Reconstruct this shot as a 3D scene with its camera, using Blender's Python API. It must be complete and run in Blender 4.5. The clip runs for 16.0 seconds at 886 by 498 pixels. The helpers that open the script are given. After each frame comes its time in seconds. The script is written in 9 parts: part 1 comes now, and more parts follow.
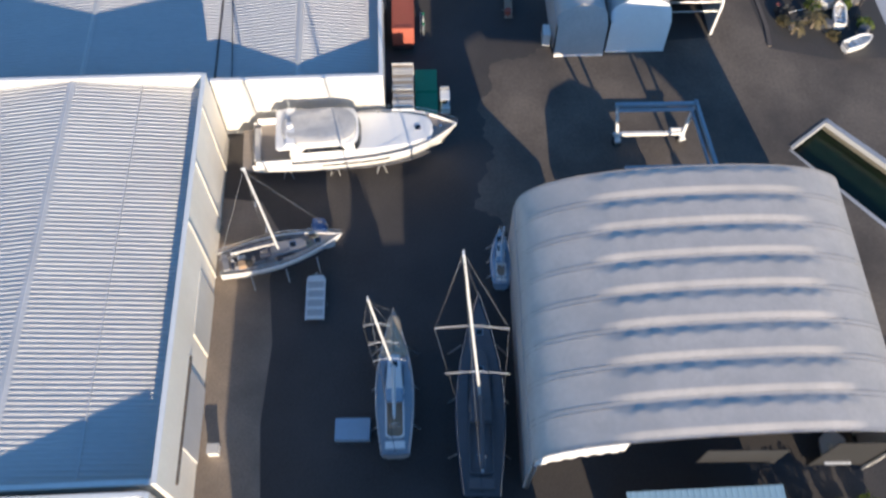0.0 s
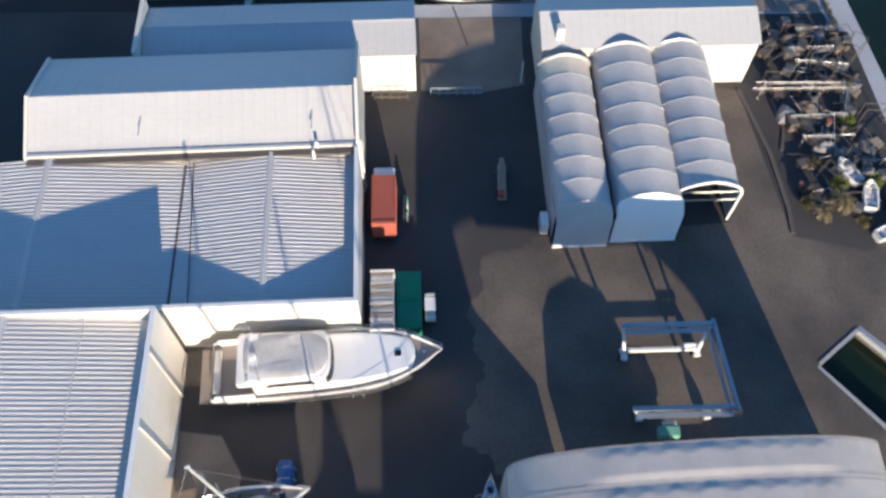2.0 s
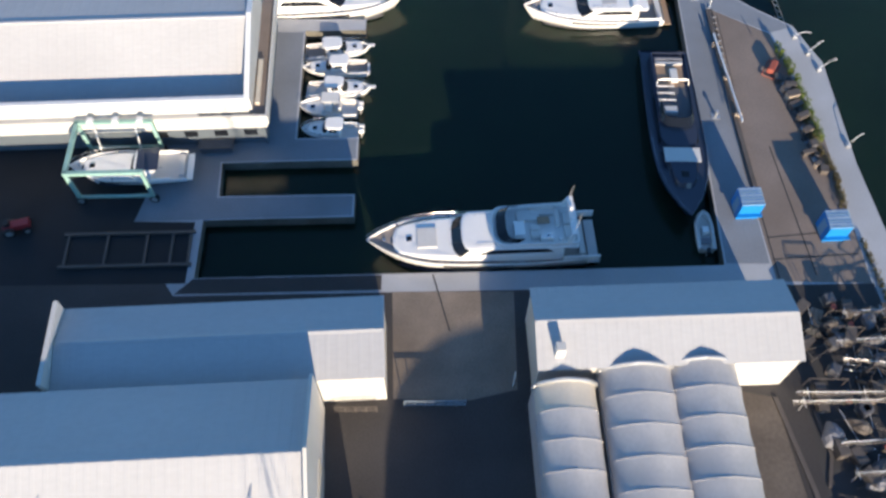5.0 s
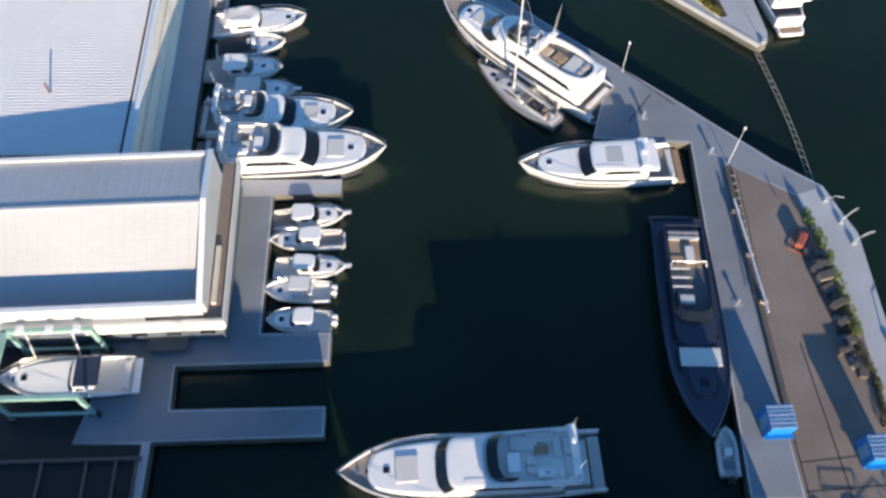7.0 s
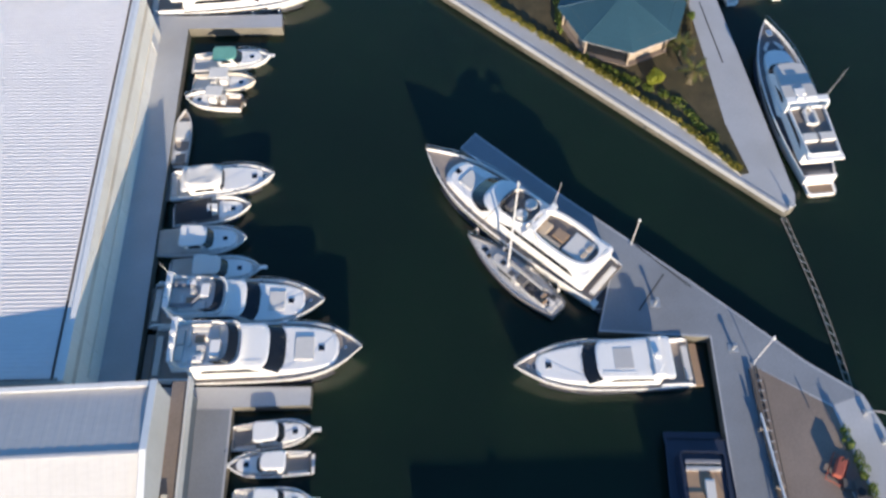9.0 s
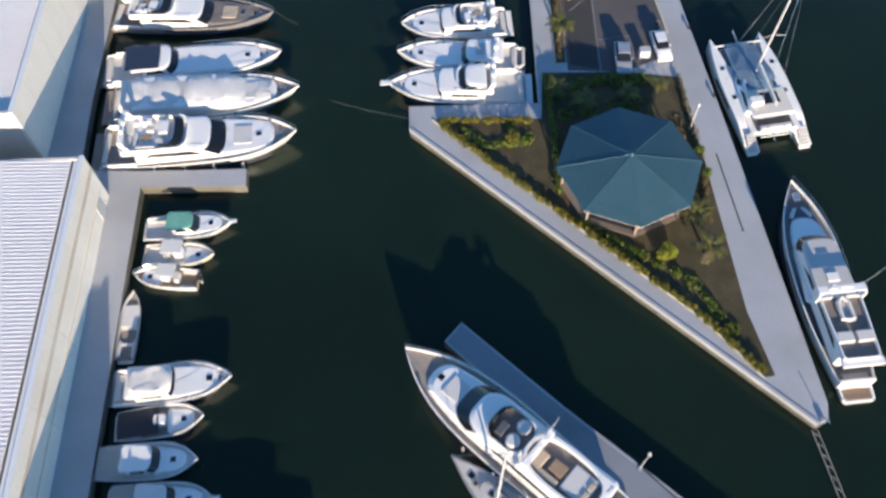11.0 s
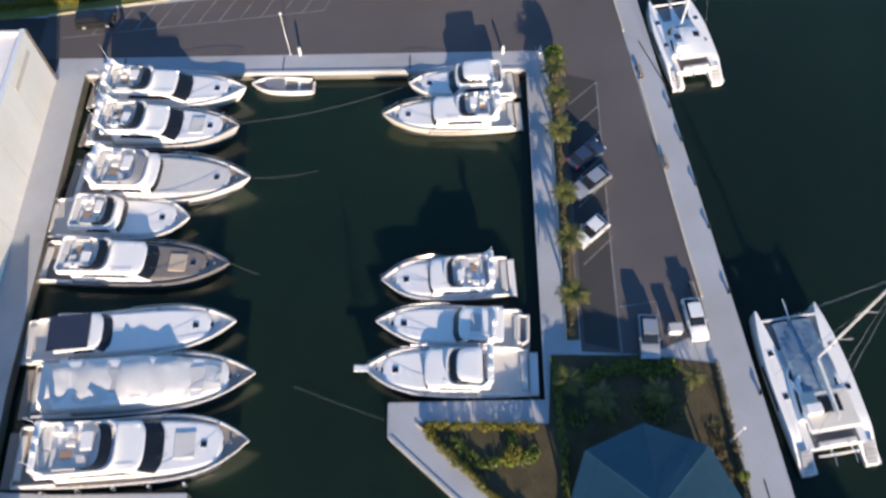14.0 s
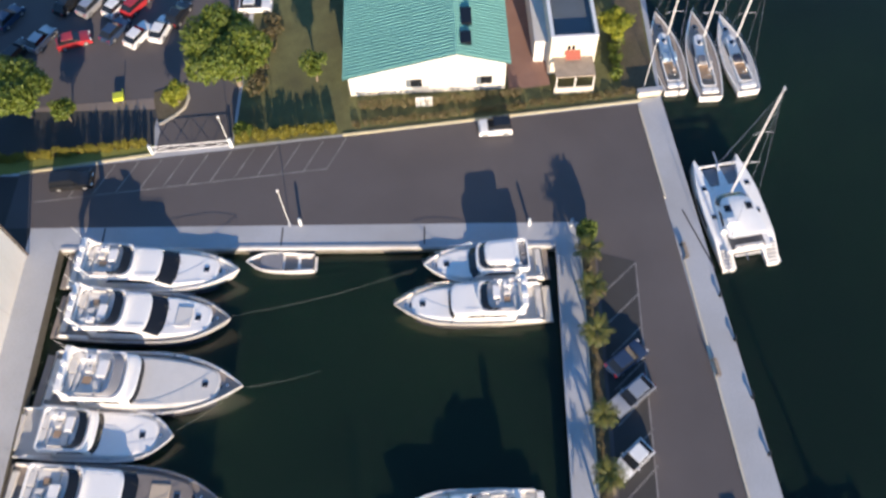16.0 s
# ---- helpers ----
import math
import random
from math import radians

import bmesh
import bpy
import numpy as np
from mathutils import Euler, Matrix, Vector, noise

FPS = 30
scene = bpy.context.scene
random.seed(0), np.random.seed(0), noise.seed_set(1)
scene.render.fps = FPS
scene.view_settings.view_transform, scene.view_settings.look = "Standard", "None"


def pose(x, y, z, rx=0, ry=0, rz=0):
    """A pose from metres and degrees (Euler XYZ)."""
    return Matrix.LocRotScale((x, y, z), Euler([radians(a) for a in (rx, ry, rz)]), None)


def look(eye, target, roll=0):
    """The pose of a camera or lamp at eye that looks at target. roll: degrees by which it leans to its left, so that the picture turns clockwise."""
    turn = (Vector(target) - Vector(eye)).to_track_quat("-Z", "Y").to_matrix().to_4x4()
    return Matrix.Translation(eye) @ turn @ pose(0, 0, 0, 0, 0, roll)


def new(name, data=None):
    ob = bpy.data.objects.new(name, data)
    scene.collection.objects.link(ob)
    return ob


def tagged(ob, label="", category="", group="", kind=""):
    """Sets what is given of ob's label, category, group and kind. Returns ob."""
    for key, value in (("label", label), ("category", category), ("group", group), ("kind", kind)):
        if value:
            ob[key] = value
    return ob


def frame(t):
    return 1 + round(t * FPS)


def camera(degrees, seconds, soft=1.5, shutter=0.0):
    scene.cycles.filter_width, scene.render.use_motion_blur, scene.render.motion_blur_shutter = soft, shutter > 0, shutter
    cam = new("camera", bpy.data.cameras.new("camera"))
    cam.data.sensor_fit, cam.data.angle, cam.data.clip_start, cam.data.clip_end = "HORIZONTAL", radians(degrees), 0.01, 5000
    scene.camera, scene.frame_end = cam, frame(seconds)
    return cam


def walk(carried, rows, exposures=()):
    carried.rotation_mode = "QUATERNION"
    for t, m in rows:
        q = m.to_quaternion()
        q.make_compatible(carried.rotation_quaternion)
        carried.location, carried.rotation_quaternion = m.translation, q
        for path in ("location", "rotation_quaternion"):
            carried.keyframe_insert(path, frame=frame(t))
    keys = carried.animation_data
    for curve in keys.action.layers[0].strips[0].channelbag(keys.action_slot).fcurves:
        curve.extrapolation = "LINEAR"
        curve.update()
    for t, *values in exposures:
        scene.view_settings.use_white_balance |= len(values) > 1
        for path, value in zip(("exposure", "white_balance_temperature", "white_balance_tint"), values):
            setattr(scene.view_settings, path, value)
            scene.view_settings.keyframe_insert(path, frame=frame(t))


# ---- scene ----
# ---- camera: a drone, about 70 m over the boatyard, flying north ----
cam = camera(55.90, 16.0, 2.6, 0.5)
ROWS = [  # seconds, x, y, z, yaw, pitch, roll
    (0.0, 0.00, 0.00, 69.87, -1.916, -60.784, 1.227),
    (0.5, 0.43, 5.28, 70.16, -1.856, -60.601, 1.147),
    (1.0, 0.96, 11.21, 70.57, -1.763, -60.439, 1.064),
    (1.5, 1.43, 16.53, 70.98, -1.649, -60.298, 0.977),
    (2.0, 1.96, 22.20, 71.50, -1.524, -60.176, 0.887),
    (2.5, 2.44, 27.56, 71.99, -1.396, -60.073, 0.793),
    (3.0, 2.99, 33.37, 72.37, -1.271, -59.989, 0.696),
    (3.5, 3.46, 38.81, 72.64, -1.152, -59.921, 0.596),
    (4.0, 3.98, 44.91, 73.00, -1.042, -59.869, 0.493),
    (6.5, 6.53, 73.86, 73.77, -0.626, -59.825, -0.074),
    (7.0, 7.04, 79.88, 73.92, -0.555, -59.853, -0.198),
    (7.5, 7.51, 85.48, 74.09, -0.481, -59.891, -0.325),
    (8.0, 8.01, 91.57, 74.17, -0.400, -59.938, -0.455),
    (8.5, 8.57, 97.20, 74.29, -0.308, -59.995, -0.588),
    (9.0, 9.15, 103.45, 74.44, -0.201, -60.058, -0.725),
    (9.5, 9.71, 109.10, 74.57, -0.075, -60.129, -0.865),
    (12.0, 13.02, 138.86, 74.97, 0.892, -60.556, -1.615),
    (12.5, 13.56, 144.56, 75.12, 1.154, -60.650, -1.776),
    (13.0, 14.03, 150.71, 75.27, 1.432, -60.745, -1.939),
    (13.5, 14.33, 156.46, 75.38, 1.721, -60.840, -2.106),
    (14.0, 14.38, 162.84, 75.49, 2.012, -60.935, -2.276),
    (14.5, 14.31, 168.59, 75.60, 2.296, -61.027, -2.449),
    (15.0, 14.03, 174.70, 75.69, 2.560, -61.118, -2.626),
    (15.5, 13.64, 180.47, 75.77, 2.789, -61.204, -2.806),
    (16.0, 13.11, 186.90, 75.98, 2.967, -61.287, -2.990),
]
walk(cam, [(t, pose(x, y, z, 0, 0, yaw) @ pose(0, 0, 0, 90 + pitch) @ pose(0, 0, 0, 0, 0, roll)) for t, x, y, z, yaw, pitch, roll in ROWS],
     exposures=[(0.0, 0.95, 5850, 5.5), (9.5, 0.95, 5850, 5.5), (16.0, 1.03, 6050, 9.5)])
# ---- end of camera ----
# ---- world, sun, exposure ----
SUN_ELEVATION, SHADOW = 13.2, Vector((-0.205, 0.979))  # degrees; the way shadows fall on the ground
WATER = -1.3
sky_world = bpy.data.worlds.new("sky")
scene.world = sky_world
sky_world.use_nodes = True
wn = sky_world.node_tree.nodes
sky = wn.new("ShaderNodeTexSky")
sky.sky_type, sky.sun_disc = "NISHITA", False
sky.sun_elevation, sky.sun_rotation = radians(SUN_ELEVATION), math.atan2(-SHADOW.x, -SHADOW.y)
sky.air_density, sky.dust_density, sky.ozone_density = 1.0, 0.0, 4.0
sky_world.node_tree.links.new(sky.outputs[0], wn["Background"].inputs["Color"])
wn["Background"].inputs["Strength"].default_value = 0.118
sun = new("sun", bpy.data.lights.new("sun", "SUN"))
sun.data.energy, sun.data.angle, sun.data.color = 5.2, radians(0.5), (1.0, 0.765, 0.53)
d3 = Vector((SHADOW.x, SHADOW.y, -math.tan(radians(SUN_ELEVATION)) * SHADOW.length))
sun.matrix_world = look((0, 0, 200), Vector((0, 0, 200)) + d3)


# ---- materials ----
def mat(name, col, rough=0.6, metal=0.0, var=0.12, scale=0.6, fine=9.0, bump=0.0, dirt=None, dirt_amount=0.0, vary=0.0, coat=0.0, stretch=(1, 1, 1)):
    """A surface with colour variation at two scales, optional stains and relief; in metres."""
    m = bpy.data.materials.new(name)
    m.use_nodes = True
    n, l = m.node_tree.nodes, m.node_tree.links
    b = n["Principled BSDF"]
    b.inputs["Roughness"].default_value, b.inputs["Metallic"].default_value = rough, metal
    b.inputs["Coat Weight"].default_value = coat
    tc = n.new("ShaderNodeTexCoord")
    mp = n.new("ShaderNodeMapping")
    mp.inputs["Scale"].default_value = stretch
    l.new(tc.outputs["Object"], mp.inputs["Vector"])
    big, small = n.new("ShaderNodeTexNoise"), n.new("ShaderNodeTexNoise")
    big.inputs["Scale"].default_value, small.inputs["Scale"].default_value = scale, fine
    big.inputs["Detail"].default_value, small.inputs["Detail"].default_value = 5.0, 4.0
    for t in (big, small):
        l.new(mp.outputs[0], t.inputs["Vector"])
    add = n.new("ShaderNodeMath")
    l.new(big.outputs[0], add.inputs[0]), l.new(small.outputs[0], add.inputs[1])
    ramp = n.new("ShaderNodeMapRange")
    ramp.inputs["From Min"].default_value, ramp.inputs["From Max"].default_value = 0.6, 1.4
    ramp.inputs["To Min"].default_value, ramp.inputs["To Max"].default_value = 1 - var, 1 + var
    l.new(add.outputs[0], ramp.inputs["Value"])
    mul = n.new("ShaderNodeMix")
    mul.data_type, mul.blend_type = "RGBA", "MULTIPLY"
    mul.inputs["Factor"].default_value = 1.0
    mul.inputs[6].default_value = (*col, 1)
    l.new(ramp.outputs[0], mul.inputs[7])
    out = mul.outputs[2]
    if dirt:
        st = n.new("ShaderNodeTexNoise")
        st.inputs["Scale"].default_value, st.inputs["Detail"].default_value = scale * 0.35, 8.0
        l.new(mp.outputs[0], st.inputs["Vector"])
        mr = n.new("ShaderNodeMapRange")
        mr.inputs["From Min"].default_value, mr.inputs["From Max"].default_value = 0.45, 0.7
        mr.inputs["To Max"].default_value = dirt_amount
        l.new(st.outputs[0], mr.inputs["Value"])
        mx = n.new("ShaderNodeMix")
        mx.data_type = "RGBA"
        l.new(mr.outputs[0], mx.inputs["Factor"]), l.new(out, mx.inputs[6])
        mx.inputs[7].default_value = (*dirt, 1)
        out = mx.outputs[2]
    if vary:
        oi = n.new("ShaderNodeObjectInfo")
        mr = n.new("ShaderNodeMapRange")
        mr.inputs["To Min"].default_value, mr.inputs["To Max"].default_value = 1 - vary, 1 + vary
        l.new(oi.outputs["Random"], mr.inputs["Value"])
        mx = n.new("ShaderNodeMix")
        mx.data_type, mx.blend_type = "RGBA", "MULTIPLY"
        mx.inputs["Factor"].default_value = 1.0
        l.new(out, mx.inputs[6]), l.new(mr.outputs[0], mx.inputs[7])
        out = mx.outputs[2]
    l.new(out, b.inputs["Base Color"])
    if bump:
        bp = n.new("ShaderNodeBump")
        bp.inputs["Strength"].default_value, bp.inputs["Distance"].default_value = bump, 0.02
        l.new(small.outputs[0], bp.inputs["Height"])
        l.new(bp.outputs[0], b.inputs["Normal"])
    return m


def leaf_mat(name, col, col2):
    """Leaves whose colour differs from leaf to leaf."""
    m = bpy.data.materials.new(name)
    m.use_nodes = True
    n, l = m.node_tree.nodes, m.node_tree.links
    b = n["Principled BSDF"]
    b.inputs["Roughness"].default_value = 0.55
    g = n.new("ShaderNodeNewGeometry")
    mx = n.new("ShaderNodeMix")
    mx.data_type = "RGBA"
    l.new(g.outputs["Random Per Island"], mx.inputs["Factor"])
    mx.inputs[6].default_value, mx.inputs[7].default_value = (*col, 1), (*col2, 1)
    l.new(mx.outputs[2], b.inputs["Base Color"])
    tr = n.new("ShaderNodeBsdfTranslucent")
    l.new(mx.outputs[2], tr.inputs["Color"])
    ms = n.new("ShaderNodeMixShader")
    ms.inputs[0].default_value = 0.3
    l.new(b.outputs[0], ms.inputs[1]), l.new(tr.outputs[0], ms.inputs[2])
    l.new(ms.outputs[0], n["Material Output"].inputs["Surface"])
    return m


def water_mat():
    m = bpy.data.materials.new("sea_water")
    m.use_nodes = True
    n, l = m.node_tree.nodes, m.node_tree.links
    b = n["Principled BSDF"]
    b.inputs["Roughness"].default_value, b.inputs["IOR"].default_value = 0.17, 1.33
    # turbid water: light spreads below the surface and softens shadows
    b.inputs["Subsurface Weight"].default_value, b.inputs["Subsurface Scale"].default_value = 1.0, 4.0
    b.inputs["Subsurface Radius"].default_value = (0.55, 1.0, 0.8)
    tc = n.new("ShaderNodeTexCoord")
    big, w1, w2 = (n.new("ShaderNodeTexNoise") for _ in range(3))
    big.inputs["Scale"].default_value, w1.inputs["Scale"].default_value, w2.inputs["Scale"].default_value = 0.035, 0.9, 5.0
    big.inputs["Detail"].default_value, w1.inputs["Detail"].default_value, w2.inputs["Detail"].default_value = 3.0, 3.0, 4.0
    for t in (big, w1, w2):
        l.new(tc.outputs["Object"], t.inputs["Vector"])
    mx = n.new("ShaderNodeMix")
    mx.data_type = "RGBA"
    mr = n.new("ShaderNodeMapRange")
    mr.inputs["From Min"].default_value, mr.inputs["From Max"].default_value = 0.35, 0.65
    l.new(big.outputs[0], mr.inputs["Value"]), l.new(mr.outputs[0], mx.inputs["Factor"])
    mx.inputs[6].default_value, mx.inputs[7].default_value = (0.008, 0.0165, 0.0105, 1), (0.011, 0.0235, 0.0125, 1)
    l.new(mx.outputs[2], b.inputs["Base Color"])
    add = n.new("ShaderNodeMath")
    add.operation = "MULTIPLY_ADD"
    add.inputs[1].default_value = 0.25
    l.new(w2.outputs[0], add.inputs[0]), l.new(w1.outputs[0], add.inputs[2])
    bp = n.new("ShaderNodeBump")
    bp.inputs["Strength"].default_value, bp.inputs["Distance"].default_value = 0.25, 0.08
    l.new(add.outputs[0], bp.inputs["Height"]), l.new(bp.outputs[0], b.inputs["Normal"])
    return m


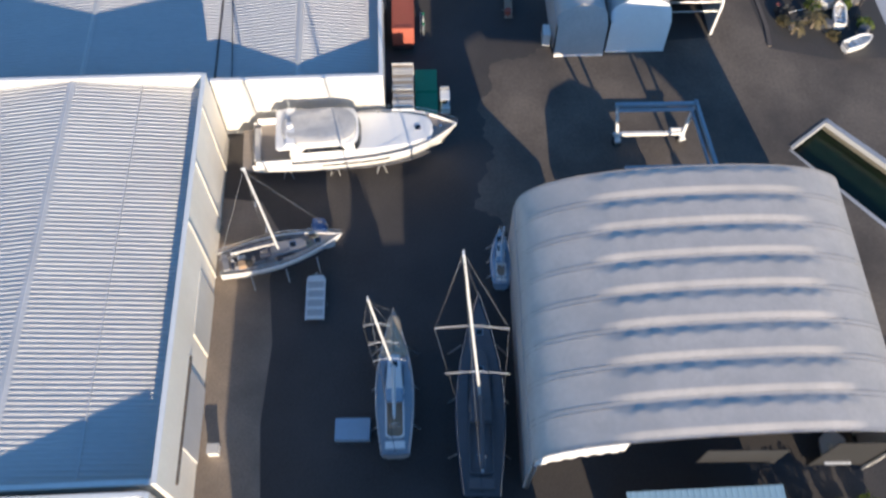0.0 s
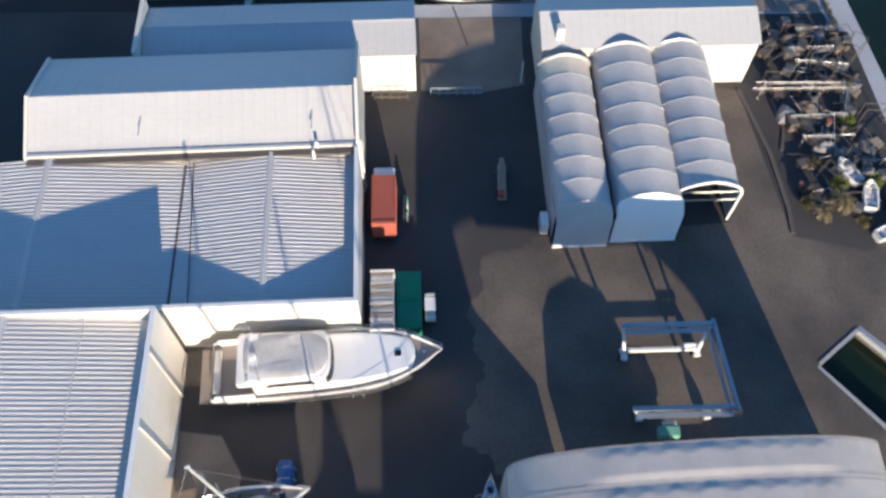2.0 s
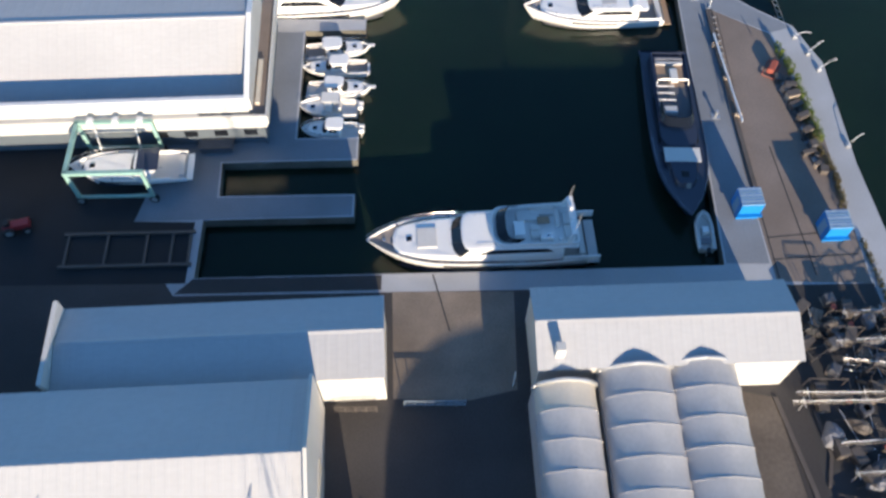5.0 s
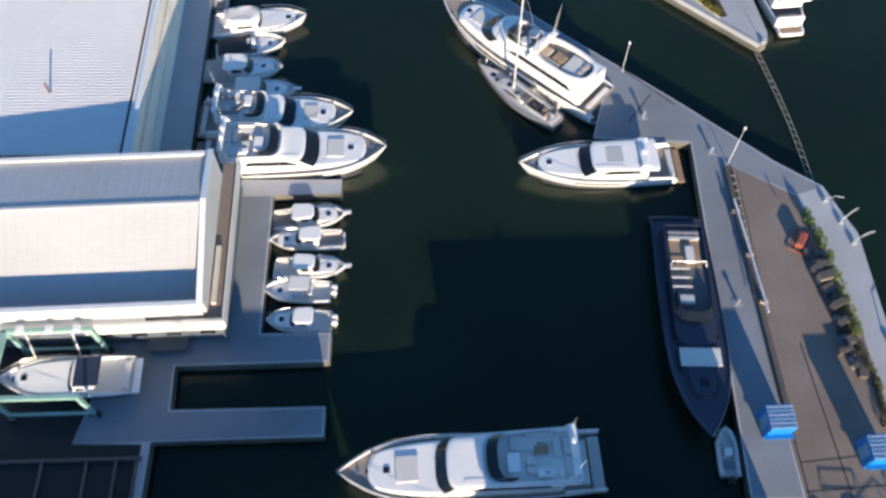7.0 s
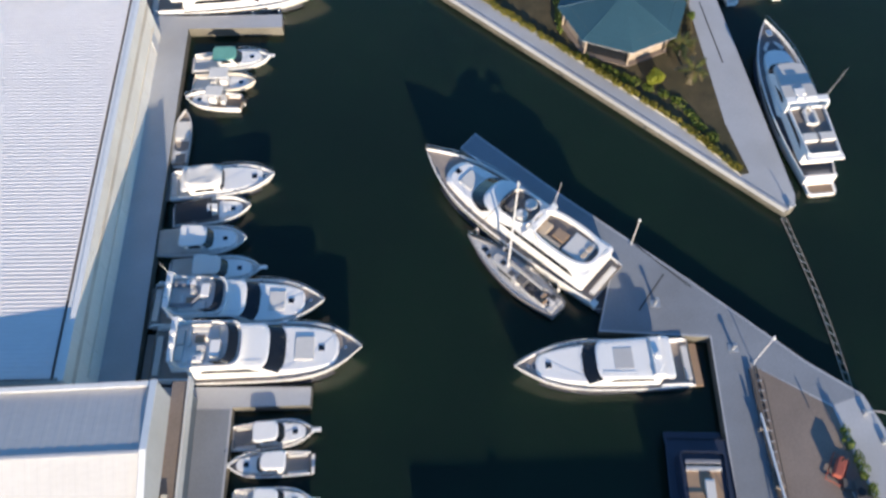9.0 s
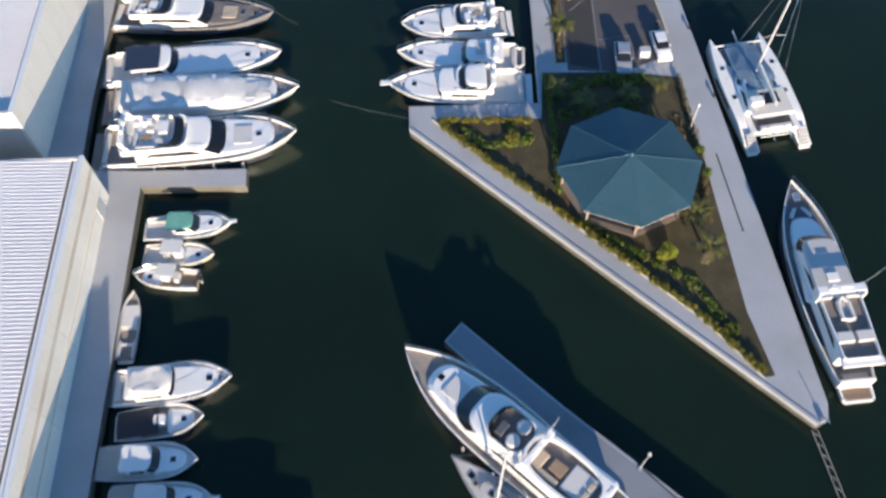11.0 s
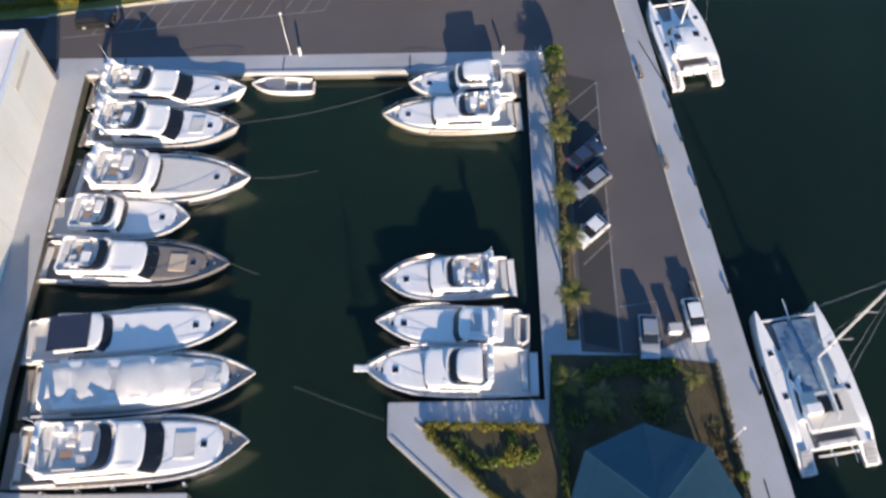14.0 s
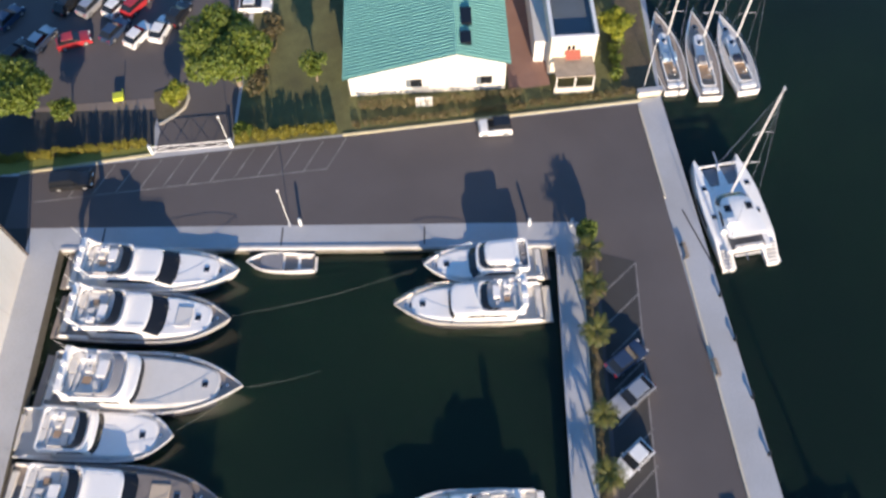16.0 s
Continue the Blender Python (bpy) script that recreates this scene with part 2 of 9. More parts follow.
M = {
    "water": water_mat(),
    "asphalt": mat("worn_asphalt", (0.105, 0.093, 0.094), 0.9, var=0.2, scale=0.12, fine=14, bump=0.3, dirt=(0.078, 0.068, 0.069), dirt_amount=0.7),
    # yard darkened for its shade, tan and dust tones lightened for sunlit ground
    "yard": mat("shade_darkened_yard_ground", (0.062, 0.056, 0.054), 0.9, var=0.42, scale=0.12, fine=6, bump=0.25, dirt=(0.036, 0.034, 0.036), dirt_amount=0.8),
    "tan": mat("brightened_tan_concrete", (0.24, 0.195, 0.155), 0.9, var=0.3, scale=0.3, fine=5, bump=0.25, dirt=(0.11, 0.092, 0.08), dirt_amount=0.75),
    "dust": mat("mottled_dusty_asphalt", (0.135, 0.112, 0.093), 0.9, var=0.32, scale=0.25, fine=3, bump=0.2, dirt=(0.050, 0.044, 0.042), dirt_amount=0.9),
    "roofdull": mat("dull_white_roofing", (0.48, 0.475, 0.475), 0.55, var=0.07, scale=0.25, fine=3, dirt=(0.42, 0.41, 0.41), dirt_amount=0.6, stretch=(0.4, 1, 1)),
    "quaywall": mat("wet_stained_quay_wall", (0.15, 0.14, 0.115), 0.8, var=0.3, scale=0.5, fine=4, bump=0.3, dirt=(0.06, 0.058, 0.045), dirt_amount=0.8),
    "taupe": mat("taupe_deck_covering", (0.20, 0.175, 0.16), 0.8, var=0.15, scale=1.2, fine=9),
    # cream for east walls, raised in colour to look as sunlit as south walls
    "creamwall": mat("east_brightened_cream_wall", (0.86, 0.81, 0.72), 0.7, var=0.06, scale=0.4, fine=3, dirt=(0.72, 0.65, 0.54), dirt_amount=0.5, stretch=(1, 1, 0.3)),
    "stain": mat("brown_stained_render", (0.60, 0.52, 0.42), 0.8, var=0.2, scale=0.5, fine=3, dirt=(0.74, 0.68, 0.58), dirt_amount=0.7),
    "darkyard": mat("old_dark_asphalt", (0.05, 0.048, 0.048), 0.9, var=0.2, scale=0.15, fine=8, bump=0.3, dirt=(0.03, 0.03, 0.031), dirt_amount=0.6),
    "oldconcrete": mat("weathered_pier_concrete", (0.22, 0.238, 0.27), 0.85, var=0.16, scale=0.25, fine=5, bump=0.2, dirt=(0.15, 0.155, 0.165), dirt_amount=0.6),
    "concrete": mat("quay_concrete", (0.41, 0.42, 0.445), 0.85, var=0.12, scale=0.25, fine=5, bump=0.2, dirt=(0.31, 0.305, 0.30), dirt_amount=0.6),
    "brown": mat("brown_paving", (0.22, 0.18, 0.155), 0.9, var=0.24, scale=0.2, fine=5, bump=0.2, dirt=(0.16, 0.125, 0.10), dirt_amount=0.6),
    "redbrick": mat("red_brown_paving", (0.26, 0.15, 0.115), 0.9, var=0.15, scale=0.5, fine=8),
    "soil": mat("bare_soil", (0.12, 0.095, 0.06), 0.95, var=0.35, scale=0.5, fine=4, bump=0.5, dirt=(0.06, 0.06, 0.03), dirt_amount=0.7),
    "verge": mat("lush_verge_grass", (0.21, 0.22, 0.05), 0.95, var=0.35, scale=0.7, fine=6, bump=0.6, dirt=(0.12, 0.12, 0.04), dirt_amount=0.5),
    # near-black base colour carries the deep shade of the slipway ground
    "slipyard": mat("shade_darkened_slipway_asphalt", (0.017, 0.018, 0.021), 0.85, var=0.4, scale=0.15, fine=8, bump=0.3, dirt=(0.009, 0.010, 0.012), dirt_amount=0.7),
    # dark mulch, its colour lowered further for the shade round the pavilion
    "darksoil": mat("shade_darkened_mulch_soil", (0.075, 0.060, 0.030), 0.95, var=0.45, scale=0.6, fine=5, bump=0.6, dirt=(0.035, 0.035, 0.015), dirt_amount=0.8),
    "lawn": mat("dry_grass", (0.13, 0.13, 0.05), 0.95, var=0.35, scale=0.6, fine=6, bump=0.6, dirt=(0.08, 0.075, 0.035), dirt_amount=0.7),
    "line": mat("worn_white_road_paint", (0.24, 0.23, 0.225), 0.7, var=0.3, scale=1.5, fine=9, dirt=(0.11, 0.10, 0.10), dirt_amount=0.9),
    "kerb": mat("pale_kerb_stone", (0.55, 0.50, 0.40), 0.85, var=0.15, scale=0.8),
    "yellow": mat("faded_yellow_kerb_paint", (0.50, 0.45, 0.29), 0.8, var=0.2, scale=0.8),
    "roof": mat("white_metal_roofing", (0.505, 0.50, 0.495), 0.55, var=0.07, scale=0.25, fine=3, dirt=(0.47, 0.44, 0.43), dirt_amount=0.5, stretch=(0.4, 1, 1)),
    "roofpale": mat("pale_ribbed_roofing", (0.74, 0.71, 0.70), 0.55, var=0.06, scale=0.25, fine=3, dirt=(0.66, 0.625, 0.61), dirt_amount=0.5, stretch=(0.4, 1, 1)),
    "tarpgrey": mat("creased_grey_canvas", (0.50, 0.49, 0.48), 0.7, var=0.16, scale=0.45, fine=2, bump=0.3, dirt=(0.38, 0.38, 0.39), dirt_amount=0.6),
    "seam": mat("grey_seam_tape", (0.20, 0.18, 0.17), 0.7, var=0.2, scale=1.0),
    "rope": mat("weathered_rope", (0.20, 0.22, 0.18), 0.9, var=0.15, scale=3.0),
    "roofgrey": mat("grey_metal_roofing", (0.52, 0.52, 0.53), 0.55, var=0.08, scale=0.25, fine=3, dirt=(0.42, 0.41, 0.41), dirt_amount=0.5),
    "wall": mat("white_painted_wall", (0.60, 0.585, 0.55), 0.7, var=0.06, scale=0.4, fine=3, dirt=(0.48, 0.45, 0.39), dirt_amount=0.45, stretch=(1, 1, 0.3)),
    "gable": mat("cream_wall", (0.62, 0.56, 0.46), 0.8, var=0.08, scale=0.4, fine=3),
    "gutter": mat("weathered_gutter", (0.10, 0.085, 0.075), 0.7, var=0.2, scale=1.0),
    "fabric": mat("grey_tent_fabric", (0.47, 0.44, 0.42), 0.6, var=0.10, scale=0.7, fine=2.5, dirt=(0.37, 0.355, 0.35), dirt_amount=0.6),
    "tentcloth": mat("pale_tent_cloth", (0.47, 0.46, 0.455), 0.6, var=0.12, scale=0.5, fine=3, dirt=(0.35, 0.345, 0.35), dirt_amount=0.6),
    "fabricw": mat("white_tent_fabric", (0.80, 0.80, 0.80), 0.5, var=0.04, scale=0.6, fine=3),
    "steel": mat("galvanised_steel", (0.50, 0.51, 0.52), 0.45, 0.7, var=0.15, scale=1.2),
    "whitemetal": mat("white_painted_metal", (0.75, 0.75, 0.74), 0.4, var=0.06, scale=1.0),
    "bluesteel": mat("grey_blue_steel", (0.30, 0.36, 0.42), 0.5, 0.2, var=0.12, scale=1.0),
    "greensteel": mat("pale_green_steel", (0.17, 0.40, 0.32), 0.5, var=0.2, scale=0.8),
    "mintsteel": mat("faded_mint_steel", (0.27, 0.43, 0.38), 0.5, var=0.2, scale=0.8),
    "greyhull": mat("dark_grey_gelcoat", (0.25, 0.24, 0.245), 0.3, var=0.06, scale=0.8, fine=4, coat=0.3),
    "tealroof": mat("teal_metal_roof", (0.082, 0.185, 0.245), 0.45, var=0.08, scale=0.4, fine=3),
    "greenroof": mat("green_metal_roof", (0.18, 0.41, 0.33), 0.5, var=0.08, scale=0.4, fine=3),
    "blueroof": mat("pale_blue_roof", (0.22, 0.36, 0.50), 0.6, var=0.1, scale=0.5),
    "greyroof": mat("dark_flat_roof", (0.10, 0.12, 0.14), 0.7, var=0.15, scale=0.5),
    "gel": mat("white_gelcoat", (0.84, 0.825, 0.80), 0.25, var=0.03, scale=0.8, fine=4, coat=0.3),
    "cream": mat("cream_gelcoat", (0.72, 0.67, 0.58), 0.3, var=0.04, scale=0.8, fine=4, coat=0.3),
    "gel2": mat("grey_gelcoat", (0.50, 0.49, 0.48), 0.35, var=0.05, scale=0.8, fine=4, coat=0.2),
    "navy": mat("navy_hull_paint", (0.030, 0.036, 0.060), 0.25, var=0.08, scale=0.6, coat=0.5),
    "deck": mat("nonslip_deck", (0.62, 0.60, 0.57), 0.7, var=0.06, scale=1.2, fine=10),
    "darkdeck": mat("charcoal_deck", (0.10, 0.10, 0.11), 0.6, var=0.12, scale=1.2, fine=10),
    "teak": mat("weathered_teak", (0.33, 0.23, 0.15), 0.7, var=0.15, scale=1.5, fine=12, stretch=(0.3, 4, 1)),
    "greyteak": mat("silvered_teak", (0.27, 0.235, 0.21), 0.75, var=0.15, scale=1.5, fine=12, stretch=(0.3, 4, 1)),
    "glass": mat("dark_tinted_glass", (0.012, 0.014, 0.018), 0.06, var=0.05),
    "cushion": mat("white_cushion", (0.62, 0.60, 0.57), 0.7, var=0.06, scale=2.0),
    "beige": mat("beige_cushion", (0.52, 0.42, 0.31), 0.8, var=0.08, scale=2.0),
    "greycush": mat("grey_cushion", (0.22, 0.22, 0.24), 0.8, var=0.1, scale=2.0),
    "black": mat("black_rubber", (0.018, 0.018, 0.02), 0.6, var=0.2, scale=2.0),
    "cover": mat("white_boat_cover", (0.70, 0.68, 0.645), 0.7, var=0.06, scale=1.5, fine=5, bump=0.4),
    "bluetarp": mat("blue_plastic_tarpaulin", (0.03, 0.11, 0.30), 0.45, var=0.15, scale=1.5, bump=0.4),
    "bluecover": mat("pale_blue_cover", (0.30, 0.42, 0.55), 0.7, var=0.08, scale=1.5, bump=0.3),
    "sail": mat("sail_cover", (0.50, 0.48, 0.45), 0.8, var=0.1, scale=2.0),
    "chrome": mat("polished_steel", (0.72, 0.73, 0.74), 0.2, 0.9, var=0.04),
    "alu": mat("mast_aluminium", (0.74, 0.74, 0.74), 0.4, 0.3, var=0.06),
    "rust": mat("orange_red_container_paint", (0.33, 0.085, 0.055), 0.7, var=0.15, scale=0.7, dirt=(0.24, 0.085, 0.06), dirt_amount=0.4),
    "red": mat("red_paint", (0.28, 0.025, 0.03), 0.4, var=0.1, coat=0.3),
    "green": mat("green_tarp", (0.015, 0.20, 0.11), 0.6, var=0.15, scale=1.0),
    "blue": mat("bright_blue_paint", (0.015, 0.20, 0.55), 0.5, var=0.08, scale=1.0),
    "silver": mat("silver_car_paint", (0.45, 0.46, 0.48), 0.3, 0.5, var=0.04, coat=0.5),
    "carwhite": mat("white_car_paint", (0.78, 0.78, 0.77), 0.25, var=0.03, coat=0.5),
    "carblack": mat("black_car_paint", (0.015, 0.016, 0.018), 0.2, var=0.05, coat=0.6),
    "carblue": mat("dark_blue_car_paint", (0.03, 0.05, 0.10), 0.25, var=0.05, coat=0.6),
    "carred": mat("red_car_paint", (0.38, 0.03, 0.035), 0.25, var=0.05, coat=0.6),
    "limeyellow": mat("lime_yellow_paint", (0.50, 0.55, 0.04), 0.4, var=0.1),
    "timber": mat("bleached_timber", (0.34, 0.28, 0.22), 0.85, var=0.25, scale=1.5, fine=9),
    "bark": mat("palm_bark", (0.20, 0.16, 0.12), 0.9, var=0.3, scale=3.0, fine=14, bump=0.6),
    "leaf": leaf_mat("broad_leaves", (0.075, 0.12, 0.016), (0.20, 0.24, 0.03)),
    "palmleaf": leaf_mat("palm_fronds", (0.06, 0.085, 0.018), (0.17, 0.16, 0.03)),
    "hedge": leaf_mat("hedge_leaves", (0.10, 0.11, 0.014), (0.30, 0.25, 0.025)),
    "lime": leaf_mat("bright_shrub_leaves", (0.20, 0.24, 0.02), (0.36, 0.36, 0.03)),
    "dryleaf": leaf_mat("dry_leaves", (0.11, 0.09, 0.04), (0.20, 0.16, 0.07)),
    "lamp": mat("headlamp_lens", (0.7, 0.7, 0.7), 0.1, var=0.05, coat=0.6),
    "tail": mat("red_tail_lens", (0.35, 0.01, 0.01), 0.2, var=0.05),
}


# ---- mesh helpers ----
def box(bm, x0, x1, y0, y1, z0, z1, bevel=0.0):
    v = [bm.verts.new((x, y, z)) for z in (z0, z1) for x, y in ((x0, y0), (x1, y0), (x1, y1), (x0, y1))]
    fs = [bm.faces.new([v[i] for i in f]) for f in ((3, 2, 1, 0), (4, 5, 6, 7), (0, 1, 5, 4), (1, 2, 6, 5), (2, 3, 7, 6), (3, 0, 4, 7))]
    if bevel:
        es = list({e for f in fs for e in f.edges})
        bmesh.ops.bevel(bm, geom=es, offset=bevel, segments=2, profile=0.5, affect="EDGES")
    return bm


def loft(bm, rings, close=True, caps=(True, True)):
    """Skin through rings of points of equal count."""
    vs = [[bm.verts.new(p) for p in r] for r in rings]
    n = len(vs[0])
    for a, b in zip(vs, vs[1:]):
        for i in range(n if close else n - 1):
            j = (i + 1) % n
            bm.faces.new((a[i], a[j], b[j], b[i]))
    if caps[0]:
        bm.faces.new(vs[0][::-1])
    if caps[1]:
        bm.faces.new(vs[-1])
    return bm


def prism(bm, pts, z0, z1):
    area = sum(a[0] * b[1] - b[0] * a[1] for a, b in zip(pts, pts[1:] + pts[:1]))
    pts = pts if area > 0 else pts[::-1]
    return loft(bm, [[(x, y, z0) for x, y in pts], [(x, y, z1) for x, y in pts]])


def tube(bm, path, r, sides=6, r2=None):
    """A rod along a path, tapering to r2."""
    path = [Vector(p) for p in path]
    rings = []
    for i, p in enumerate(path):
        t = (path[min(i + 1, len(path) - 1)] - path[max(i - 1, 0)]).normalized()
        a = t.cross(Vector((0, 0, 1)) if abs(t.z) < 0.9 else Vector((1, 0, 0))).normalized()
        b = t.cross(a)
        rr = r if r2 is None else r + (r2 - r) * i / (len(path) - 1)
        rings.append([p + rr * (math.cos(k * math.tau / sides) * a + math.sin(k * math.tau / sides) * b) for k in range(sides)])
    return loft(bm, rings)


def cylinder(bm, x, y, z0, z1, r, sides=16, r2=None):
    r2 = r if r2 is None else r2
    ring = lambda q, z: [(x + q * math.cos(k * math.tau / sides), y + q * math.sin(k * math.tau / sides), z) for k in range(sides)]
    return loft(bm, [ring(r, z0), ring(r2, z1)])


def mesh_of(name, bm, material, smooth=False):
    bmesh.ops.recalc_face_normals(bm, faces=bm.faces[:])
    me = bpy.data.meshes.new(name)
    bm.to_mesh(me)
    bm.free()
    me.materials.append(M[material])
    if smooth:
        me.shade_smooth()
        me.set_sharp_from_angle(angle=radians(35))
    return me


def part(name, bm, material, parent, label="", smooth=False):
    ob = new(name, mesh_of(name, bm, material, smooth))
    ob.parent = parent
    return tagged(ob, label)


def thing(name, at, label, category, group="", kind=""):
    ob = new(name)
    ob.empty_display_size = 0.2
    ob.matrix_basis = at
    return tagged(ob, label, category, group, kind)


def solid(name, bm, material, label, category, kind="structure", group=""):
    return tagged(new(name, mesh_of(name, bm, material)), label, category, group, kind)


def nb():
    return bmesh.new()


# ---- water and land ----
b = nb()
box(b, -3000, 3000, -3000, 3000, WATER - 6, WATER)
solid("water", b, "water", "dark green harbour water with faint ripples", "water")

LAND = [(-160, -120), (73, -120), (58.6, 28), (55.8, 28), (37.4, 50.6), (41.9, 54.2), (57.8, 36.4), (52.3, 92), (50.6, 109.5), (50.4, 124.2),
        (49.4, 126.6), (48.2, 130), (43.8, 133.3), (33.7, 142.6), (22.4, 152.5), (13.1, 161.2), (11.4, 159.2), (26.4, 144.2), (24.3, 136.8), (35, 136),
        (34.3, 109), (34.0, 97.2), (14, 96.75), (-19.2, 96.2), (-19.2, 103.0), (-3.6, 103.3), (-3.6, 106.15), (-17.9, 106.0), (-18.1, 110.3), (-3.5, 110.6),
        (-3.5, 113.6), (-10.3, 113.6), (-10.5, 129.7), (-3.3, 129.8), (-3.3, 131.6), (-20.0, 131.8), (-21.2, 177.8), (-9.8, 177.8), (-10, 180),
        (-22, 179.9), (-28.2, 180.2), (-28.8, 190), (-29.4, 228.7), (22.9, 228.8), (22.6, 188.5), (7.9, 188.3), (7.9, 185), (45.7, 150.3),
        (46.6, 150.9), (46.9, 152.4), (43.3, 185), (39.7, 215.8), (35.8, 247.5), (34, 420), (-160, 420)]
b = nb()
prism(b, LAND, -7, 0)
land = solid("ground", b, "concrete", "pale grey concrete quays and jetties", "ground")
land.data.materials.append(M["quaywall"])
for f in land.data.polygons:
    f.material_index = 0 if f.normal.z > 0.5 else 1


def surface(name, pts, z, material, label, category):
    bm = nb()
    prism(bm, pts, -0.05, z)
    return solid(name, bm, material, label, category)


surface("yard_ground", [(-159, -119), (69, -119), (55, 28), (36.9, 50.7), (41.9, 54.8), (55, 40.6), (48.8, 92), (48.5, 95), (38.9, 94.9), (14, 94.6),
                        (-21, 94.2), (-27, 103), (-27, 131), (-27, 180), (-33, 181), (-33, 231), (-36, 238), (-159, 238)], 0.005, "yard",
        "dusty brown concrete boatyard ground", "ground")
# lighter strip paints in the sun along the shed wall
surface("sunlit_shed_strip", [(-19.4, 15), (-14.0, 15.2), (-14.6, 22), (-14.2, 29.5), (-15.0, 36.0), (-14.4, 41.0), (-16.5, 44.5), (-20.3, 45)], 0.009, "tan", "tan concrete strip along the boat shed, lightened as sunlit", "pavement")
def ragged(pts, seed, amp=0.5, step=0.5):
    """A line broken into short uneven pieces, for the edge of the lighter yard tone."""
    rng, out = random.Random(seed), []
    for a, c in zip(pts, pts[1:]):
        a, c = Vector(a), Vector(c)
        n = max(2, int((c - a).length / step))
        for k in range(n):
            p = a.lerp(c, k / n)
            off = noise.noise(Vector((p.x * 0.35, p.y * 0.35, seed))) * 3.0 + noise.noise(Vector((p.x * 1.3, p.y * 1.3, seed))) * 1.2 + rng.uniform(-0.25, 0.25)
            nrm = Vector((-(c - a).y, (c - a).x)).normalized()
            out.append(tuple(p + nrm * off * amp))
    return out


# dusty ground, its lighter tone also painting sun beyond the shaded yard
surface("dusty_yard", [(7.2, 40.9), (36.5, 41.5), (37.4, 30.0), (54.4, 28.4), (37.2, 50.4), (42.2, 54.6), (54.4, 41.4), (53.2, 63.0), (45.0, 62.6), (38.0, 64.4), (36.1, 83.2), (32.4, 84.0),
                       (32.0, 66.0), (12.0, 64.4)] + ragged([(11.4, 64.4), (7.4, 62.0), (5.4, 57.5), (6.4, 52.0), (5.0, 44.0), (7.0, 41.0)], 5), 0.008, "dust", "dusty tan ground, lightened as sunlit, beside the hangar and the tents", "pavement")
surface("gate_pavement", [(0.6, 94.5), (0.9, 83.4), (8.0, 83.2), (12.4, 84.2), (12.6, 94.4)], 0.009, "tan", "worn tan concrete between the quay sheds", "pavement")
surface("dark_pavement", [(-70, 95.4), (-20, 95.6), (-20, 102.8), (-26.3, 102.9), (-25, 108.8), (-27, 113.4), (-70, 113.2)], 0.010, "slipyard", "slipway asphalt coloured near black to deepen its shade", "pavement")
surface("slip_pier", [(-26.3, 102.9), (-3.8, 103.5), (-3.8, 105.95), (-18.1, 105.8), (-18.3, 110.45), (-3.7, 110.8), (-3.7, 113.4), (-10.5, 113.4), (-10.7, 129.5), (-18.5, 129.6), (-18.5, 113.6), (-27, 113.4), (-25, 108.8)],
        0.012, "oldconcrete", "weathered grey concrete piers round the slip", "pier")
surface("slip_quay", [(-20.9, 94.4), (-0.5, 94.7), (-0.5, 96.4), (-19.3, 96.1)], 0.014, "yard", "dark quay strip behind the shed", "pavement")
surface("jetty_deck", [(48.0, 129.9), (43.7, 133.1), (33.6, 142.4), (22.3, 152.3), (13.1, 161.0), (11.6, 159.2), (26.6, 144.2), (24.5, 137.0), (35.15, 136.2), (34.5, 109), (34.2, 97.4), (38.6, 97.3), (38.2, 109), (38.3, 133.2), (45.2, 129.0)], 0.007, "oldconcrete", "weathered grey concrete deck of the jetty", "pier")
surface("jetty_pavement", [(38.9, 95.3), (48.3, 95), (47.9, 113.3), (45.1, 128.8), (38.4, 133.1), (38.2, 109)], 0.010, "brown", "brown paved strip along the jetty", "pavement")
surface("road", [(-36, 231.3), (25.2, 231.6), (26.4, 230.0), (26.3, 193.3), (32.6, 192.9), (38.9, 195.6), (38.1, 203.2), (33.0, 247.2), (-0.2, 243.0), (-36, 238.3)],
        0.006, "asphalt", "grey worn asphalt road on the pier", "road")
surface("island_garden", [(10.7, 186.3), (22.7, 186.2), (23.3, 193.0), (32.6, 192.9), (38.9, 192.0), (40.2, 178), (41.2, 162), (42.6, 155.2), (41.6, 155.0), (37.0, 161.3)], 0.03, "darksoil",
        "dry planted bed of brown soil", "garden bed")
surface("parking_bays", [(26.7, 194.2), (29.9, 193.4), (30.5, 226.9), (26.8, 228.0)], 0.018, "darkyard", "dark asphalt of the parking bays", "car park")
surface("traffic_island", [(-21.5, 244.9), (-19.9, 246.1), (-18.9, 247.4), (-18.7, 248.8), (-19.4, 250.8), (-22.9, 249.6), (-22.6, 247.8)], 0.09, "soil", "planted bed on the traffic island", "garden bed")
surface("palm_bed", [(24.9, 194.5), (26.2, 194.5), (26.6, 231), (25.3, 231)], 0.05, "soil", "narrow soil bed under a row of palms", "garden bed")
surface("garden_verge", [(-60, 235.4), (-36, 238.4), (-21.6, 240.6), (-21.6, 242.0), (-36, 240.1), (-60, 237.3)], 0.04, "verge", "bright grass verge with low hedge", "garden")
surface("house_garden", [(-12.6, 241.8), (-0.2, 243.3), (35.4, 248.1), (34, 300), (-12.6, 300)], 0.04, "lawn", "dry lawn round the house", "garden")
surface("car_park", [(-80, 246.0), (-36, 247.4), (-23, 248.5), (-21.3, 244), (-21.3, 241), (-12.9, 242), (-13.6, 300), (-80, 300)], 0.012, "asphalt", "asphalt car park and driveway", "car park")
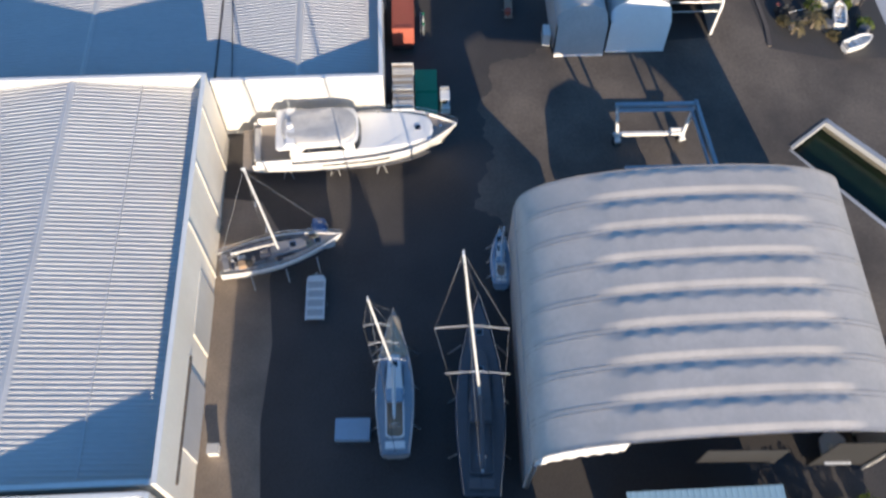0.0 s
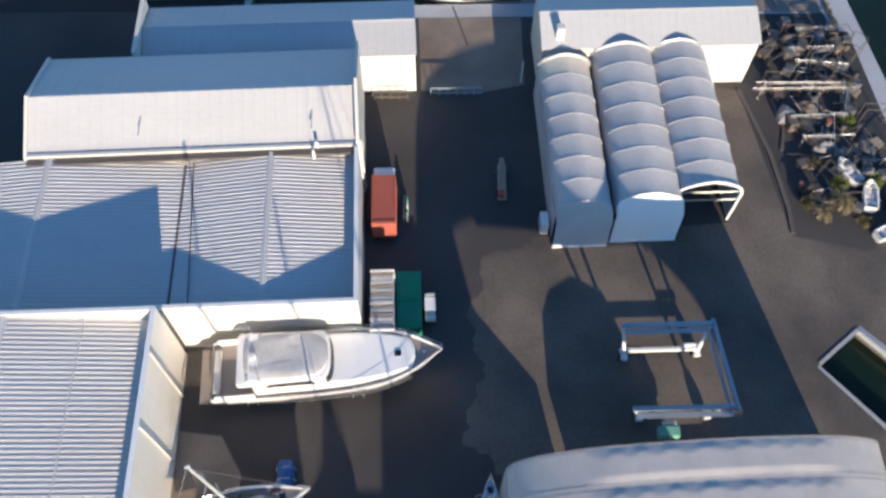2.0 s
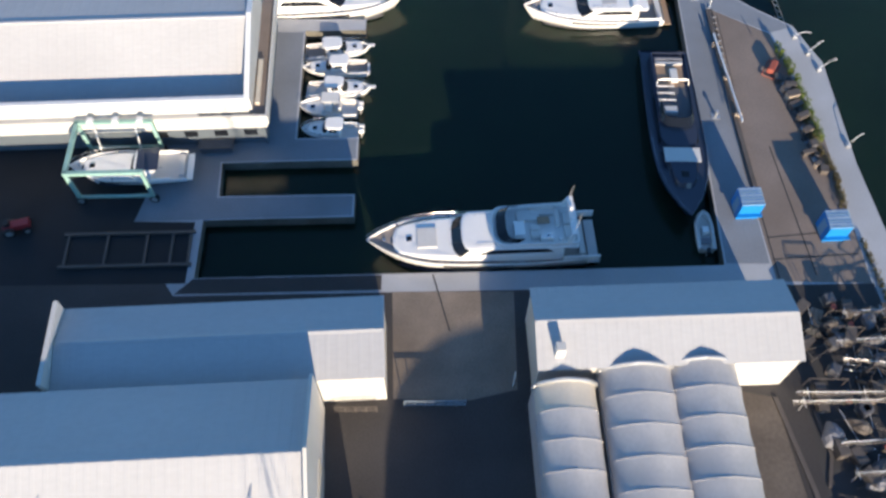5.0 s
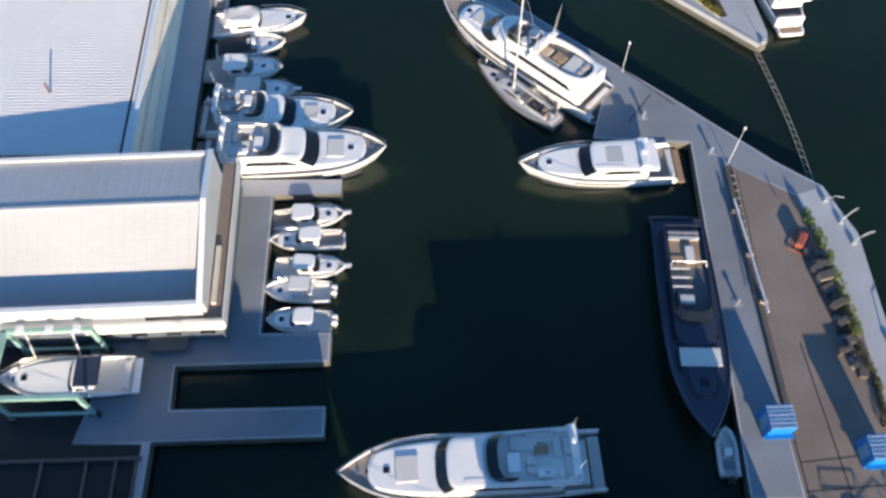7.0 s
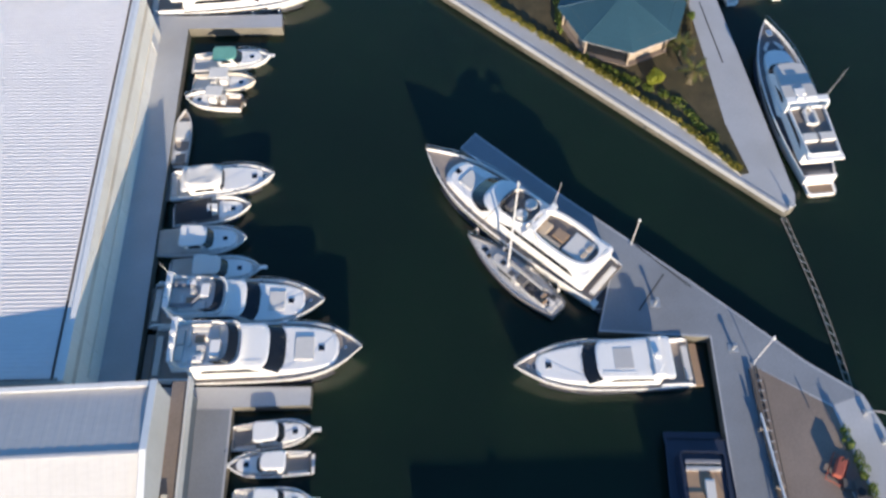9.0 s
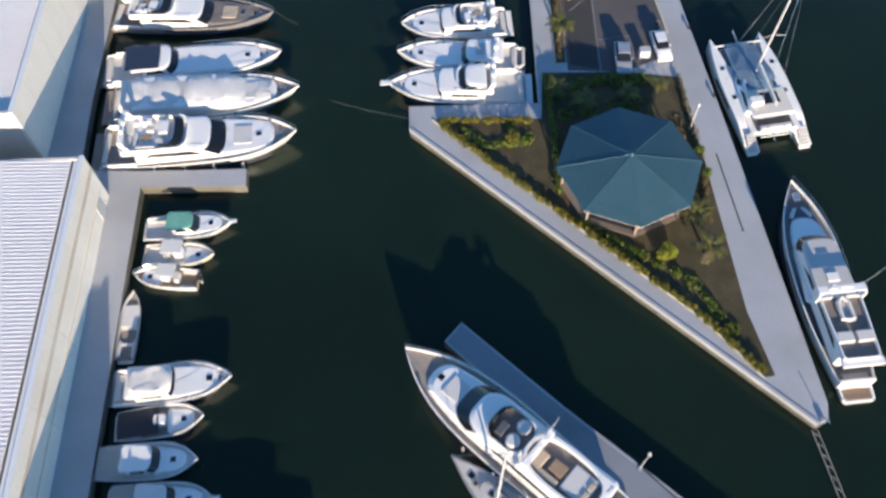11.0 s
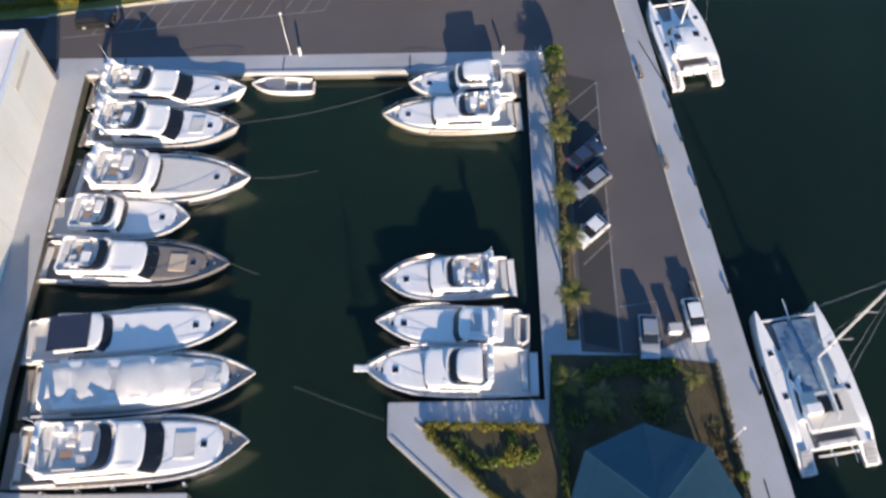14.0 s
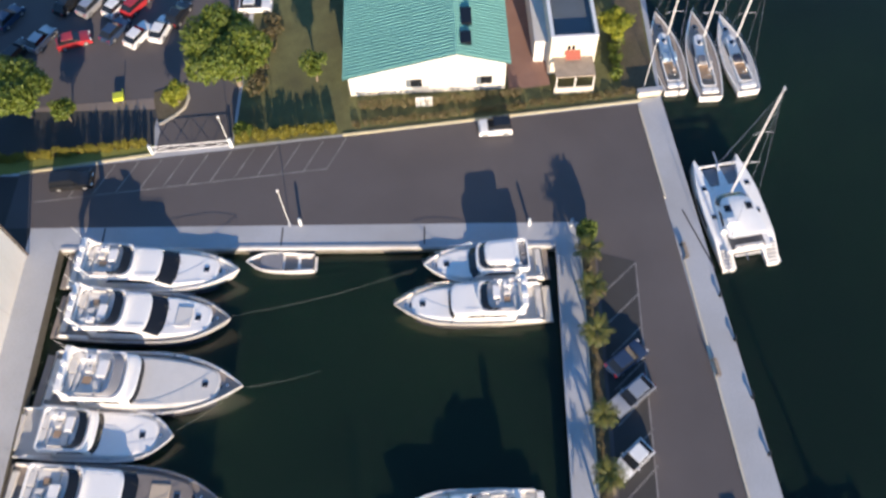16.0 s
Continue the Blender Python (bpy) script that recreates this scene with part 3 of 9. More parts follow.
# dark sheet paints the hedge's shadow band over the footpath
surface("hedge_shade_path", [(-60, 237.3), (-36, 240.1), (-21.6, 242.0), (-22, 244.4), (-22, 247.2), (-36, 247.0), (-60, 246)], 0.02, "darkyard", "footpath behind the verge, darkened as hedge shade", "pavement")
surface("footpath_edge", [(-60, 245.8), (-36, 246.9), (-22, 247.1), (-22.8, 248.7), (-36, 247.6), (-60, 246.9)], 0.03, "brown", "worn brown edge of the car park", "pavement")
# brown strip stands for the tall hedge's shade on the garden ground
surface("shore_shade_bed", [(31.4, 248.4), (35.3, 248.9), (34.2, 276), (31.4, 276)], 0.06, "soil", "soil strip painting hedge shade between house and shore", "garden bed")
surface("patio", [(18.4, 249.3), (23.2, 250), (22.4, 275), (17.6, 275)], 0.055, "redbrick", "red-brown paved patio between the houses", "patio")


def kerb(name, path, w, h, material, label):
    """A kerb of separate stones along a line."""
    k = thing(name, pose(0, 0, 0), label, "kerb", kind="structure")
    me = None
    for (x0, y0), (x1, y1) in zip(path, path[1:]):
        ln, an = math.hypot(x1 - x0, y1 - y0), math.atan2(y1 - y0, x1 - x0)
        count = max(1, round(ln / 1.6))
        if me is None:
            bm = nb()
            box(bm, 0.015, 1.6 - 0.015, -w / 2, w / 2, -0.1, h, 0.02)
            me = mesh_of("kerb_stone", bm, material)
        for i in range(count):
            ob = new("kerb_stone", me)
            ob.parent = k
            ob.matrix_basis = Matrix.Translation((x0 + (x1 - x0) * i / count, y0 + (y1 - y0) * i / count, random.uniform(-0.01, 0.01))) @ Matrix.Rotation(an, 4, "Z") @ Matrix.Diagonal((ln / count / 1.6, 1, 1, 1))
    return k


kerb("kerb", [(-36, 238.35), (-21.7, 240.75)], 0.28, 0.15, "yellow", "yellowish painted kerb along the road")
kerb("kerb", [(-0.4, 243.15), (15.1, 245.2), (33.4, 247.6)], 0.28, 0.15, "yellow", "yellowish painted kerb along the road")
kerb("kerb", [(-21.5, 244.9), (-19.9, 246.1), (-18.9, 247.4), (-18.7, 248.8), (-19.4, 250.8)], 0.3, 0.15, "kerb", "pale curved kerb of the traffic island")
kerb("kerb", [(33.1, 246.5), (34.6, 234.5)], 0.22, 0.14, "kerb", "pale stone kerb beside the walkway")
kerb("kerb", [(35.6, 227), (38.0, 204.5), (38.7, 199.0)], 0.22, 0.14, "kerb", "pale stone kerb beside the walkway")
kerb("kerb", [(24.9, 194.3), (25.2, 231.1)], 0.15, 0.12, "kerb", "pale stone edging of the palm bed")
kerb("kerb", [(10.4, 186.3), (36.8, 161.1), (41.6, 154.9)], 0.15, 0.14, "kerb", "pale stone edging of the planted bed")


def coping(path, label="white concrete edge of the quay"):
    bm = nb()
    for (x0, y0), (x1, y1) in zip(path, path[1:]):
        n = Vector((-(y1 - y0), x1 - x0)).normalized() * 0.16
        prism(bm, [(x0 - n.x, y0 - n.y), (x1 - n.x, y1 - n.y), (x1 + n.x, y1 + n.y), (x0 + n.x, y0 + n.y)], -0.5, 0.09)
    return solid("quay_edge", bm, "concrete", label, "quay edge")


coping([(7.9, 188.2), (7.95, 185.1), (45.6, 150.5)])
coping([(37.5, 50.7), (41.9, 54.1), (57.0, 37.2)])
coping([(-29.2, 228.8), (22.8, 228.9)])
coping([(22.8, 228.7), (22.7, 188.6)])


def strip(path, w, z, material="line"):
    bm = nb()
    for (x0, y0), (x1, y1) in zip(path, path[1:]):
        n = Vector((-(y1 - y0), x1 - x0)).normalized() * w / 2
        prism(bm, [(x0 - n.x, y0 - n.y), (x1 - n.x, y1 - n.y), (x1 + n.x, y1 + n.y), (x0 + n.x, y0 + n.y)], 0, z)
    return bm


lines = thing("road_marking", pose(0, 0, 0), "worn white painted parking lines on asphalt", "road marking", kind="structure")
part("line", strip([(30.2, 203.2), (30.15, 190), ], 0.14, 0.024), "line", lines)
part("line", strip([(30.2, 203.2), (30.65, 226.7)], 0.14, 0.024), "line", lines)
for k in range(7):
    y = 226.7 - 3.45 * k
    part("line", strip([(30.65 - 0.02 * k, y), (27.3, y - 3.2)], 0.12, 0.024), "line", lines)
part("line", strip([(-33.5, 234.6), (-1.9, 238.6)], 0.13, 0.011), "line", lines)
for k in range(12):
    x = -1.9 - 2.55 * k
    y = 238.6 - 0.1265 * 2.55 * k
    part("line", strip([(x, y), (x + 1.9, y + 4.1)], 0.12, 0.011), "line", lines)
part("line", strip([(30.4, 198.0), (34.1, 198.6), (34.4, 193.4)], 0.12, 0.024), "line", lines)

# cracks and repaired trenches in the yard, as sealed dark strips
seams = thing("ground_joint", pose(0, 0, 0), "dark sealed joints in the paving", "joint", kind="structure")
for p in ([(4.6, 96.4), (6.2, 90.2)], [(39.2, 95.6), (38.7, 109), (38.8, 133)],
          [(39.0, 100.4), (47.5, 101.2)], [(38.9, 97.8), (47.8, 98.4)], [(43, 96), (41.6, 112)], [(28.6, 147), (34, 141.5)], [(31.5, 143.0), (28.5, 139)],
          [(41.5, 181), (42.6, 171)], [(36.2, 233), (38.6, 226)], [(-25, 231.2), (-25, 228.9)], [(-6, 231.2), (-6, 228.9)], [(9, 231.2), (9, 228.9)]):
    part("joint", strip(p, 0.16, 0.014), "darkyard", seams)


# ---- buildings ----
def ribbed(prof, y0, y1, pitch, h, t=0.12):
    """A sheet roof: its slope follows prof (x, z), its ribs run along x, one each pitch."""
    bm = nb()
    ys, k, n = [], 0, max(1, round((y1 - y0) / pitch))
    p = (y1 - y0) / n
    for k in range(n):
        ys += [(y0 + k * p, 0), (y0 + (k + 0.55) * p, 0), (y0 + (k + 0.65) * p, h), (y0 + (k + 0.9) * p, h)]
    ys.append((y1, 0))
    top = [[bm.verts.new((x, y, z + dz)) for x, z in prof] for y, dz in ys]
    for a, c in zip(top, top[1:]):
        for i in range(len(prof) - 1):
            bm.faces.new((a[i], a[i + 1], c[i + 1], c[i]))
    low = [[bm.verts.new((x, y, z - t)) for x, z in prof] for y in (y0, y1)]
    for i in range(len(prof) - 1):
        bm.faces.new((low[0][i], low[1][i], low[1][i + 1], low[0][i + 1]))
    return bm


def ribbed_y(prof, x0, x1, pitch, h, t=0.12):
    """As ribbed, with the ribs along y and prof as (y, z)."""
    bm = ribbed(prof, x0, x1, pitch, h, t)
    for v in bm.verts:
        v.co.x, v.co.y = v.co.y, v.co.x
    return bm


def bx(*a):
    return box(nb(), *a)


def parapets(bld, x0, x1, y0, y1, z, sides="NESW", material="wall", t=0.3):
    """Four walls with copings, from the ground to z."""
    for s in sides:
        a = {"E": (x1 - t, x1, y0, y1), "W": (x0, x0 + t, y0, y1), "N": (x0 + t, x1 - t, y1 - t, y1), "S": (x0 + t, x1 - t, y0, y0 + t)}[s]
        part("wall", bx(*a, 0, z), material, bld)
        part("coping", bx(a[0] - 0.04 * (s in "EW"), a[1] + 0.04 * (s in "EW"), a[2] - 0.04 * (s in "NS"), a[3] + 0.04 * (s in "NS"), z, z + 0.1), "whitemetal", bld)


def shed_a():
    a = thing("boat_shed", pose(-20.55, 52.15, 0, 0, 0, 1.7), "long white boat shed with ribbed metal roof", "shed")
    parapets(a, -24, 0, -37.6, 0, 10.15, "NSW")
    parapets(a, -24, 0, -37.6, 0, 10.15, "E", "creamwall")
    part("roof", ribbed([(-23.7, 8.5), (-12.2, 10.0), (-0.3, 8.5)], -37.3, -0.3, 0.42, 0.05), "roof", a, "white ribbed metal roof")
    part("ridge_cap", ribbed([(-12.6, 9.99), (-12.2, 10.07), (-11.8, 9.99)], -37.25, -0.35, 3.0, 0.0), "roofgrey", a)
    part("roof_seam", bx(-6.1, -5.95, -37.2, -0.4, 9.25, 9.33), "roofgrey", a)
    part("sliding_door", bx(0, 0.12, -33.5, -27.0, 0.1, 5.2), "roofgrey", a, "grey steel sliding door")
    part("door_track", bx(0, 0.18, -36.5, -26.0, 5.25, 5.45), "gutter", a)
    part("sliding_door", bx(0, 0.12, -24, -18, 0.1, 5.2), "wall", a)
    for y in (-4, -10, -16):
        part("downpipe", tube(nb(), [(0.08, y, 0), (0.08, y, 10.2)], 0.06), "wall", a)
    # unseen block; its storeys and gable are shaped to cast the yard's shadows
    y = thing("warehouse", pose(7.5, 9.0, 0, 0, 0, 1.7), "plain unseen warehouse shading the yard from the south", "warehouse")
    parapets(y, -17.4, 2.5, -30, 0, 7.3)
    part("shade_storey", bx(-17.3, -9.9, -28, -0.05, 7.3, 9.9), "wall", y)
    part("shade_storey", bx(-1.4, 2.4, -28, -0.05, 7.3, 10.2), "wall", y)
    part("roof", ribbed([(-17.1, 6.6), (-9, 7.0), (2.2, 6.6)], -29.7, -0.3, 0.6, 0.05), "roof", y)
    part("shade_gable", loft(nb(), [[(-9.6, d, 7.0), (-5.5, d, 7.0), (-5.6, d, 7.5), (-6.5, d, 9.5), (-7.2, d, 9.4), (-8.0, d, 8.1), (-9.6, d, 7.45)] for d in (-3.0, -0.35)]), "wall", y)
    # the neighbouring taller block to the south, whose gable shades the roof
    s = thing("warehouse", pose(-19.7, 14.3, 0, 0, 0, 1.7), "white warehouse block with a parapet", "warehouse")
    parapets(s, -24, 0, -30, -0.4, 10.6)
    part("roof", ribbed([(-23.7, 9), (-12, 10.4), (-0.3, 9)], -29.7, -0.7, 0.42, 0.05), "roof", s)


def shed_b():
    a = thing("boat_shed", pose(-4.35, 53.5, 0, 0, 0, 2.0), "white double-gabled boat shed with ribbed roof", "shed")
    # the far west bays are unseen, added to shade the ground north of them
    parapets(a, -66.3, 0, 0, 16.2, 8.1, "ESW")
    part("wall", bx(-66, -0.3, 15.9, 16.2, 0, 6.7), "wall", a)
    part("roof", ribbed([(-66, 6.6), (-53.5, 7.75), (-41, 6.6), (-28.8, 7.75), (-16.4, 6.6), (-8.2, 7.7), (-0.3, 6.6)], 0.3, 16.3, 0.42, 0.05), "roof", a, "white ribbed metal roof")
    part("valley_gutter", bx(-16.52, -16.28, 0.3, 16.2, 6.5, 6.66), "gutter", a)
    part("ridge_cap", ribbed([(-8.5, 7.72), (-8.2, 7.79), (-7.9, 7.72)], 0.35, 16.2, 4, 0), "roof", a)
    part("ridge_cap", ribbed([(-29.1, 7.77), (-28.8, 7.84), (-28.5, 7.77)], 0.35, 16.2, 4, 0), "roof", a)
    part("pipe", tube(nb(), [(-14.6, 0.3, 6.95), (-15.6, 15.8, 6.85)], 0.05), "gutter", a)
    part("roof_vent", cylinder(nb(), -4.2, 15.8, 6.8, 8.3, 0.14), "whitemetal", a)


def shed_c():
    a = thing("workshop", pose(-4.8, 70.3, 0, 0, 0, 2.4), "white workshop with a smooth pitched metal roof", "workshop")
    part("roof", ribbed_y([(-0.2, 7.7), (0.9, 8.1), (5.3, 10.0), (12.2, 7.6)], -31, -0.35, 1.02, 0.02), "roofdull", a, "smooth white metal roof")
    part("gutter", bx(-31, -0.3, -1.0, -0.3, 7.45, 7.75), "gutter", a, "rusty brown box gutter")
    part("wall", bx(-31, -0.3, -0.25, 0.1, 0, 8.0), "wall", a)
    part("wall", bx(-31, -0.3, 11.7, 12.0, 0, 7.5), "wall", a)
    for x0, x1 in ((-0.3, 0.0), (-31.3, -31.0)):
        bm = nb()
        up = 1.0 if x0 > -1 else 0.2
        loft(bm, [[(x, -0.3, 0), (x, 12.2, 0), (x, 12.2, 7.7 + up), (x, 5.3, 10.0 + up), (x, -0.3, 7.7 + up)] for x in (x0, x1)])
        part("gable_wall", bm, "wall", a)
    for x in (-20.6, -4.5):
        part("roof_seam", bx(x, x + 0.16, 0.9, 5.2, 9.1, 9.13), "roofgrey", a)
    part("roof_vent", cylinder(nb(), -4.0, -0.2, 7.4, 8.6, 0.16), "whitemetal", a)
    part("downpipe", tube(nb(), [(0.08, 0.3, 0), (0.08, 0.3, 8)], 0.07), "wall", a)
    part("door", bx(0, 0.06, 3, 6.5, 0.05, 4), "gable", a)


def gabled(name, at, lx, ly, eave, ridge, yr, label, west_parapet=False):
    a = thing(name, at, label, "shed")
    part("wall", bx(-lx, 0, 0, 0.25, 0, eave), "wall", a)
    part("wall", bx(-lx, 0, ly - 0.25, ly, 0, eave), "wall", a)
    for x0, x1 in ((-0.25, 0.0), (-lx, -lx + 0.25)):
        bm = nb()
        loft(bm, [[(x, 0.25, 0), (x, ly - 0.25, 0), (x, ly - 0.25, eave), (x, yr, ridge - 0.05), (x, 0.25, eave)] for x in (x0, x1)])
        part("gable_wall", bm, "gable", a)
    part("roof", ribbed_y([(-0.25, eave), (yr, ridge + 0.12), (ly + 0.25, eave)], -lx - 0.15, 0.15, 0.95, 0.018), "roofdull", a, "smooth white metal roof")
    part("ridge_cap", ribbed_y([(yr - 0.25, ridge + 0.1), (yr, ridge + 0.19), (yr + 0.25, ridge + 0.1)], -lx, 0, 4, 0), "roof", a)
    if west_parapet:
        part("end_wall", bx(-lx - 0.6, -lx - 0.2, -0.2, ly + 0.2, 0, ridge + 0.9), "wall", a)
    return a


def hangar():
    a = thing("hangar", pose(0, 0, 0), "large arched boat hangar of grey fabric with open ends", "hangar")
    x0, x1, top, eave = 7.6, 36.5, 12.2, 7.0
    S, N = 17.0, 40.1

    def arch(u, grow=0.0):
        an = math.pi * (1 - u)
        ex = abs(math.cos(an)) ** 0.85 * math.copysign(1, math.cos(an))
        return ((x0 + x1) / 2 + ex * ((x1 - x0) / 2 + grow), eave + math.sin(an) ** 0.8 * (top - eave + grow) if 0 < u < 1 else eave)

    def yof(x, y):
        return y + 0.045 * (x - 22)

    def bulge(f, notch):
        """Fabric rising steeply from the south seam, level, then sinking to the next in quilted dips."""
        return max(0.0, min((f - 0.05) / 0.20, (0.96 - f) / (0.30 - 0.14 * notch), 1.0))

    bays, seg = 8, 132
    for k in range(bays):
        bm, rings = nb(), []
        ya, yb = S + (N - S) * k / bays, S + (N - S) * (k + 1) / bays
        for j in range(25):
            f = j / 24
            ring = []
            for i in range(seg + 1):
                u = i / seg
                fade = min(1.0, max(0.0, 1 - abs(u - 0.51) / 0.21) * 4)
                notch = (0.5 + 0.5 * math.sin(i * 1.08)) ** 0.7
                mid = 0.92 + 0.08 * math.sin(i * 0.21 + k) + 0.06 * math.sin(i * 1.37 + 2.3 * k)
                x, z = arch(u)
                y = ya + (yb - ya) * f
                ring.append((x, yof(x, y), z - 0.015 * math.sin(math.pi * f) + 0.135 * mid * fade * bulge(f, notch)))
            rings.append(ring)
        loft(bm, rings, close=False, caps=(False, False))
        part("roof_panel", bm, "fabric", a, smooth=True)
    for k in range(bays + 1):
        for dy in (-0.2, 0.2):
            y = min(N, max(S, S + (N - S) * k / bays + dy))
            pts = [arch(i / 30, 0.0) for i in range(31)]
            part("rib", tube(nb(), [(x, yof(x, y), z) for x, z in pts], 0.022), "seam", a)
    for x in (x0, x1):
        part("side_wall", box(nb(), x - 0.1, x + 0.1, yof(x, S), yof(x, N), 0, eave), "fabric", a)
    for k in range(bays + 1):
        y = S + (N - S) * k / bays
        for x in (x0 + 0.3, x1 - 0.3):
            part("column", tube(nb(), [(x, yof(x, y), 0), (x, yof(x, y), eave)], 0.13), "steel", a)

    def curtain(xa, xb, z0, y, material, label):
        bm = nb()
        n = 24
        pts = []
        for i in range(n + 1):
            x = xa + (xb - xa) * i / n
            c = min(1.0, max(0.0, (x - x0) / (x1 - x0)))
            an = math.acos(max(-1, min(1, math.copysign(abs((x - (x0 + x1) / 2) / ((x1 - x0) / 2)) ** (1 / 0.85), x - (x0 + x1) / 2))))
            pts.append((x, yof(x, y) + 0.06 * math.sin(i * 1.7), eave + math.sin(an) ** 0.8 * (top - eave)))
        top_r, low_r = [p for p in pts], [(p[0], p[1], z0 if z0 > 0 else p[2] + z0) for p in pts]
        loft(bm, [low_r, top_r], close=False, caps=(False, False))
        part("end_panel", bm, material, a, label)

    curtain(x0 + 0.2, 14.2, -2.4, S + 0.1, "fabricw", "white fabric end curtain")
    # black panels added across the south end to darken the hangar floor
    for xa, xb, za in ((21.2, 27.6, 3.0), (31.5, 36.3, 0.2)):
        part("end_panel", bx(xa, xb, yof(xa, S) + 0.4, yof(xa, S) + 0.46, za, 6.8), "black", a, "black panel added to keep sun out of the hangar")
    # north end: added panels round a wedge-shaped gap, shaping the sun patches beyond
    for poly in (((7.7, 0), (13.0, 0), (13.3, 2.3), (10.5, 3.6), (8.4, 4.6), (8.2, 6.8), (7.7, 7.0)),
                 ((14.0, 0), (23.5, 0), (23.5, 2.0), (22.4, 3.5), (22.1, 4.4), (19.6, 4.85), (17, 4.5), (15.7, 3.9), (14.2, 2.2)),
                 ((23.6, 0), (36.4, 0), (36.4, 7.0), (33, 9.6), (31, 10.4), (30.8, 1.2), (23.6, 1.2)),
                 ((9.5, 8.3), (12, 6.3), (20, 6.0), (30.7, 5.6), (30.7, 10.4), (28, 11.4), (22.5, 11.8), (14, 10.4))):
        bm = nb()
        loft(bm, [[(x, yof(x, N) - d, z) for x, z in poly] for d in (0.1, 0.04)])
        part("end_panel", bm, "fabric", a)
    r = thing("lean_to", pose(15.0, 7.4, 0, 0, 0, 1.0), "low lean-to shed with a grey-blue roof", "shed")
    part("wall", bx(0, 11.4, 0, 6.3, 0, 2.7), "wall", r)
    part("roof", ribbed([(-0.2, 2.9), (5.7, 3.1), (11.6, 2.9)], -0.2, 6.6, 0.3, 0.02), "blueroof", r, "grey-blue sheet roof")


def tent(at, w, ln, eave, ridge, label, front=None, bays=7, brown_end=False):
    a = thing("storage_tent", at, label, "tent", "row of storage tents")
    seg = 16

    def arch(u, grow=0.0):
        an = math.pi * (1 - u)
        x = math.cos(an) * w / 2
        z = eave + (ridge - eave) * (math.sin(an) ** 0.75 if 0 < u < 1 else 0.0) + (0.24 * max(0.0, 1 - abs(u - 0.5) * 5))
        return x * (1 + grow), z + grow

    for k in range(bays):
        bm, rings = nb(), []
        for j in range(5):
            f = j / 4
            y = ln * (k + f) / bays
            sag = 0.065 * math.sin(math.pi * f)
            rings.append([(arch(i / seg)[0] * (1 - 0.02 * math.sin(math.pi * f)), y, arch(i / seg)[1] - sag * math.sin(math.pi * i / seg) ** 0.7) for i in range(seg + 1)])
        loft(bm, rings, close=False, caps=(False, False))
        part("roof_panel", bm, "tentcloth" if not (brown_end and k == bays - 1) else "gable", a, smooth=True)
    for k in range(bays + 1):
        part("hoop", tube(nb(), [(x, ln * k / bays, z) for x, z in (arch(i / 20, 0.0) for i in range(21))], 0.035), "fabric", a)
    for x in (-w / 2, w / 2):
        part("side_wall", bx(x - 0.05, x + 0.05, 0, ln, 0, eave), "tentcloth", a)
        for k in range(bays + 1):
            part("post", tube(nb(), [(x * 0.985, ln * k / bays, 0), (x * 0.985, ln * k / bays, eave)], 0.06), "steel", a)
    if front:
        bm = nb()
        pts = [arch(i / 20) for i in range(21)]
        mid = [(x * 0.98, -0.25, min(z, eave + 0.2) * 1.0) for x, z in pts]
        loft(bm, [[(x, 0, z) for x, z in pts], [(x, -0.9, eave * 0.95 if z > eave else z * 0.95) for x, z in pts], [(x, -1.25, 0.15) for x, z in pts]], close=False, caps=(False, False))
        part("front_curtain", bm, front, a, "white fabric front curtain", smooth=True)
        part("weight_bar", tube(nb(), [(-w / 2, -1.28, 0.12), (w / 2, -1.28, 0.12)], 0.1), "whitemetal", a)
    else:
        part("front_frame", tube(nb(), [(-w / 2, -0.05, 0)] + [(x, -0.05, z) for x, z in (arch(i / 20, 0.02) for i in range(21))] + [(w / 2, -0.05, 0)], 0.14), "fabricw", a, "white front frame of the open tent")
        for z in (eave * 0.8, eave + 0.5):
            part("cross_bar", tube(nb(), [(-w / 2, 0.1, z), (w / 2, 0.1, z)], 0.06), "steel", a)
    bm = nb()
    pts = [arch(i / 20) for i in range(21)]
    loft(bm, [[(x, ln, z) for x, z in pts], [(x, ln, 0) for x, z in pts]], close=False, caps=(False, False))
    part("back_curtain", bm, "fabric", a)
    part("end_hoop", tube(nb(), [(x, ln - 0.1, z + 0.06) for x, z in (arch(i / 20, 0.03) for i in range(21))], 0.17, 8), "steel", a, "grey padded end hoop")
    return a


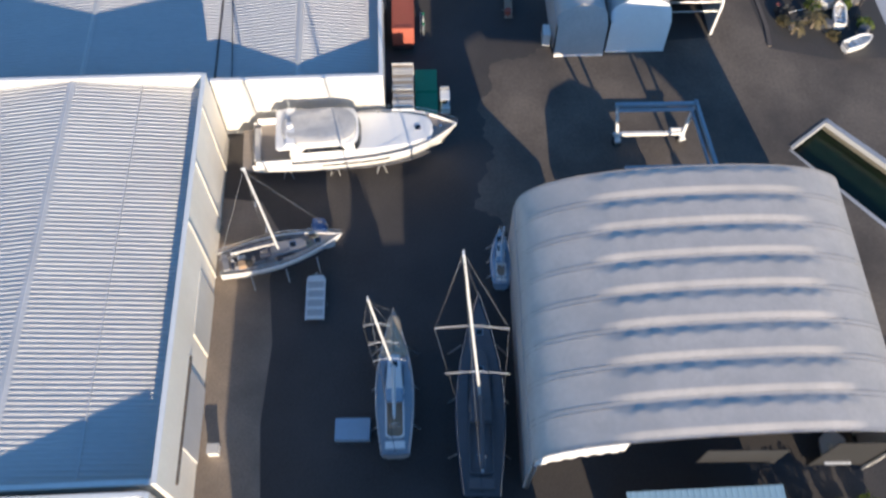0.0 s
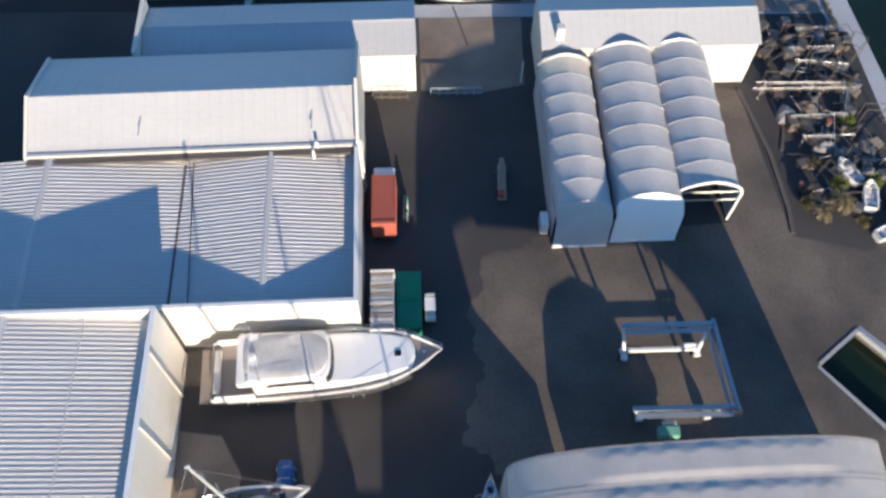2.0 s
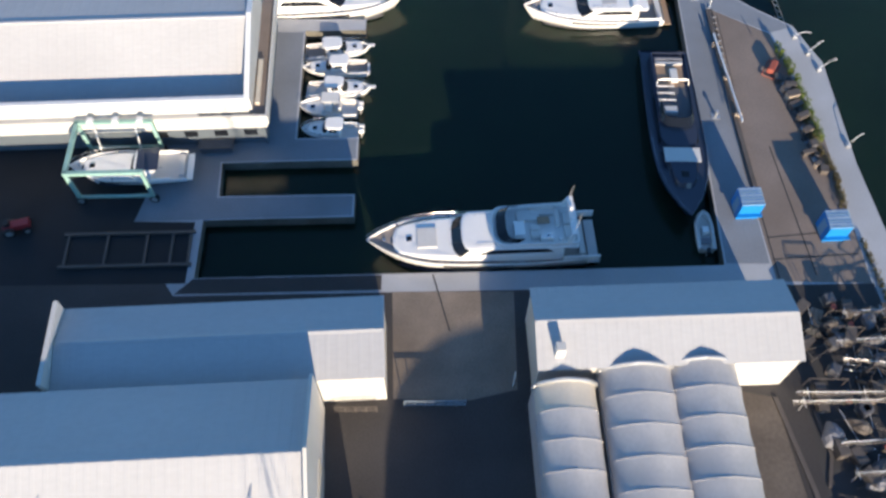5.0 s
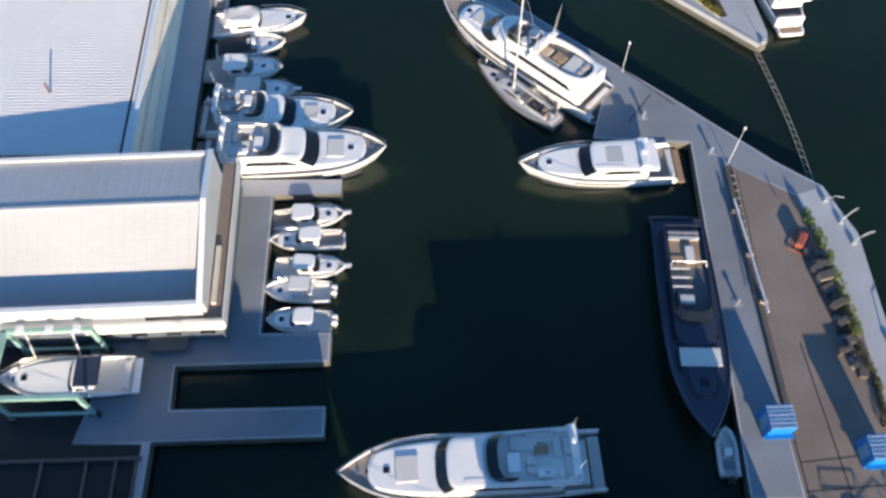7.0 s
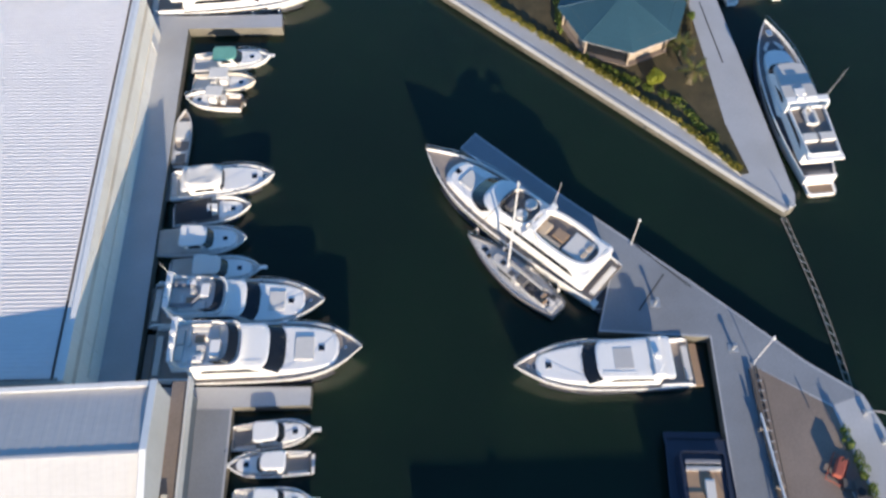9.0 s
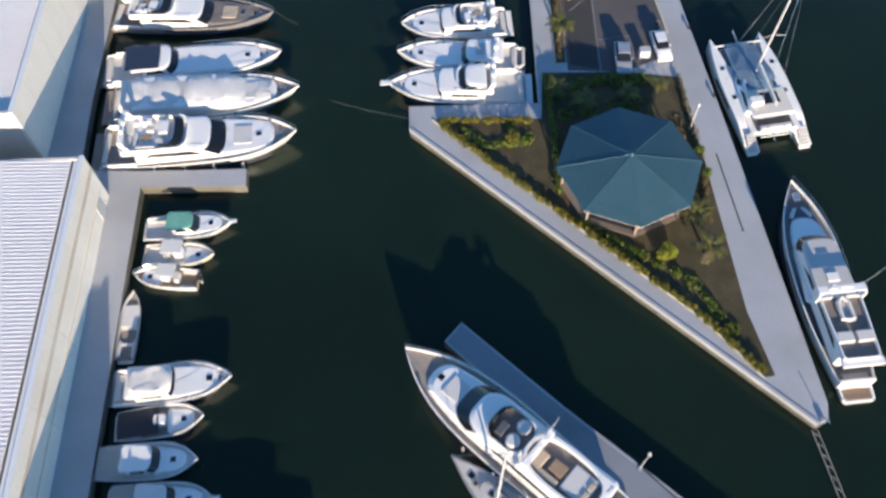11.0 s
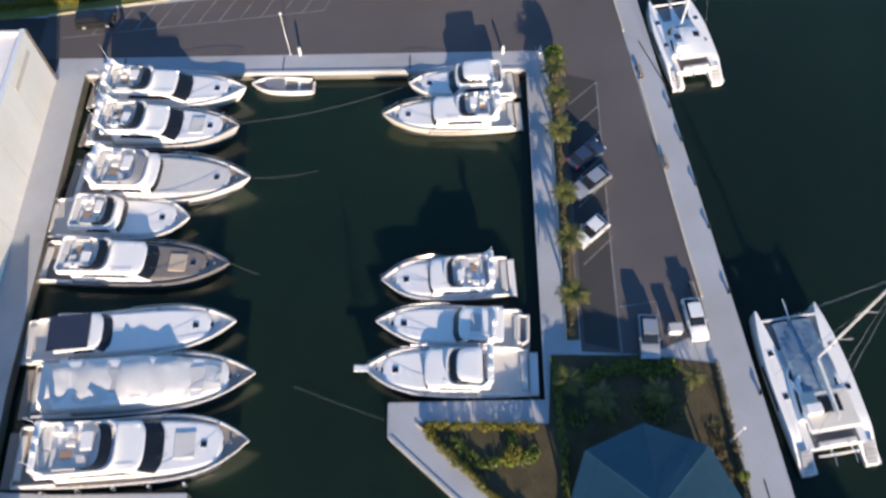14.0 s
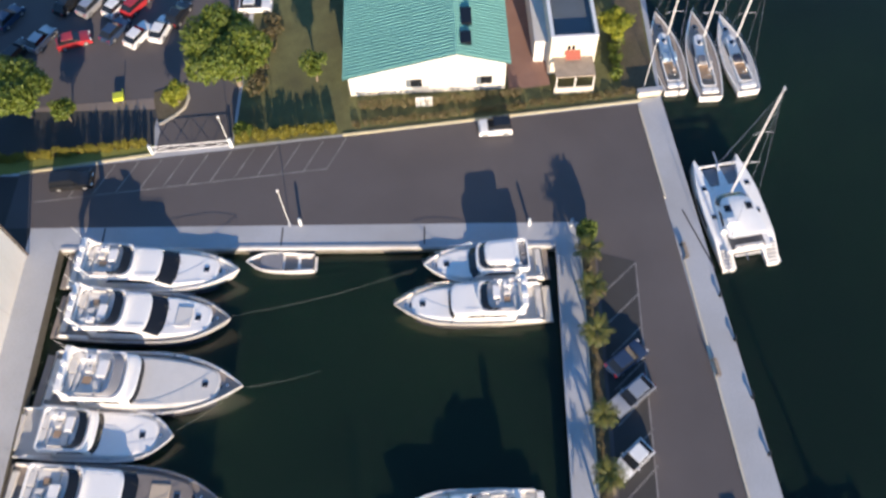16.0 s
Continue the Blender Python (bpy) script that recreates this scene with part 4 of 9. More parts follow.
def building_f():
    a = thing("marina_building", pose(-14.75, 129.0, 0, 0, 0, 1.9), "white marina building with pitched grey roof and terrace", "building")
    bm = nb()
    loft(bm, [[(x, -15.4, 0), (x, 0, 0), (x, 0, 8.9), (x, -6, 9.4), (x, -15.4, 7.0)] for x in (-0.3, 0.0)])
    part("wall", bm, "wall", a)
    part("wall", bx(-34, -0.3, -0.3, 0, 0, 8.7), "wall", a)
    part("wall", bx(-34, -0.3, -15.7, -15.4, 0, 7.0), "wall", a)
    part("wall", bx(-34.3, -34, -15.4, -0.3, 0, 8.9), "wall", a)
    part("roof", ribbed_y([(-15.4, 4.3), (-6.0, 9.1), (-0.3, 8.5)], -34, -0.3, 1.0, 0.015), "roofdull", a, "pale grey metal roof")
    part("ridge_cap", bx(-34, -0.3, -6.2, -5.9, 9.06, 9.18), "roofgrey", a)
    bm = nb()
    loft(bm, [[(-0.45, y, z), (0.1, y, z), (0.1, y, z + 0.15), (-0.45, y, z + 0.15)] for y, z in ((-15.8, 7.0), (-6, 9.4), (0.05, 8.9))])
    part("coping", bm, "whitemetal", a)
    part("coping", bx(-34, -0.45, -0.4, 0.05, 8.7, 8.85), "whitemetal", a)
    part("coping", bx(-34, -0.45, -15.8, -15.3, 7.0, 7.15), "whitemetal", a)
    part("terrace_floor", bx(0, 1.4, -16.2, 1.5, 4.5, 4.75), "brown", a, "brown terrace floor")
    part("terrace_floor", bx(-5.6, 0, -16.2, -15.7, 4.0, 4.2), "brown", a)
    part("terrace_wall", bx(1.4, 1.62, -16.5, 1.8, 3.8, 5.1), "wall", a)
    # dark colour on both undercroft walls stands for the shade below the terrace
    part("undercroft_shade_wall", bx(0.75, 0.95, -16.2, 1.5, 0, 4.0), "greyroof", a, "recessed wall below the terrace, coloured dark as shade")
    part("terrace_wall", bx(-34, 1.4, -16.5, -16.2, 3.3, 5.1), "wall", a)
    part("terrace_floor", bx(-34, 1.4, -16.2, -15.7, 3.3, 3.5), "wall", a)
    part("undercroft_shade_wall", bx(-34, 0.75, -15.9, -15.72, 0, 3.3), "greyroof", a, "recessed wall below the terrace, coloured dark as shade")
    part("canopy", bx(-34, -5.6, -16.2, -15.7, 4.6, 5.0), "wall", a)
    for i in range(4):
        part("window", bx(-11 + 3.2 * i, -9.6 + 3.2 * i, -15.96, -15.9, 1.4, 2.3), "glass", a)
    part("window", bx(-26.5, -25.6, -15.76, -15.68, 5.9, 6.5), "roofgrey", a)
    part("window", bx(-19.5, -18.6, -15.76, -15.68, 5.9, 6.5), "roofgrey", a)
    part("air_duct", bx(0.25, 0.7, -14.6, -8.5, 4.75, 5.1), "gable", a)


def building_g():
    a = thing("warehouse", pose(-24.45, 176.85, 0, 0, 0, 1.2), "long white warehouse with ribbed grey-white roof", "warehouse")
    part("wall", bx(-0.3, 0, -47.0, 0, 0, 7.1), "creamwall", a, "cream painted wall with panel joints")
    part("wall", bx(-30, -0.3, -0.3, 0, 0, 7.0), "wall", a)
    part("wall", bx(-30, -0.3, -47.0, -46.7, 0, 6.6), "wall", a)
    part("wall", bx(-30.3, -30, -47.0, 0, 0, 7.1), "wall", a)
    part("roof", ribbed([(-30, 7.0), (-14, 7.3), (-1.25, 6.85)], -46.7, -0.3, 0.42, 0.03), "roofpale", a, "ribbed grey-white metal roof")
    part("gutter", bx(-1.25, -0.95, -46.7, -0.3, 6.6, 6.75), "gutter", a, "dark valley gutter along the roof edge")
    part("parapet_gutter", bx(-0.95, -0.3, -46.7, -0.3, 6.75, 6.9), "whitemetal", a, "white box gutter")
    part("coping", bx(-0.42, 0.06, -47.05, 0.05, 7.1, 7.2), "whitemetal", a)
    part("render_band", bx(0, 0.03, -46.9, -0.2, 4.7, 5.4), "stain", a, "brown stained band along the wall")
    for y in range(-42, 0, 8):
        part("panel_joint", bx(0, 0.012, y, y + 0.05, 0.2, 7.0), "gable", a)
    part("roof_pipe", tube(nb(), [(-9.5, -38.7, 7.0), (-9.5, -38.7, 8.6)], 0.12), "gutter", a)
    part("door", bx(0, 0.06, -3.2, -1.8, 0, 2.3), "roofgrey", a)
    part("cable_tray", bx(0, 0.1, -45, -1, 2.4, 2.52), "gable", a)
    h = thing("warehouse", pose(-32.7, 228.0, 0, 0, 0, 0.6), "tall cream warehouse along the basin", "warehouse")
    part("wall", bx(-0.3, 0, -46.5, 0, 0, 8.3), "creamwall", h, "cream painted wall with panel joints")
    part("wall", bx(-30, -0.3, -0.3, 0, 0, 8.3), "wall", h)
    part("wall", bx(-30, -0.3, -46.5, -46.2, 0, 8.3), "wall", h)
    part("roof", ribbed([(-30, 8.3), (-0.3, 7.7)], -46.2, -0.3, 0.42, 0.03), "roofpale", h, "ribbed grey-white metal roof")
    part("coping", bx(-0.42, 0.06, -46.55, 0.05, 8.3, 8.42), "whitemetal", h)
    for y in range(-42, 0, 7):
        part("panel_joint", bx(0, 0.012, y, y + 0.05, 0.2, 8.2), "gable", h)
    part("downpipe", tube(nb(), [(0.15, 0.1, 0), (0.15, 0.1, 8.3)], 0.1), "gutter", h)
    part("window_strip", bx(0, 0.04, -7, -1.5, 6.2, 6.9), "gable", h)


def pavilion():
    a = thing("pavilion", pose(31.0, 177.6, 0, 0, 0, 2), "octagonal pavilion with teal metal roof", "pavilion")
    R, ez, tz = 7.65, 3.0, 4.75
    pt = lambda r, k, z: (r * math.sin(math.radians(45 * k)), -r * math.cos(math.radians(45 * k)), z)
    for k in range(8):
        bm = nb()
        p0, p1, top = Vector(pt(R, k, ez)), Vector(pt(R, k + 1, ez)), Vector((0, 0, tz))
        n = 8
        rows = []
        for j in range(n + 1):
            f = j / n
            rows.append([p0.lerp(p1, f), top + (p0.lerp(p1, f) - top) * 0.02])
        loft(bm, rows, close=False, caps=(False, False))
        bmesh.ops.solidify(bm, geom=bm.faces[:], thickness=0.08)
        part("roof_panel", bm, "tealroof", a)
        part("hip_cap", tube(nb(), [p0 + Vector((0, 0, 0.05)), top + Vector((0, 0, 0.05))], 0.02), "tealroof", a)
        e0, e1 = Vector(pt(R + 0.04, k, ez - 0.08)), Vector(pt(R + 0.04, k + 1, ez - 0.08))
        # the two south edges get a paler colour to paint the sun on them
        part("fascia", tube(nb(), [e0, e1], 0.03), "gel2" if k in (0, 7) else "tealroof", a)
        part("post", tube(nb(), [pt(R - 0.9, k, 0), pt(R - 0.9, k, ez)], 0.12), "timber", a)
        w0, w1 = pt(R - 1.3, k, 0), pt(R - 1.3, k + 1, 0)
        part("window_wall", loft(nb(), [[Vector(w0) * s for s in (1.0, 0.985)] + [Vector(w1) * s for s in (0.985, 1.0)], [Vector(w0) * s + Vector((0, 0, 3.3)) for s in (1.0, 0.985)] + [Vector(w1) * s + Vector((0, 0, 3.3)) for s in (0.985, 1.0)]]), "glass" if k % 2 else "timber", a)
    part("finial", cylinder(nb(), 0, 0, tz - 0.1, tz + 0.3, 0.18, 8, 0.05), "tealroof", a)
    part("floor", cylinder(nb(), 0, 0, 0.03, 0.15, R - 0.6, 8), "brown", a)


def green_house():
    a = thing("house", pose(0.0, 248.4, 0, 0, 0, 2.6), "white house with a green ribbed metal roof", "house")
    bm = nb()
    loft(bm, [[(0.2, y, 0), (18.0, y, 0), (18.0, y, 4.8), (12.5, y, 6.5), (0.2, y, 3.4)] for y in (0.3, 0.55)])
    part("gable_wall", bm, "wall", a)
    for x, zt in ((0.2, 3.3), (17.7, 4.7)):
        part("wall", bx(x, x + 0.3, 0.6, 30, 0, zt), "wall", a)
    part("wall", bx(0.5, 17.7, 29.7, 30, 0, 3.3), "wall", a)
    part("roof", ribbed([(-0.4, 3.35), (12.5, 6.75), (18.5, 4.8)], -0.1, 30.3, 0.48, 0.05), "greenroof", a, "green ribbed metal roof")
    part("skylight", bx(13.0, 14.2, 1.5, 3.2, 6.3, 6.75), "glass", a)
    part("skylight", bx(13.2, 14.4, 4.4, 6.8, 6.25, 6.7), "glass", a)
    for x in (7.2, 15.2):
        w = part("window", bx(x, x + 1.3, 0.22, 0.3, 1.2, 2.4), "glass", a)
        part("shutter", bx(x - 0.5, x - 0.02, 0.2, 0.3, 1.2, 2.4), "greyroof", w)
    part("door", bx(2.4, 3.5, 0.22, 0.3, 0, 2.1), "gable", a)
    v = thing("veranda_rail", pose(7.8, 247.0, 0, 0, 0, 3), "white slatted garden gate by the hedge", "garden gate")
    for i in range(7):
        part("slat", bx(0.28 * i, 0.28 * i + 0.12, 0, 0.05, 0.05, 1.7), "whitemetal", v)
    for z in (0.4, 1.4):
        part("rail", bx(0, 1.9, 0.06, 0.1, z, z + 0.1), "whitemetal", v)
    c = thing("house", pose(23.0, 251.6, 0, 0, 0, 3), "small white house with dark flat roof and parapet", "house")
    parapets(c, 0, 5.2, 0, 14, 6.0, material="gable")
    part("roof", bx(0.3, 4.9, 0.3, 13.7, 5.2, 5.35), "greyroof", c, "dark flat roof")
    part("porch_roof", bx(0.4, 4.9, -2.9, 0, 2.7, 2.85), "timber", c)
    part("awning", loft(nb(), [[(1.7, -0.9, 3.3), (3.4, -0.9, 3.3), (3.4, -0.85, 3.35), (1.7, -0.85, 3.35)], [(1.7, 0.0, 3.9), (3.4, 0.0, 3.9), (3.4, 0.0, 3.95), (1.7, 0.0, 3.95)]]), "rust", c, "small red awning")
    part("porch_wall", bx(0.4, 4.9, -3.0, -2.8, 0, 1.0), "gable", c)
    for x in (0.5, 2.6, 4.7):
        part("porch_post", bx(x, x + 0.15, -2.95, -2.8, 1.0, 2.7), "wall", c)
    for x in (1.9, 2.4):
        part("window", bx(x, x + 0.35, -0.03, 0, 4.0, 4.7), "glass", c)
    part("side_wing", bx(-1.5, 0, 2, 13, 0, 3.4), "wall", c, "white side wing")


shed_a()
shed_b()
shed_c()
gabled("boat_shed", pose(0.35, 83.4, 0, 0, 0, 2.2), 28.2, 7.4, 6.0, 6.8, 3.9, "low white shed with pitched roof beside the quay", True)
ce = gabled("boat_shed", pose(36.75, 84.5, 0, 0, 0, 1.6), 23.0, 7.5, 6.2, 7.4, 3.8, "white shed with pitched roof on the quay")
part("roof_vent", bx(-21.6, -20.8, 0.7, 1.5, 6.2, 8.1), "wall", ce, "white boxed roof vent")
hangar()
tent(pose(16.5, 64.6, 0, 0, 0, 1.5), 5.4, 18.2, 4.2, 6.2, "pale grey arched fabric storage tent", "tentcloth", brown_end=True)
tent(pose(22.8, 65.2, 0, 0, 0, 1.5), 6.5, 18.9, 4.3, 6.55, "pale grey arched fabric storage tent", "fabricw")
tent(pose(28.6, 66.4, 0, 0, 0, 1.5), 6.3, 18.2, 4.3, 6.45, "open arched fabric storage tent with white frame")
building_f()
building_g()
pavilion()
green_house()


# ---- boats ----
def berth(bow, stern, z=WATER):
    """The pose of a boat from its bow and stern on the plan, its length: x forward, origin amidships."""
    (bx_, by_), (sx, sy) = bow, stern
    return pose((bx_ + sx) / 2, (by_ + sy) / 2, z, 0, 0, math.degrees(math.atan2(by_ - sy, bx_ - sx))), math.hypot(bx_ - sx, by_ - sy)


def half_beam(s, B, full=0.40, tail=0.90, p=2.8):
    if s < full:
        return B / 2 * (tail + (1 - tail) * math.sin(s / full * math.pi / 2))
    return B / 2 * max(0.0, 1 - ((s - full) / (1 - full)) ** p)


def hull(boat, L, B, f0, f1, x0, material, deck_mat, stripe=None, n=18, sink=0.3, bulwark=0.30, p=2.8, full=0.40, tail=0.9, window=None):
    """Hull, deck and rail cap from x0 (transom) to L/2 (stem)."""
    xb = L / 2
    st = [i / n for i in range(n + 1)]
    sheer = lambda s: f0 + (f1 - f0) * s ** 1.7
    rows = []
    for s in st:
        w = max(0.03, half_beam(s, B, full, tail, p))
        z = sheer(s)
        wl = max(0.02, w * (0.90 - 0.28 * s ** 2))
        xw = x0 + (xb - x0) * s - (0.07 * L) * s ** 3 * 1.0
        xm = x0 + (xb - x0) * s - (0.03 * L) * s ** 3
        xt = x0 + (xb - x0) * s
        rows.append([(xw, wl * 0.6, -sink), (xw, wl, 0.02), (xm, w * (0.965 - 0.05 * s), z * 0.5), (xt, w, z), (xt - 0.02, max(0.01, w - 0.11), z + 0.03), (xt - 0.05, max(0.005, w - 0.14), z - bulwark)])
    bm = nb()
    for sgn in (1, -1):
        vs = [[bm.verts.new((x, sgn * y, z)) for x, y, z in r] for r in rows]
        for a, c in zip(vs, vs[1:]):
            for i in range(5):
                bm.faces.new((a[i], a[i + 1], c[i + 1], c[i]))
    r = rows[0]
    bm.faces.new([bm.verts.new((x, y, z)) for x, y, z in r[:4]] + [bm.verts.new((x, -y, z)) for x, y, z in r[:4][::-1]])
    bmesh.ops.remove_doubles(bm, verts=bm.verts[:], dist=0.004)
    part("hull", bm, material, boat, smooth=True)
    bm = nb()
    vs = [[bm.verts.new((q[5][0], sg * q[5][1] * 1.01, q[5][2] + 0.01)) for sg in (1, -1)] for q in rows]
    for a, c in zip(vs, vs[1:]):
        bm.faces.new((a[0], a[1], c[1], c[0]))
    bm.faces.new([bm.verts.new((rows[0][5][0] + 0.0, sg * rows[0][5][1], z)) for sg, z in ((1, rows[0][5][2]), (-1, rows[0][5][2]), (-1, rows[0][4][2]), (1, rows[0][4][2]))])
    part("deck", bm, deck_mat, boat)
    if stripe:
        bm = nb()
        for sgn in (1, -1):
            a = [bm.verts.new((q[2][0] + 0.01, sgn * (q[2][1] * 1.012 + 0.012), z)) for q in rows[: n - 1] for z in (sheer(0) * 0.16,)]
            c = [bm.verts.new((q[1][0] + 0.01, sgn * (q[1][1] * 1.02 + 0.01), 0.06)) for q in rows[: n - 1]]
            for i in range(len(a) - 1):
                bm.faces.new((a[i], a[i + 1], c[i + 1], c[i]))
        part("waterline_stripe", bm, stripe, boat)
    if window:
        for sgn in (1, -1):
            bm = nb()
            i0, i1 = int(n * window[0]), int(n * window[1])
            up = [bm.verts.new((q[2][0] * 0.35 + q[3][0] * 0.65, sgn * (q[2][1] * 0.35 + q[3][1] * 0.65 + 0.02), q[2][2] * 0.35 + q[3][2] * 0.65)) for q in rows[i0:i1]]
            dn = [bm.verts.new((q[2][0] * 0.75 + q[3][0] * 0.25, sgn * (q[2][1] * 0.75 + q[3][1] * 0.25 + 0.025), q[2][2] * 0.75 + q[3][2] * 0.25)) for q in rows[i0:i1]]
            for i in range(len(up) - 1):
                bm.faces.new((up[i], up[i + 1], dn[i + 1], dn[i]))
            part("hull_window", bm, "glass", boat)
    return sheer, rows


def plan(x0, x1, w0, w1, nose, n=8, tail=0.25):
    """Outline of a deckhouse: square aft, rounded in front."""
    pts = [(x0, -w0 + tail), (x0 + tail, -w0)]
    pts += [(x1 - nose + nose * math.sin(math.pi / 2 * k / n), -w1 * math.cos(math.pi / 2 * k / n) ** 0.6 if k < n else 0.0) for k in range(n + 1)]
    return pts + [(x, -y) for x, y in pts[:-1][::-1]]


def house(boat, name, lo, hi, z0, z1, material, label="", cap=True):
    bm = nb()
    loft(bm, [[(x, y, z0) for x, y in lo], [(x, y, z1) for x, y in hi]], caps=(False, cap))
    return part(name, bm, material, boat, label, smooth=False)


def grow(pts, d, cx=None):
    """An outline moved outward by about d."""
    x0, x1 = min(p[0] for p in pts), max(p[0] for p in pts)
    w = max(p[1] for p in pts)
    cx = (x0 + x1) / 2
    return [(cx + (x - cx) * (1 + 2 * d / (x1 - x0)), y * (1 + d / w)) for x, y in pts]


def glazing(boat, lo, hi, z0, z1, wide=1.0):
    """Dark windscreen round the nose of a deckhouse, and one long window on each side."""
    m = len(lo)

    def strip_of(name, idx, f0, f1, out):
        bm = nb()
        a, c = [], []
        for i in idx:
            p, q = Vector((*lo[i], z0)), Vector((*hi[i], z1))
            o = Vector((0.02 if 2 < i < m - 3 else 0, math.copysign(out, lo[i][1]) if lo[i][1] else 0, out * 0.6))
            a.append(bm.verts.new(p.lerp(q, f0) + o)), c.append(bm.verts.new(p.lerp(q, f1) + o))
        for i in range(len(a) - 1):
            bm.faces.new((a[i], a[i + 1], c[i + 1], c[i]))
        part(name, bm, "glass", boat)

    k = 3 if wide >= 0.8 else 4
    strip_of("windscreen", range(k, m - k), 0.10, 0.97, 0.02)
    for idx in ((1, 2), (m - 3, m - 2)):
        bm = nb()
        (xa, ya), (xb, yb) = lo[idx[0]], lo[idx[1]]
        (ua, va), (ub, vb) = hi[idx[0]], hi[idx[1]]
        sg = math.copysign(0.025, ya)
        quad = []
        for f, g in ((0.12, 0.35), (0.92, 0.35), (0.84, 0.85), (0.22, 0.85)):
            p = Vector((xa + (xb - xa) * f, ya + (yb - ya) * f, z0)).lerp(Vector((ua + (ub - ua) * f, va + (vb - va) * f, z1)), g)
            quad.append(bm.verts.new(p + Vector((0, sg, 0.01))))
        bm.faces.new(quad)
        part("side_window", bm, "glass", boat)


def ring_wall(boat, name, lo, hi, z0, z1, t, material, label=""):
    """A coaming: a wall of thickness t round an outline."""
    inn_lo, inn_hi = grow(lo, -t), grow(hi, -t)
    bm = nb()
    loft(bm, [[(x, y, z0) for x, y in lo], [(x, y, z1) for x, y in hi], [(x, y, z1) for x, y in inn_hi], [(x, y, z0) for x, y in inn_lo]], caps=(False, False))
    return part(name, bm, material, boat, label)


def rail(boat, rows, sheer, s0=0.45, h=0.62):
    pts = [q for i, q in enumerate(rows) if i / (len(rows) - 1) >= s0]
    path = [(q[4][0] + 0.05, q[4][1], q[4][2] + h) for q in pts] + [(q[4][0] + 0.05, -q[4][1], q[4][2] + h) for q in pts[::-1]]
    bm = nb()
    tube(bm, path, 0.014, 5)
    for i, q in enumerate(pts):
        for sg in (1, -1):
            tube(bm, [(q[4][0], sg * q[4][1], q[4][2]), (q[4][0] + 0.05, sg * q[4][1], q[4][2] + h)], 0.015, 4)
    part("bow_rail", bm, "chrome", boat)


def block(boat, name, x0, x1, y0, y1, z0, z1, material, bevel=0.06, label=""):
    return part(name, box(nb(), min(x0, x1), max(x0, x1), y0, y1, z0, z1, bevel), material, boat, label)


def fenders(boat, L, B, z, side, count=5):
    for i in range(count):
        x = -L * 0.32 + i * L * 0.14
        part("fender", tube(nb(), [(x, side * (B / 2 + 0.14), z), (x, side * (B / 2 + 0.15), z + 0.3), (x, side * (B / 2 + 0.14), z + 0.75)], 0.14, 8), "cover", boat)


def antenna(boat, x, y, z, h, lean=0.0):
    part("antenna", tube(nb(), [(x, y, z), (x - lean, y, z + h)], 0.025, 5, 0.012), "whitemetal", boat)


def hatch(boat, x, y, z, s=0.55):
    h = part("hatch", box(nb(), x - s / 2, x + s / 2, y - s / 2, y + s / 2, z, z + 0.06, 0.02), "glass", boat)
    part("hatch_frame", box(nb(), x - s / 2 - 0.05, x + s / 2 + 0.05, y - s / 2 - 0.05, y + s / 2 + 0.05, z - 0.02, z + 0.03), "chrome", h)


